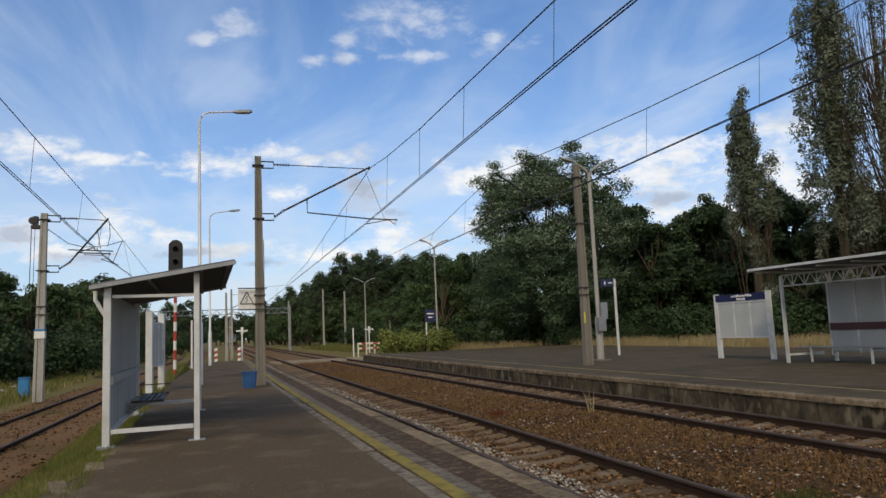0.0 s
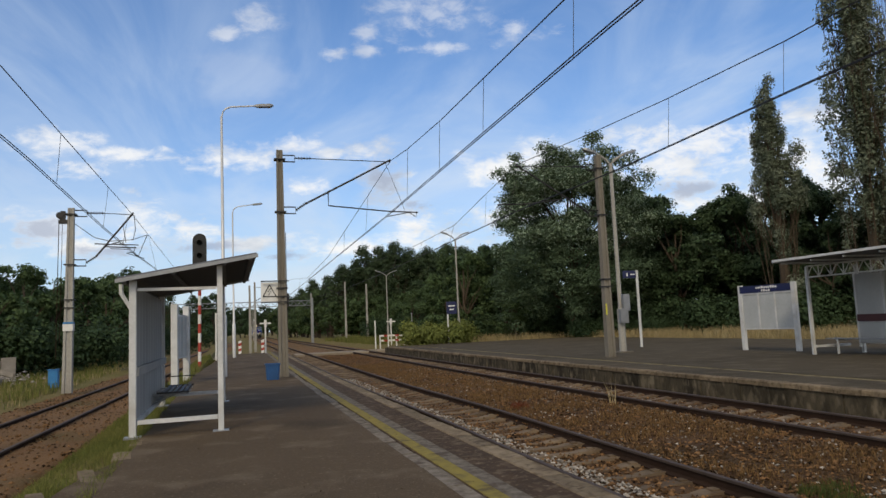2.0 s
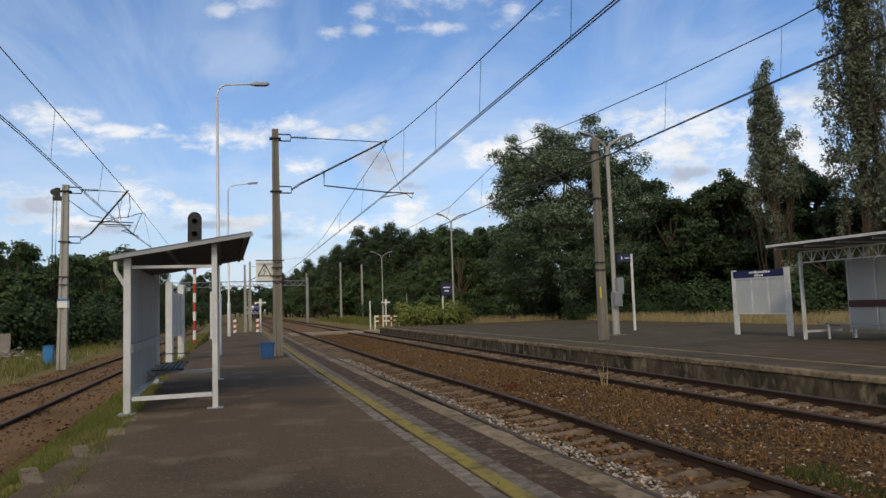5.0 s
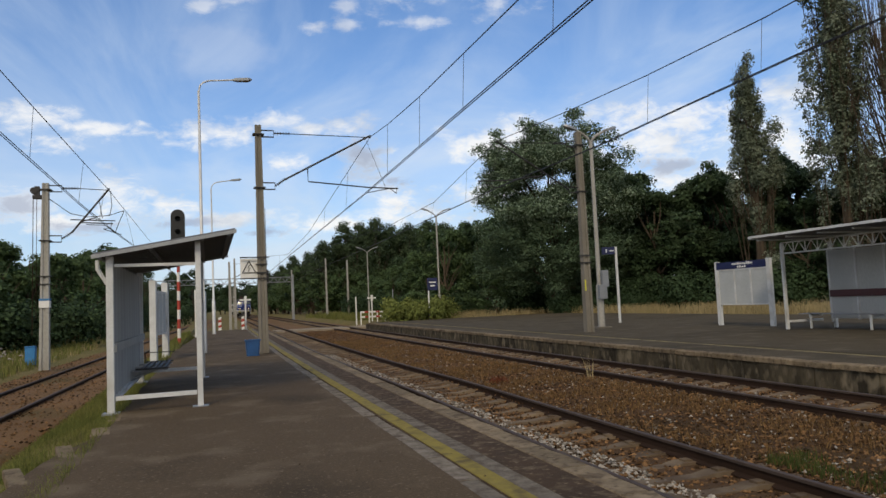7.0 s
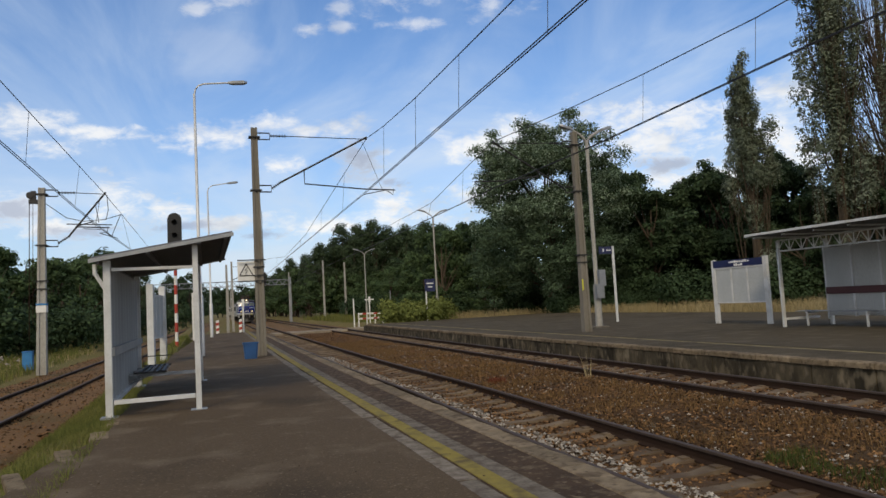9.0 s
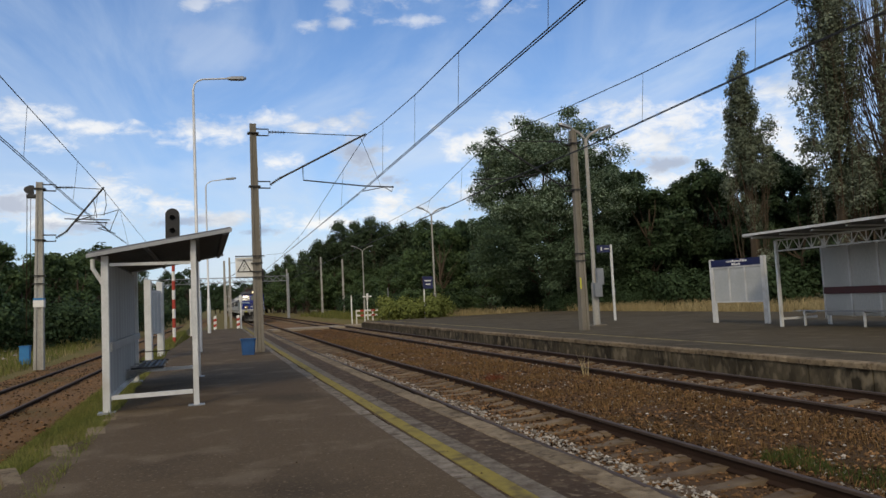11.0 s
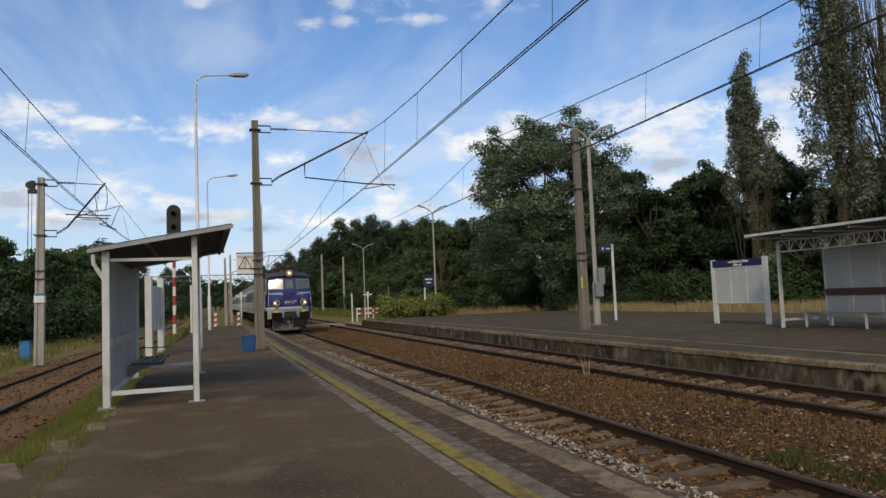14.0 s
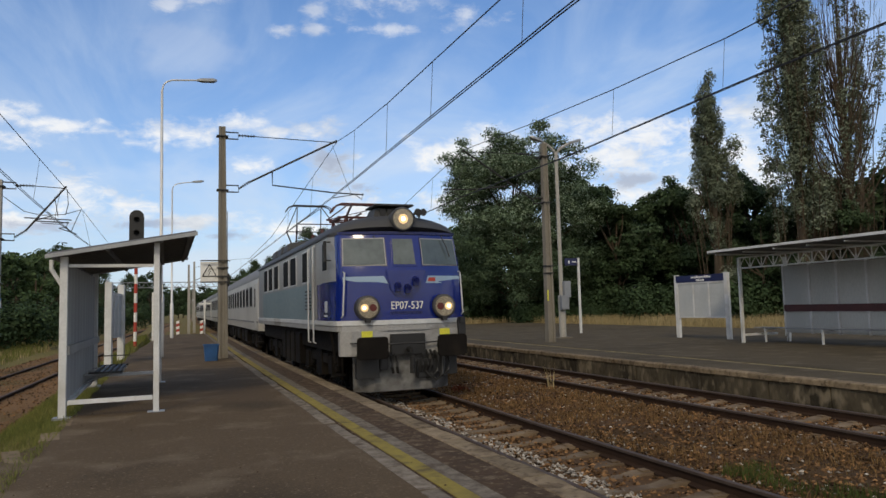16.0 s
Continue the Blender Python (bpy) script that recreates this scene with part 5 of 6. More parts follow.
    me = bpy.data.meshes.new_from_object(tmp.evaluated_get(bpy.context.evaluated_depsgraph_get()))
    bpy.data.objects.remove(tmp)
    me.materials.clear()
    me.materials.append(SIGN_WHITE)
    num = tagged(new("running_number", me), "white running number")
    num.parent, num.matrix_basis = t, pose(0.02, -0.008, 1.96, 90, 0, 0) @ Matrix.Diagonal((0.86, 1.05, 1, 1))
    part("number_plate", Shape().box(-0.36, 0.36, -0.006, 0.02, 1.78, 1.84), LOCO_DEEP, t)
    # lower lamps: a large ring with a clear and a red lens
    for x in (-0.86, 0.86):
        y0 = 0.02
        lamp = part("headlamp", Shape().tube([(x, y0 + 0.16, 1.93), (x, y0 - 0.07, 1.93), (x, y0 - 0.09, 1.93)], [0.26, 0.26, 0.235], 24), LOCO_ROOF, t, "round double headlamp housing", smooth=True)
        part("reflector", Shape().tube([(x, y0 - 0.088, 1.93), (x, y0 - 0.098, 1.93)], 0.215, 24), LENS_GLASS, lamp, "pale reflector")
        d = -1 if x < 0 else 1
        part("bulb", Shape().tube([(x + d * 0.09, y0 - 0.097, 1.93), (x + d * 0.09, y0 - 0.106, 1.93)], 0.036, 16), LIT, lamp, "lit white headlamp")
        part("lit_reflector", Shape().tube([(x + d * 0.085, y0 - 0.097, 1.93), (x + d * 0.085, y0 - 0.101, 1.93)], 0.085, 18), LIT_HALO, lamp, "warm lit reflector")
        part("tail_lens", Shape().tube([(x - d * 0.10, y0 - 0.097, 1.93), (x - d * 0.10, y0 - 0.106, 1.93)], 0.08, 16), RED_GLASS, lamp, "dark red tail lens")
        part("lamp_foot", Shape().box(x - 0.05, x + 0.05, y0 - 0.1, y0 + 0.1, 1.62, 1.69), DARK_STEEL, lamp)
        part("handrail", Shape().tube([(x * 1.53, 0.24, 2.70), (x * 1.53, 0.12, 2.68), (x * 1.585, 0.12, 1.78), (x * 1.585, 0.24, 1.74)], 0.017, 6), LOCO_WHITE, t, "white handrail")
    # roof
    rings = []
    for y, k, drop in ((0.24, 0.90, 0.72), (0.32, 0.925, 0.42), (0.50, 0.95, 0.16), (0.75, 0.985, 0.04), (1.2, 1.0, 0.0), (L - 0.4, 1.0, 0.0), (L, 0.96, 0.1)):
        rings.append([(x * k, y + max(0.0, 1.2 - y) * 0.34 * (x / 1.49) ** 2, 3.575 + max(0.02, (z - 3.575) * (1 - drop))) for x, z in arch(1.49, 3.575, 4.02, 16, 2.0)])
    part("roof", Shape().loft([r + [(r[-1][0], r[0][1], 3.53), (r[0][0], r[0][1], 3.53)] for r in rings]), LOCO_ROOF, t, "dark grey curved roof", smooth=True)
    part("gutter", Shape().box(-1.515, -1.483, 0.95, L, 3.53, 3.58), LOCO_ROOF, t)
    TZ = 3.86
    top = part("top_lamp", Shape().tube([(0.02, 1.0, TZ), (0.02, 0.20, TZ), (0.02, 0.16, TZ)], [0.20, 0.275, 0.25], 24), LOCO_ROOF, t, "large round roof headlamp", smooth=True)
    part("reflector", Shape().tube([(0.02, 0.162, TZ), (0.02, 0.15, TZ)], 0.225, 24), LENS_GLASS, top)
    part("lit_reflector", Shape().tube([(0.02, 0.151, TZ), (0.02, 0.147, TZ)], 0.11, 20), LIT_HALO, top, "warm lit reflector")
    part("bulb", Shape().tube([(0.02, 0.151, TZ), (0.02, 0.142, TZ)], 0.048, 16), LIT, top, "lit roof headlamp")
    hatch = part("roof_hatch", Shape().loft([[(-0.50, 0.8, 3.85), (0.46, 0.8, 3.85), (0.46, 1.7, 3.9), (-0.50, 1.7, 3.9)], [(-0.36, 0.95, 4.22), (0.42, 0.95, 4.22), (0.42, 1.6, 4.24), (-0.36, 1.6, 4.24)]]), LOCO_ROOF, t, "dark air intake hood", bevel=0.04)
    part("hood_lid", Shape().loft([[(-0.44, 0.76, z), (0.48, 0.76, z), (0.48, 1.68, z), (-0.44, 1.68, z)] for z in (4.235, 4.28)]), LOCO_ROOF, hatch, bevel=0.015)
    for q in range(4):
        part("hood_slot", Shape().box(-0.30 + q * 0.17, -0.18 + q * 0.17, 0.86, 0.93, 3.98, 4.17), BLACK, hatch)
    for x in (0.42, 0.55):
        part("horn", Shape().tube([(x, 0.62, 3.88), (x, 0.62, 4.03), (x, 0.40, 4.04), (x, 0.32, 4.04)], [0.03, 0.03, 0.045, 0.085], 10), BLACK, t, "black horn")
    for i in range(3):
        y = 9.4 + i * 1.5
        part("roof_box", Shape().loft([[(-1.15, y, 3.86), (-0.2, y, 4.05), (-0.2, y + 1.2, 4.05), (-1.15, y + 1.2, 3.86)], [(-1.08, y + 0.05, 4.18), (-0.25, y + 0.05, 4.30), (-0.25, y + 1.15, 4.30), (-1.08, y + 1.15, 4.18)]]), LOCO_ROOF, t, "grey roof equipment box", bevel=0.05)
    for i in range(8):
        part("roof_insulator", Shape().tube([(-0.5 + (i % 2) * 1.0, 3.4 + i * 0.8, 4.05), (-0.5 + (i % 2) * 1.0, 3.4 + i * 0.8, 4.34)], [0.07, 0.05], 8), RED_COPPER, t)
    part("roof_cable", Shape().tube([(-0.2, 3.0, 4.35), (-0.1, 6, 4.40), (-0.2, 9, 4.36)], 0.025, 6), RED_COPPER, t)

    def pantograph(y, z1, label):
        p, arms, head = Shape(), Shape(), Shape()
        z0 = 4.28
        h = z1 - z0
        p.box(-0.8, 0.8, y - 0.55, y - 0.47, z0 - 0.05, z0).box(-0.8, 0.8, y + 0.47, y + 0.55, z0 - 0.05, z0)
        for x in (-0.72, 0.72):
            p.box(x - 0.04, x + 0.04, y - 0.55, y + 0.55, z0 - 0.05, z0)
        knee = 1.25 if h > 0.6 else 1.5
        for d in (-1, 1):
            ym = y + d * knee
            arms.tube([(-0.55, y + d * 0.4, z0), (-0.66, ym, z0 + h * 0.46)], 0.03, 6).tube([(0.55, y + d * 0.4, z0), (0.66, ym, z0 + h * 0.46)], 0.03, 6)
            arms.tube([(-0.66, ym, z0 + h * 0.46), (0.66, ym, z0 + h * 0.46)], 0.02, 6)
            arms.tube([(-0.66, ym, z0 + h * 0.46), (-0.45, y + d * 0.05, z1)], 0.018, 6).tube([(0.66, ym, z0 + h * 0.46), (0.45, y + d * 0.05, z1)], 0.018, 6)
            arms.tube([(-0.66, ym, z0 + h * 0.46), (0.45, y + d * 0.05, z1 - 0.02)], 0.012, 5)
            head.tube([(-0.86, y + d * 0.14, z1 - 0.18), (-0.76, y + d * 0.14, z1 - 0.02), (-0.6, y + d * 0.14, z1 + 0.05), (0.6, y + d * 0.14, z1 + 0.05), (0.76, y + d * 0.14, z1 - 0.02), (0.86, y + d * 0.14, z1 - 0.18)], 0.022, 6)
        mt = DARK_STEEL if h > 0.6 else RED_COPPER
        pan = part("pantograph", p, mt, t, label)
        part("arms", arms, mt, pan)
        part("collector_head", head, mt, pan)
    pantograph(11.6, 5.72, "raised grey diamond pantograph")
    pantograph(3.6, 4.62, "folded red-brown pantograph")
    # left-hand side: tall windows, door, rails, louvres
    for y in (3.8, 5.9, 7.3, 9.5, 11.0, 12.4):
        wide = 0.95
        fr = part("side_window_frame", Shape().box(-1.500, -1.4835, y - wide / 2 - 0.09, y + wide / 2 + 0.09, 2.60, 3.44), LOCO_WHITE, t, bevel=0.004)
        part("side_window", Shape().box(-1.508, -1.5005, y - wide / 2, y + wide / 2, 2.64, 3.40), GLASS_DARK, fr, "tall dark side window")
    part("cab_window", Shape().box(-1.506, -1.4975, 1.10, 1.55, 2.80, 3.40), GLASS_DARK, t, "cab side window")
    part("mirror", Shape().box(-1.66, -1.60, 0.62, 0.66, 2.95, 3.40).tube([(-1.5, 0.64, 3.38), (-1.63, 0.64, 3.38)], 0.015, 5).tube([(-1.5, 0.64, 2.98), (-1.63, 0.64, 2.98)], 0.015, 5), BLACK, t, "black cab mirror")
    part("door", Shape().box(-1.499, -1.483, 2.52, 3.05, 1.68, 3.5), LOCO_GREY, t, "grey cab door")
    for y in (2.45, 3.12):
        part("handrail", Shape().tube([(-1.50, y, 3.45), (-1.56, y, 3.42), (-1.56, y, 1.15), (-1.50, y, 1.12)], 0.02, 6), LOCO_WHITE, t, "white door handrail")
    for i in range(6):
        part("louvre", Shape().box(-1.502, -1.4905, 3.15, 3.95, 1.92 + i * 0.09, 1.95 + i * 0.09), DARK_STEEL, t)
    part("crest", Shape().box(-1.498, -1.4925, 1.10, 1.38, 1.85, 2.1).box(-1.498, -1.4925, 1.08, 1.46, 1.75, 1.8), LOCO_WHITE, t, "white plate with small writing")
    # front beam, buffers, coupling, plough
    part("front_beam", Shape().loft([[(-1.42, 0.16, z), (-1.2, 0.03, z), (1.2, 0.03, z), (1.42, 0.16, z), (1.42, 0.36, z), (-1.42, 0.36, z)] for z in (0.92, 1.438)]), LOCO_BEAM, t, "grey buffer beam", bevel=0.01)
    for x in (-0.875, 0.875):
        bf = part("buffer", Shape().tube([(x, 0.1, 1.09), (x, -0.12, 1.09), (x, -0.12, 1.09), (x, -0.40, 1.09)], [0.19, 0.19, 0.12, 0.12], 14), BLACK, t, "black buffer", smooth=True)
        a, b = 0.33, 0.23
        ring = [(x + a * cx, 1.10 + b * cz) for cx, cz in ((-1, -0.8), (-0.85, -1), (0.85, -1), (1, -0.8), (1, 0.8), (0.85, 1), (-0.85, 1), (-1, 0.8))]
        part("buffer_plate", Shape().loft([[(u, y, w) for u, w in ring] for y in (-0.45, -0.40)]), UNDER, bf, "worn buffer plate", bevel=0.01)
        part("step", Shape().box(x - 0.26, x + 0.22, -0.10, 0.10, 0.46, 0.90), BLACK, t, "black step plate")
        part("warning_label", Shape().box(x * 1.0 - 0.12, x * 1.0 + 0.12, 0.018, 0.026, 1.27, 1.44), WARN_YELLOW, t, "yellow warning label")
    part("coupling_box", Shape().box(-0.38, 0.38, -0.10, 0.06, 0.92, 1.36).tube([(0, 0, 1.05), (0, -0.30, 1.02), (0, -0.36, 0.90), (0, -0.34, 0.55)], 0.06, 8), BLACK, t, "black screw coupling", bevel=0.01)
    for x in (-0.42, -0.30, 0.30, 0.42, 0.52):
        part("hose", Shape().tube([(x, 0.0, 0.98), (x, -0.14, 0.9), (x * 0.95, -0.17, 0.68), (x * 0.85, -0.12, 0.55)], 0.032, 6), BLACK, t, "black air hose")
    # black boxes added to darken the front; the right one stands for shade
    part("cable_head", Shape().box(0.18, 0.66, -0.10, 0.02, 0.40, 0.80), BLACK, t, "added black box that darkens the front below the beam", bevel=0.03)
    part("cable_head", Shape().box(-0.64, -0.46, -0.12, 0.04, 0.62, 0.94), BLACK, t, "added black box that darkens the front below the beam", bevel=0.02)
    # extra hoses, which also stand for shade on the guard's right side
    for x, lo in ((0.62, 0.42), (0.74, 0.36), (0.88, 0.44)):
        part("hose", Shape().tube([(x, 0.02, 0.96), (x + 0.03, -0.14, 0.84), (x - 0.02, -0.20, lo + 0.12), (x - 0.14, -0.16, lo), (x - 0.26, -0.10, lo + 0.16)], 0.036, 7), BLACK, t, "black air hose")
    part("uncoupling_bar", Shape().tube([(-1.25, -0.02, 1.20), (-0.4, -0.10, 1.16), (0.4, -0.10, 1.16), (1.25, -0.02, 1.20)], 0.018, 6), DARK_STEEL, t)
    part("lamp_bracket", Shape().box(1.18, 1.34, -0.06, 0.06, 1.30, 1.62).tube([(1.26, -0.1, 1.62), (1.26, 0.08, 1.62)], 0.07, 10), BLACK, t, "black bracket above the buffer")
    part("plough", Shape().loft([[(-1.12, 0.24, z), (-0.75, 0.06 + o, z), (0.55, 0.06 + o, z), (1.02, 0.28, z), (1.02, 0.36, z), (-1.12, 0.36, z)] for z, o in ((0.16, -0.06), (0.75, 0.0), (0.95, 0.0))]), PLOUGH, t, "dirty grey rail guard plate", bevel=0.01)
    for x in (-1.3, 1.3):
        part("step_ladder", Shape().box(x - 0.16, x + 0.16, 0.9, 1.0, 0.45, 0.5).tube([(x - 0.15, 0.95, 1.45), (x - 0.15, 0.5, 0.75)], 0.03, 6).tube([(x + 0.1, 0.95, 1.45), (x + 0.1, 0.95, 0.48)], 0.025, 6), UNDER, t)
    u = Shape().box(-1.3, 1.3, 0.9, L - 0.3, 0.95, 1.44)
    for y in (5.6, 6.5, 7.4, 8.3):
        u.box(-1.38, 1.38, y, y + 0.75, 0.42, 1.3)
    part("underframe", u, UNDER, t, "dirty dark underframe", bevel=0.02)
    wheels = bogie(t, 3.6, 3.05, 0.62) + bogie(t, L - 3.1, 3.05, 0.62)
    part("far_buffers", Shape().tube([(-0.875, L - 0.1, 1.06), (-0.875, L + 0.45, 1.06)], 0.16, 10).tube([(0.875, L - 0.1, 1.06), (0.875, L + 0.45, 1.06)], 0.16, 10), UNDER, t)
    return t, wheels, L


def coach():
    t = thing("passenger_coach", "dusty pale grey passenger coach with dark windows", "railway coach", group="coaches of the train")
    L = 23.8
    body = [(-1.40, 1.10), (1.40, 1.10), (1.44, 1.4), (1.44, 2.9), (1.40, 3.35)]
    sec = body + [(x, z) for x, z in reversed(arch(1.40, 3.35, 4.02, 10))][1:-1] + [(-1.40, 3.35), (-1.44, 2.9), (-1.44, 1.4)]
    low = [p for p in sec if p[1] <= 3.36]
    part("body", Shape().loft([[(x, y, z) for x, z in low] for y in (0.15, L - 0.15)]), COACH, t, "pale grey body")
    roof = arch(1.405, 3.355, 4.02, 12)
    part("roof", Shape().loft([[(x, y, z) for x, z in roof + [(1.405, 3.30), (-1.405, 3.30)]] for y in (0.10, L - 0.10)]), COACH_ROOF, t, "grey curved roof", smooth=True)
    for sgn in (-1, 1):
        xo = sgn * 1.446
        def slab(a, b, y0, y1, z0, z1):
            return Shape().box(min(a, b), max(a, b), y0, y1, z0, z1)
        for i in range(10):
            y = 2.6 + i * 1.92
            fr = part("window_frame", slab(sgn * 1.439, xo, y - 0.06, y + 1.26, 2.12, 3.04), COACH_ROOF, t)
            part("window_pane", slab(xo, xo + sgn * 0.004, y, y + 1.2, 2.18, 2.98), GLASS_DARK, fr, "dark coach window")
        for y in (0.75, L - 1.65):
            d = part("door", slab(sgn * 1.439, sgn * 1.455, y, y + 0.9, 1.15, 3.1), COACH, t, "grey coach door")
            part("door_pane", slab(sgn * 1.455, sgn * 1.459, y + 0.25, y + 0.65, 2.1, 2.9), GLASS_DARK, d)
            part("step", slab(sgn * 1.1, sgn * 1.42, y + 0.05, y + 0.85, 0.55, 0.62), UNDER, t)
        part("waist_band", slab(sgn * 1.4405, sgn * 1.449, 0.2, L - 0.2, 1.42, 1.50), COACH_ROOF, t)
    part("gangway", Shape().box(-0.6, 0.6, -0.1, 0.15, 1.2, 3.3).box(-0.6, 0.6, L - 0.15, L + 0.1, 1.2, 3.3), BLACK, t)
    u = Shape().box(-1.2, 1.2, 0.3, L - 0.3, 0.95, 1.10)
    for y, w in ((6.5, 1.6), (8.6, 1.0), (11, 2.0), (14, 1.2), (16, 1.4)):
        u.box(-1.32, 1.32, y, y + w, 0.45, 1.0)
    part("underframe", u, UNDER, t, "dark underframe boxes")
    wh = bogie(t, 3.2, 2.5, 0.46) + bogie(t, L - 3.2, 2.5, 0.46)
    return t, wh, L


loco, loco_wheels, LOCO_L = locomotive()
coach_first, coach_wheels, COACH_L = coach()
coaches = [coach_first] + [copy_thing(coach_first, pose(0, 0, 0)) for i in range(4)]


# ---- trees and plants ----
def leaf_mesh(name, centres, spread, n, size, mt, seed, droop=0.0, flat=1.0, tall=1.0):
    """n small leaf sprays on the shells of the clumps, each a folded pair of triangles that faces outwards; thinner underneath."""
    rng = np.random.default_rng(seed)
    c = np.array([q[:3] for q in centres])
    rad = np.array([q[3] for q in centres])
    w = rad ** 2
    idx = rng.choice(len(c), n, p=w / w.sum())
    d = rng.normal(0, 1, (n, 3))
    d /= np.linalg.norm(d, axis=1)[:, None]
    d[:, 2] = np.where(rng.random(n) < 0.55, np.abs(d[:, 2]), d[:, 2])
    r = rad[idx] * np.clip(rng.normal(0.82, 0.22, n), 0.15, 1.3) * spread
    p = c[idx] + d * r[:, None] * np.array([1, 1, flat * tall])
    out = d + rng.normal(0, 0.42, (n, 3)) + np.array([0, 0, 0.30 - droop])
    out /= np.linalg.norm(out, axis=1)[:, None]
    side = np.cross(out, rng.normal(0, 1, (n, 3)))
    side /= np.linalg.norm(side, axis=1)[:, None] + 1e-9
    tip = np.cross(side, out)
    s = (size * rng.uniform(0.5, 1.3, n))[:, None]
    v = np.stack([p - tip * s, p + side * s * 0.6 + out * s * 0.12, p + tip * s, p - side * s * 0.6 + out * s * 0.12], 1)
    o = np.arange(n)[:, None] * 4
    f = np.concatenate([o + np.array([[0, 1, 2]]), o + np.array([[0, 2, 3]])])
    me = bpy.data.meshes.new(name)
    me.from_pydata(v.reshape(-1, 3).tolist(), [], f.tolist())
    me.materials.append(mt)
    return me


def limb_tree(s, rng, base, height, r0, crowns, bare=0.0):
    """Trunk and limbs that reach for the crown's clumps."""
    pts = [Vector(base)]
    k = 6
    for i in range(1, k + 1):
        pts.append(Vector((base[0] + rng.uniform(-0.02, 0.02) * height, base[1] + rng.uniform(-0.02, 0.02) * height, base[2] + height * i / k)))
    s.tube(pts, [r0 * (1.25 if i == 0 else 1 - 0.8 * i / k) for i in range(k + 1)], 8)
    for c in crowns:
        a = pts[min(k - 1, max(1, int((c[2] * 0.62) / height * k)))]
        b = Vector(c[:3])
        m = a.lerp(b, 0.5) + Vector((rng.uniform(-0.3, 0.3), rng.uniform(-0.3, 0.3), 0.3))
        s.tube([a, m, b], [r0 * 0.32, r0 * 0.2, r0 * 0.05], 5)


def broad_tree(name, label, h, w, seed, mt, leaves, size, clumps=34, low=0.12, r0=0.3, lit_top_mt=None, sub=6):
    rng = random.Random(seed)
    t = thing(name, label, "tree")
    cr = []
    # main boughs end in clusters of smaller clumps, so that the outline stays uneven
    for i in range(max(16, clumps // 3)):
        z = h * (low + (1 - low) * (0.05 + 0.87 * rng.random()))
        prof = math.sin(math.pi * min(1, 0.14 + 0.82 * (z / h))) ** 0.55
        a = rng.uniform(0, 6.283)
        q = w / 2 * prof * math.sqrt(rng.uniform(0.2, 1.0)) * 0.84
        g = w * rng.uniform(0.05, 0.085)
        for j in range(sub):
            cr.append((q * math.cos(a) + rng.gauss(0, g), q * math.sin(a) + rng.gauss(0, g), max(0.3, z + rng.gauss(0, g * 0.75)), w * rng.uniform(0.05, 0.10) * (6 / sub) ** 0.5))
    tr = Shape()
    limb_tree(tr, rng, (0, 0, -0.2), h * 0.8, r0, cr[::sub])
    part("trunk", tr, BARK, t, smooth=True)
    ob = new("crown", leaf_mesh("crown", cr, 1.0, leaves, size, mt, seed, flat=0.8))
    ob.parent = t
    # sunlit upper crown, painted as a second, paler layer of leaves
    if lit_top_mt:
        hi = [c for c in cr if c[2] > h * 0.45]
        o2 = new("crown", leaf_mesh("crown", hi, 1.04, leaves // 3, size, lit_top_mt, seed + 50, flat=0.85))
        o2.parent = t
        tagged(o2, "paler upper leaves, lit crown top painted in")
    return t


def pine(name, label, h, w, seed, leaves):
    rng = random.Random(seed)
    t = thing(name, label, "tree")
    cr = []
    for i in range(120):
        z = h * (0.22 + 0.77 * i / 119)
        q = w / 2 * min(1.0, 2.4 * max(0.03, 1.02 - z / h)) ** 0.7 * rng.uniform(0.7, 1.15)
        a, d = rng.uniform(0, 6.283), math.sqrt(rng.uniform(0.1, 1.0))
        cr.append((q * d * math.cos(a), q * d * math.sin(a), z + rng.uniform(-0.3, 0.5), rng.uniform(0.35, 0.85)))
    tr = Shape()
    limb_tree(tr, rng, (0, 0, -0.2), h * 0.95, 0.2, cr[::6])
    part("trunk", tr, BARK, t, smooth=True)
    ob = new("crown", leaf_mesh("crown", cr, 1.35, leaves, 0.19, NEEDLE, seed, flat=0.75))
    ob.parent = t
    return t


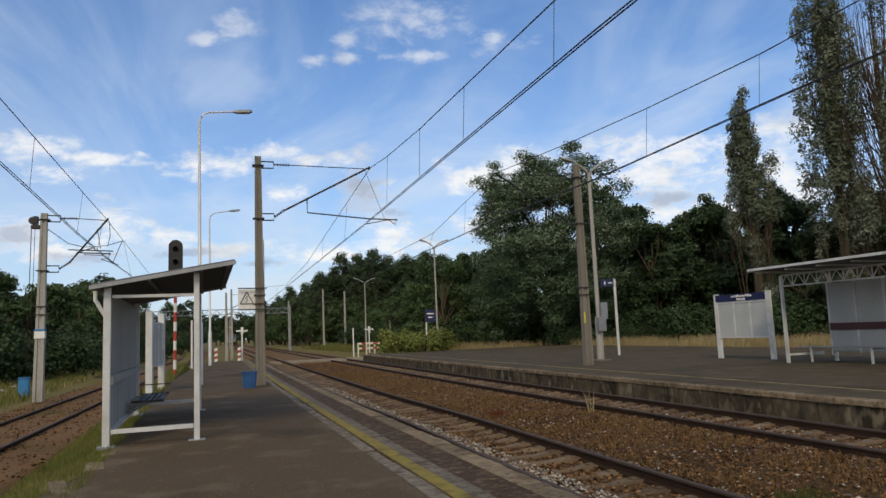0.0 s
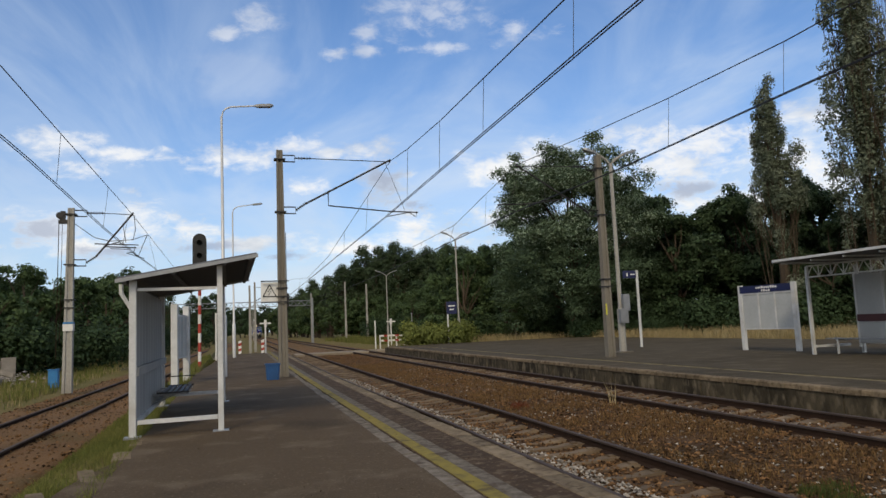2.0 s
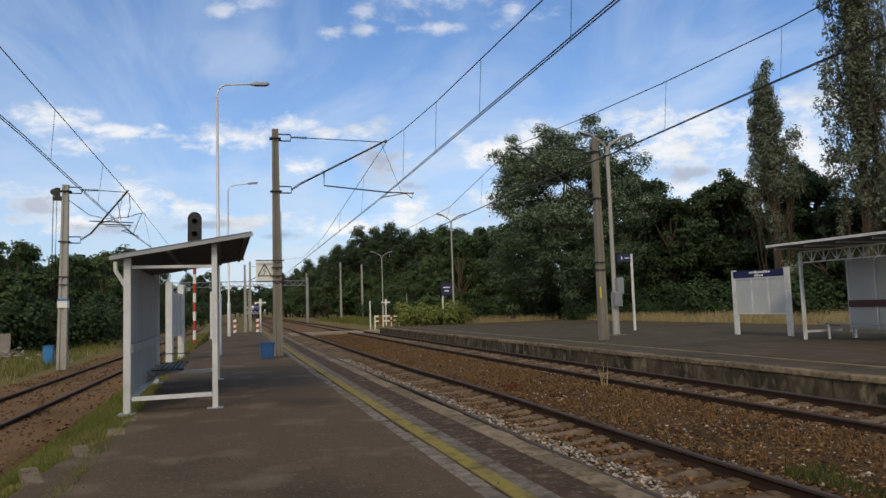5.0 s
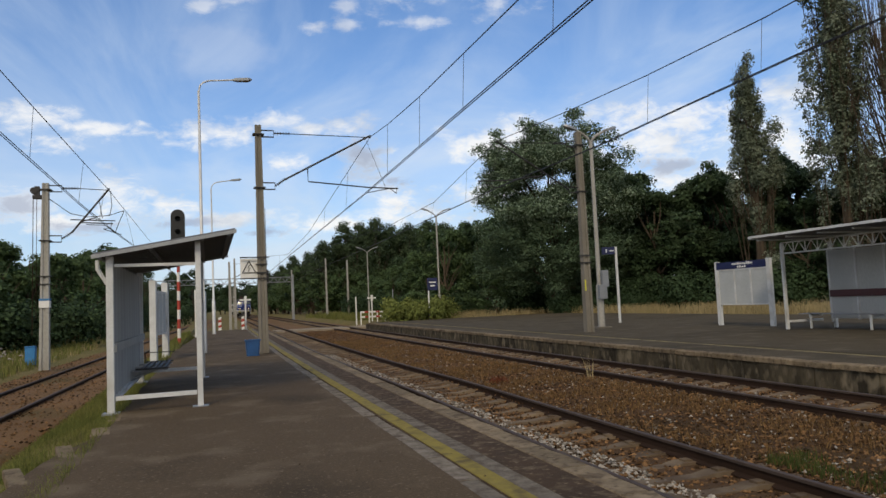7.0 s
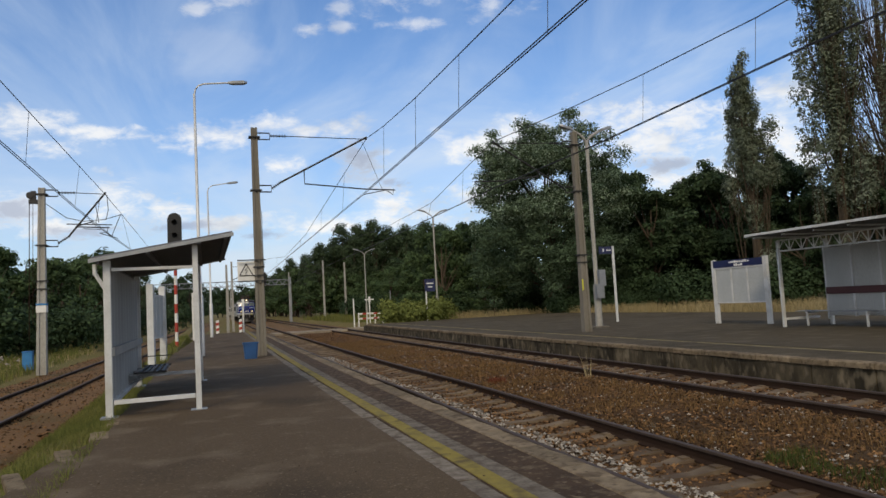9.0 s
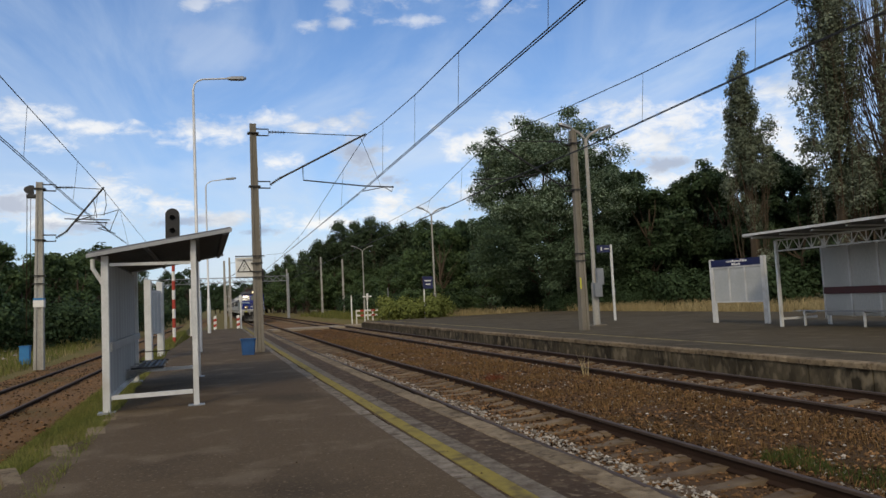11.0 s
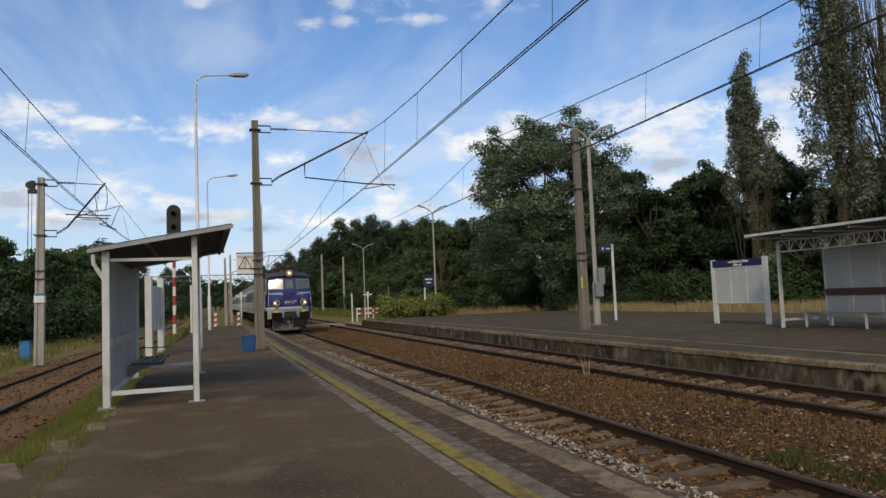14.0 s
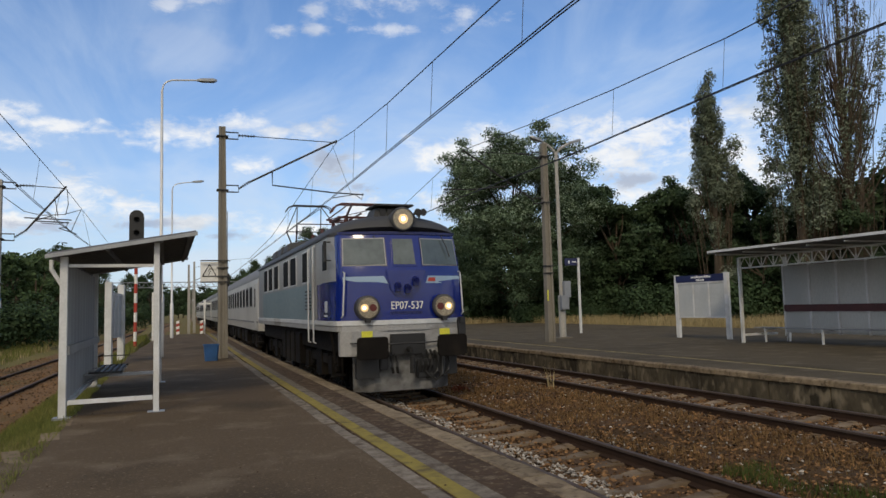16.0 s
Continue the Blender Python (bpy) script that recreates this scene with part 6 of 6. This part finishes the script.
def poplar(name, label, h, w, seed, leaves, stems, dry, size=0.1, thin=0.0, low=0.05):
    """Steep stems that leave the trunk low down and bend upright, each with many short side shoots; a share of them is bare."""
    rng = random.Random(seed)
    t = thing(name, label, "tree")
    tr, cr = Shape(), []
    axis = [Vector((0, 0, -0.3)), Vector((0.08, 0, h * 0.2)), Vector((0.0, 0.1, h * 0.55)), Vector((0.1, 0, h * 0.98))]
    tr.tube(axis, [0.46, 0.34, 0.17, 0.02], 9)
    for i in range(stems):
        a = rng.uniform(0, 6.283)
        z0 = h * rng.uniform(low, 0.62)
        top = min(h * rng.uniform(0.88, 1.0), z0 + h * rng.uniform(0.22, 0.5))
        q = w / 2 * math.sqrt(rng.uniform(0.08, 1.0)) * min(1.0, 1.9 * (1.06 - top / h) + 0.28)
        cx, cy = q * math.cos(a), q * math.sin(a)
        root = 0.0
        if z0 < h * 0.22:
            z0, root = -0.2, 0.5
        p = []
        for u in (0.0, 0.2, 0.45, 0.72, 1.0):
            out = root + (1 - root) * (u if root else 1 - (1 - u) ** 2.2)
            p.append(Vector((cx * out + rng.uniform(-0.08, 0.08), cy * out + rng.uniform(-0.08, 0.08), z0 + (top - z0) * u)))
        tr.tube(p, [0.055, 0.042, 0.03, 0.018, 0.005], 5)
        bare = rng.random() < dry(a)
        for j in range(16 if bare else 9):
            k = rng.randrange(1, 4)
            b = p[k].lerp(p[k + 1], rng.random())
            g = rng.uniform(0, 6.283)
            e = b + Vector((0.3 * math.cos(g), 0.3 * math.sin(g), rng.uniform(0.7, 1.7)))
            tr.tube([b, b.lerp(e, 0.5) + Vector((0.06 * math.cos(g), 0.06 * math.sin(g), 0)), e], [0.014, 0.009, 0.003], 4)
        if bare:
            continue
        steps = max(4, int((top - z0) / 0.55))
        for j in range(steps):
            u = (j + rng.random()) / steps * 3.999
            b = p[int(u)].lerp(p[int(u) + 1], u - int(u))
            if rng.random() < (0.64 if b.z > h * thin else 0.07):
                r = rng.uniform(0.24, 0.36) * (1 + 1.1 * rng.random() ** 3)
                cr.append((b.x + rng.uniform(-0.25, 0.25), b.y + rng.uniform(-0.25, 0.25), b.z + rng.uniform(0, 0.3), r))
    for i in range(16):
        cr.append((rng.uniform(-0.25, 0.25), rng.uniform(-0.25, 0.25), h * (0.55 + 0.42 * i / 15), rng.uniform(0.3, 0.5)))
    part("trunk", tr, BARK, t, "grey-brown upright stems", smooth=True)
    ob = new("crown", leaf_mesh("crown", cr, 1.1, leaves, size, LEAF_POPLAR, seed, tall=1.5))
    ob.parent = t
    return t


def bush(name, label, w, d, h, seed, leaves, mt, size=0.13):
    rng = random.Random(seed)
    t = thing(name, label, "bush")
    cr = [(rng.uniform(-0.46, 0.46) * w, rng.uniform(-0.46, 0.46) * d, h * rng.uniform(0.2, 0.68), h * rng.uniform(0.22, 0.36)) for i in range(26)]
    tr = Shape()
    for c in cr[:12]:
        tr.tube([(0, 0, -0.1), c[:3]], [0.03, 0.01], 5)
    part("stems", tr, BARK, t)
    ob = new("foliage", leaf_mesh("foliage", cr, 1.25, leaves, size, mt, seed))
    ob.parent = t
    return t


def put(ob, x, y, z=-0.1, s=1.0, turn=0.0):
    ob.scale = (s, s, s)
    ob.matrix_basis = pose(x, y, z, 0, 0, turn) @ Matrix.Diagonal((s, s, s, 1))


def more(ob, x, y, z=-0.1, s=1.0, turn=0.0, group=""):
    keep = ob.scale.copy()
    ob.scale = (1, 1, 1)
    c = copy_thing(ob, pose(x, y, z, 0, 0, turn) @ Matrix.Diagonal((s, s, s, 1)))
    ob.scale = keep
    if group:
        tagged(c, group=group)
    return c


big = broad_tree("broadleaf_tree", "large dark green broadleaf tree with its lit top painted paler", 17.0, 17.5, 3, LEAF_BIG, 150000, 0.108, 150, 0.02, 0.36, LEAF_LIT_TOP, 11)
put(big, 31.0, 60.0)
tree_a = broad_tree("broadleaf_tree", "dense dark green broadleaf tree at the wood edge", 11.5, 10.0, 5, LEAF_DARK, 12000, 0.16, 46, 0.03, 0.26, LEAF_LIT_TIP, 7)
put(tree_a, 39.5, 56)
tree_b = broad_tree("broadleaf_tree", "rounded green broadleaf tree at the wood edge", 9.5, 9.0, 9, LEAF_MID, 10500, 0.16, 40, 0.02, 0.22, None, 7)
put(tree_b, 24.0, 72)
tree_c = pine("pine_tree", "tall dark pine in the wood", 15.0, 6.6, 12, 6400)
put(tree_c, 22.5, 120)
tree_d = broad_tree("broadleaf_tree", "small leafy green tree before the pines", 9.5, 8.0, 27, LEAF_MID, 6000, 0.19, 48, 0.0, 0.2)
put(tree_d, 23.5, 108, -0.1, 0.7)

tree_far = broad_tree("broadleaf_tree", "distant dark broadleaf tree deep in the wood", 12.0, 11.0, 15, LEAF_DARK, 3400, 0.38, 40, 0.0, 0.26)
put(tree_far, 58, 70)
rng = random.Random(21)
WOOD = "trees of the wood"
# right-hand wood behind the opposite platform
for x, y, s in ((43, 58, 1.0), (47, 50, 1.0), (51, 55, 1.08), (38, 64, 0.95), (45, 44, 0.78), (50, 44, 0.9), (54, 38, 1.0), (57, 46, 1.05), (60, 34, 1.05), (52, 31, 0.9), (56, 26, 1.0), (62, 24, 1.1), (36, 74, 1.0), (44, 70, 1.1), (55, 64, 1.15), (62, 54, 1.1), (66, 42, 1.1), (47, 36, 0.72), (64, 14, 1.1), (58, 16, 1.0)):
    more(tree_far if x > 53 else rng.choice((tree_a, tree_a, tree_b)), x, y, -0.1, s * rng.uniform(0.93, 1.05), rng.uniform(0, 360), WOOD)
for i in range(10):
    u = i / 9
    more(tree_far, 66 - 34 * u + rng.uniform(-2, 2), 22 + 66 * u + rng.uniform(-2, 2), -0.1, rng.uniform(0.85, 1.05), rng.uniform(0, 360), WOOD)
for x, y, h in ((43.7, 58, 9.8), (46.2, 57, 11.2), (46.0, 53, 11.8), (50.2, 48.5, 11.8), (52.5, 46, 11.4)):
    more(tree_a, x, y, -0.2, h / 11.0, rng.uniform(0, 360), WOOD)
# middle wood along the line: pines with broadleaf trees before them
for i in range(14):
    y = 92 + i * 11 + rng.uniform(-2, 2)
    x = 19.0 + (y - 92) * 0.024 + rng.uniform(0, 3) + (3.5 if y < 108 else 0)
    more(rng.choice((tree_b, tree_d)), x + 1, y, -0.2, rng.uniform(0.5, 0.78) * (1.0 if y < 118 else 0.8), rng.uniform(0, 360), WOOD)
for x, y, h in ((14.7, 190, 11.2), (18.2, 190, 13.0), (18.4, 160, 12.7), (18.5, 138, 12.4), (18.1, 118, 11.9), (20.4, 118, 13.0), (22.7, 118, 13.9), (25.1, 118, 14.7), (27.4, 118, 15.3), (29.8, 118, 15.0), (32.2, 118, 14.9), (34.7, 118, 15.0), (37.1, 118, 15.2), (39.7, 118, 15.4), (42.2, 118, 15.6), (44.8, 118, 15.8)):
    more(tree_c, x + rng.uniform(-0.6, 0.6), y + rng.uniform(-3, 3), -0.2, h * rng.uniform(0.88, 1.05) / 15.4, rng.uniform(0, 360), WOOD)
    more(rng.choice((tree_b, tree_d)), x + 1.2, y + 5, -0.2, h * rng.uniform(0.9, 1.0) / 9.5, rng.uniform(0, 360), WOOD)
    if y > 120:
        more(tree_c, x + 1.7, y - 7, -0.2, h * rng.uniform(0.86, 0.95) / 15.4, rng.uniform(0, 360), WOOD)
        more(tree_d, x - 0.9, y + 9, -0.2, h * 0.88 / 9.5, rng.uniform(0, 360), WOOD)
    more(tree_c, x + 0.9, y + 6, -0.2, h * rng.uniform(0.93, 1.03) / 15.4, rng.uniform(0, 360), WOOD)
    more(tree_d, x - 0.3, y - 3, -0.2, h * rng.uniform(0.55, 0.7) / 9.5, rng.uniform(0, 360), WOOD)
for x, y, s in ((24.5, 80, 0.75), (28, 86, 0.9), (33, 84, 0.95), (30, 95, 1.0), (27, 68, 0.62), (26.0, 63, 0.42), (37, 90, 1.1), (22.8, 90, 0.7)):
    more(rng.choice((tree_b, tree_b, tree_a)), x, y, -0.2, s, rng.uniform(0, 360), WOOD)
# far end of the line and the left-hand wood
for i in range(18):
    y = 150 + rng.uniform(0, 130)
    x = -3 - rng.uniform(0, 26) + (y - 150) * 0.02
    more(rng.choice((tree_far, tree_far, tree_c)), x, y, -0.5, rng.uniform(0.7, 0.95), rng.uniform(0, 360), WOOD)
for i in range(14):
    more(tree_far, 2 + i * 2.4 + rng.uniform(-1, 1), 330 + rng.uniform(0, 40), -0.5, rng.uniform(1.0, 1.3), rng.uniform(0, 360), WOOD)
for i in range(34):
    y = 50 + rng.uniform(0, 75)
    x = -10 - rng.uniform(0, 26) - max(0, (62 - y)) * 0.35
    if x < -9 - 0.02 * y or y > 80:
        more(rng.choice((tree_b, tree_d)) if y < 80 else tree_far, x, y, -0.5, rng.uniform(0.62, 0.92), rng.uniform(0, 360), WOOD)
for i in range(14):
    more(tree_far, -26 - rng.uniform(0, 14), 30 + i * 3 + rng.uniform(-1, 1), -0.5, rng.uniform(0.7, 0.95), rng.uniform(0, 360), WOOD)

for x, y, h in ((-16.7, 52, 6.3), (-13.9, 50, 6.4), (-13.8, 56, 7.4), (-12.8, 60, 7.8), (-11.3, 62, 7.4), (-10.0, 66, 7.1), (-8.5, 70, 7.0)):
    more(rng.choice((tree_b, tree_d)), x, y, -0.5, h / 9.0, rng.uniform(0, 360), WOOD)

# behind the large tree's open side
for x, y, h in ((43.6, 66, 15.0), (44.1, 70, 13.8), (46.7, 68, 12.6), (44.2, 62, 10.1), (43.0, 72, 8.2)):
    more(tree_a, x, y, -0.2, h / 11.3, rng.uniform(0, 360), WOOD)

pop_a = poplar("poplar_tree", "slim tall poplar with thin foliage and bare top twigs", 20.3, 3.6, 31, 36000, 42, lambda a: 0.22, 0.10, 0.47)
put(pop_a, 41.2, 45.0)
pop_b = poplar("poplar_tree", "tall leafy poplar with dark clumps of leaves", 29.0, 5.8, 35, 46000, 84, lambda a: 0.12, 0.115, 0.22)
put(pop_b, 44.9, 40.0)
pop_c = poplar("poplar_tree", "tall poplar with mostly bare upright brown twigs", 28.0, 8.4, 38, 9000, 130, lambda a: 0.98 if math.cos(a + 0.4) < 0.8 else 0.3, 0.115, 0.25)
put(pop_c, 47.6, 38.0)

put(bush("bush", "low rounded yellow-green bush by the platform end", 5.6, 4.5, 2.1, 41, 11000, LEAF_BUSH), 17.2, 58.5)
under = bush("bush", "dark undergrowth at the foot of the wood", 6.0, 3.0, 3.2, 43, 7000, LEAF_DARK, 0.14)
put(under, 38.5, 49)
for x, y, s in ((30, 55.5, 0.6), (35, 53, 0.55), (34.5, 55.5, 1.0), (43, 44, 1.1), (48, 39, 1.0), (30, 63, 1.0), (52, 34, 1.1), (26, 70, 0.9), (56, 20, 1.2), (50, 27, 1.0), (23, 78, 0.9), (20.5, 96, 1.0), (-9.8, 52, 0.9), (-14, 49, 1.0), (-19, 47, 1.1), (-10.5, 60, 1.0), (-8.5, 72, 0.9), (-6.5, 90, 0.9), (-24, 44, 1.1), (-5.5, 110, 1.0)):
    more(under, x, y, -0.3, s, rng.uniform(-30, 30), "undergrowth")


def field(n, x0, x1, y0, y1, z, seed, clump=0.0):
    r = np.random.default_rng(seed)
    x, y = r.uniform(x0, x1, n), r.uniform(y0, y1, n)
    if clump:
        keep = np.array([noise.noise((float(a) * clump, float(b) * clump, seed)) > -0.05 + r.uniform(-0.25, 0.25) for a, b in zip(x, y)])
        x, y = x[keep], y[keep]
    zz = np.array([ground_height(float(a)) for a in x]) if z is None else np.full(len(x), z)
    return np.stack([x, y, zz], 1)


blades("dry_grass", "tall straw-coloured dry grass behind the opposite platform", "grass", STRAW, field(22000, 29.2, 37, 24, 58, -0.12, 2, 0.3), (0.12, 0.85), 0.016, lean=0.75)
blades("dry_grass", "straw-coloured dry grass along the wood", "grass", STRAW, field(6000, 20.5, 31, 56.5, 70, -0.12, 3, 0.35), (0.3, 0.8), 0.02)
blades("verge_grass", "long mixed grass on the verge past the crossing", "grass", GRASS, field(9000, 13.6, 21, 68, 108, -0.12, 4, 0.3), (0.3, 0.9), 0.03)
blades("edge_grass", "green grass growing along the platform's back edge", "grass", GRASS, field(34000, -2.6, -1.16, 4, 30, None, 6, 0.7), (0.03, 0.17), 0.005, lean=0.6)
blades("edge_grass", "yellow-green grass spilling over the platform's ragged edge", "grass", GRASS, field(30000, -2.75, -1.28, 4, 15, None, 16, 1.3), (0.03, 0.14), 0.005, lean=0.9)
blades("edge_grass", "grass between the platform and the side track", "grass", GRASS, field(6000, -2.2, -0.75, 26, 58, None, 7, 0.5), (0.08, 0.28), 0.012)
blades("bank_grass", "grass on the far side of the side track", "grass", GRASS, field(14000, -16, -6.9, 26, 60, None, 8, 0.35), (0.12, 0.5), 0.016)
blades("bank_straw", "dry stalks on the far side of the side track", "grass", STRAW, field(5000, -16, -6.7, 26, 60, None, 9, 0.4), (0.1, 0.45), 0.014)
blades("track_weeds", "tuft of green weeds between the tracks", "weeds", WEED, field(3600, 6.05, 6.75, 4.2, 6.9, -0.48, 10, 1.1), (0.04, 0.17), 0.005)
blades("dead_weeds", "rust-brown dead weeds between the tracks", "weeds", material("dead_weed", (0.216, 0.131, 0.054), (0.117, 0.072, 0.032), 0.9, scale=2, fine=30, bump=0, vary=0.5, island=True), field(36000, 6.0, 8.8, 4, 40, -0.465, 12, 0.8), (0.03, 0.13), 0.006, lean=1.0)


RED_WEED = leaf_material("red_brown_weed", (0.20, 0.055, 0.025), (0.13, 0.045, 0.022), 0.2)


def tuft(x, y, w, n, height, mt, label, seed):
    r = np.random.default_rng(seed)
    blades("weed_tuft", label, "weed", mt, np.stack([r.normal(x, w, n), r.normal(y, w, n), np.full(n, -0.49)], 1), height, 0.007, lean=0.7, kind="", seed=seed)


tuft(6.59, 16.13, 0.11, 300, (0.06, 0.2), RED_WEED, "rust-red dried weed clump beside the near rail", 3)
tuft(8.78, 15.45, 0.04, 9, (0.3, 0.7), STRAW, "pale dry stalks standing between the tracks", 4)


# ---- loose stones, sleepers and kerb pieces ----
def stones_in(x0, x1, y0, y1, z, thin=0.0):
    def place(r, n):
        x = r.uniform(x0, x1, n)
        y = y0 + (y1 - y0) * r.uniform(0, 1, n) ** 1.5
        b = np.array([bend(float(q)) for q in y])
        return np.stack([x + b, y, z + r.uniform(-0.02, 0.012, n)], 1)
    return place


scatter("grey_stones", "pale grey angular ballast stones in the near track", "stones", STONE_GREY, 7000, stones_in(3.45, 4.75, 3, 30, -0.495), (0.018, 0.042))
scatter("brown_stones", "rust-brown ballast stones in the near track", "stones", STONE_BROWN, 13000, stones_in(3.25, 6.1, 3, 30, -0.503), (0.018, 0.042))
scatter("middle_stones", "brown stones between the main tracks", "stones", STONE_BROWN, 19000, stones_in(5.6, 9.0, 3.5, 57, -0.452), (0.015, 0.040))
scatter("fine_gravel", "fine rust-brown gravel and dead leaves between the tracks", "stones", BALLAST, 15000, stones_in(5.9, 8.9, 4, 20, -0.452), (0.008, 0.02))
scatter("verge_stones", "grey stones along the rail's outer side", "stones", STONE_GREY, 2600, stones_in(5.6, 6.15, 3.5, 24, -0.497), (0.015, 0.034))
scatter("far_stones", "mixed stones in the far track", "stones", STONE_BROWN, 7500, stones_in(8.8, 11.4, 7, 34, -0.505), (0.018, 0.042))
scatter("far_grey_stones", "pale stones in the far track", "stones", STONE_GREY, 1500, stones_in(8.8, 11.4, 7, 34, -0.512), (0.018, 0.045))
scatter("side_stones", "brown stones of the side track", "stones", STONE_BROWN, 6000,
        lambda r, n: (lambda x, y: np.stack([x + np.array([left_line(float(q)) for q in y]), y, -0.425 + r.uniform(-0.02, 0.01, n)], 1))(r.uniform(-2.0, 2.1, n), r.uniform(8, 40, n)), (0.02, 0.045))

scatter("grit", "loose grit and crumbs of asphalt on the platform", "grit", ASPHALT_EDGE, 160, lambda r, n: np.stack([r.uniform(-1.3, 3.1, n), 2.5 + 14 * r.uniform(0, 1, n) ** 1.4, r.uniform(0.004, 0.008, n)], 1), (0.005, 0.014))
scatter("pale_stones", "scattered pale stones between the main tracks", "stones", STONE_GREY, 1300, stones_in(5.7, 9.0, 4, 34, -0.45), (0.015, 0.035))

lay_sleepers(near_track, NEAR, -4, 110, track_bend)
lay_sleepers(far_track, FAR, -4, 110)
lay_sleepers(side_track, 0.0, 6, 70, left_line, 0.035)

kerb_pieces(near_platform, NEAR_EDGE, 1, -8, 57.5, 1.0)
kerb_pieces(far_platform, FAR_EDGE, -1, -8, 57, 1.0)
slabs = [mesh_of("paving_slab", Shape().box(-0.088 - 0.006 * q, 0.092 - 0.012 * q, -0.496, 0.494 - 0.02 * q, -0.06, 0.001), SLAB) for q in range(3)]
row_pieces(near_platform, "paving_slab", slabs, (nw0 + nw1) / 2, -4, 57.5, 1.0, 0.0, 3)
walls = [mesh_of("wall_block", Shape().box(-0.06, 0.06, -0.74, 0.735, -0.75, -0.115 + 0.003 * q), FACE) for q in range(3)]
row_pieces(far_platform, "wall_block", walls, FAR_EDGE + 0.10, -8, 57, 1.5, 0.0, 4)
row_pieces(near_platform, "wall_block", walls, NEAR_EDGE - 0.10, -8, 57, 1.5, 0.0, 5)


def edge_slab(x, y, turn, a, b):
    s = Shape().loft([[(-a, -b, z), (a * 0.9, -b * 1.1, z), (a, b * 0.9, z), (-a * 0.8, b, z)] for z in (-0.08, 0.004)])
    tagged(part("concrete_slab", s, KERB, None, "cracked pale concrete slab at the platform's grassy edge", bevel=0.008, at=pose(x, y, 0.0, 0.6, -0.8, turn)), category="slab", group="slabs along the grass")


for q in ((-1.46, 10.9, 8, 0.13, 0.34), (-1.66, 9.55, 14, 0.10, 0.42), (-1.90, 8.3, 18, 0.09, 0.5), (-1.42, 12.1, 4, 0.10, 0.26)):
    edge_slab(*q)


# ---- motion ----
TRAIN = [(0.0, 262.0), (4.0, 202.0), (7.0, 158.0), (9.0, 128.0), (12.0, 79.5), (13.0, 63.0), (14.0, 46.9), (15.0, 30.7), (15.5, 22.6), (16.0, 14.6)]


def train_y(t):
    for (a, ya), (b, yb) in zip(TRAIN, TRAIN[1:]):
        if t <= b:
            return ya + (yb - ya) * (t - a) / (b - a)
    return TRAIN[-1][1]


def on_line(y, length):
    """The pose of a vehicle whose front stands at y on the near track."""
    a, b = y + 2.5, y + length - 2.5
    xa, xb = NEAR + bend(a), NEAR + bend(b)
    turn = -math.degrees(math.atan2(xb - xa, b - a))
    return pose(xa - (xb - xa) / (b - a) * 2.5, y, RAIL_Z, 0, 0, turn)


def motions():
    times = [0.5 * i for i in range(33)]
    walk(loco, [(t, on_line(train_y(t), LOCO_L)) for t in times])
    for i, c in enumerate(coaches):
        walk(c, [(t, on_line(train_y(t) + LOCO_L + 0.75 + i * (COACH_L + 0.6), COACH_L)) for t in times])
    fine = [i / 30 for i in range(481)]
    for w, r in [(w, 0.62) for w in loco_wheels]:
        at = w.matrix_basis.translation.copy()
        walk(w, [(t, pose(at.x, at.y, at.z, math.degrees((TRAIN[0][1] - train_y(t)) / r) % 360)) for t in fine])


motions()
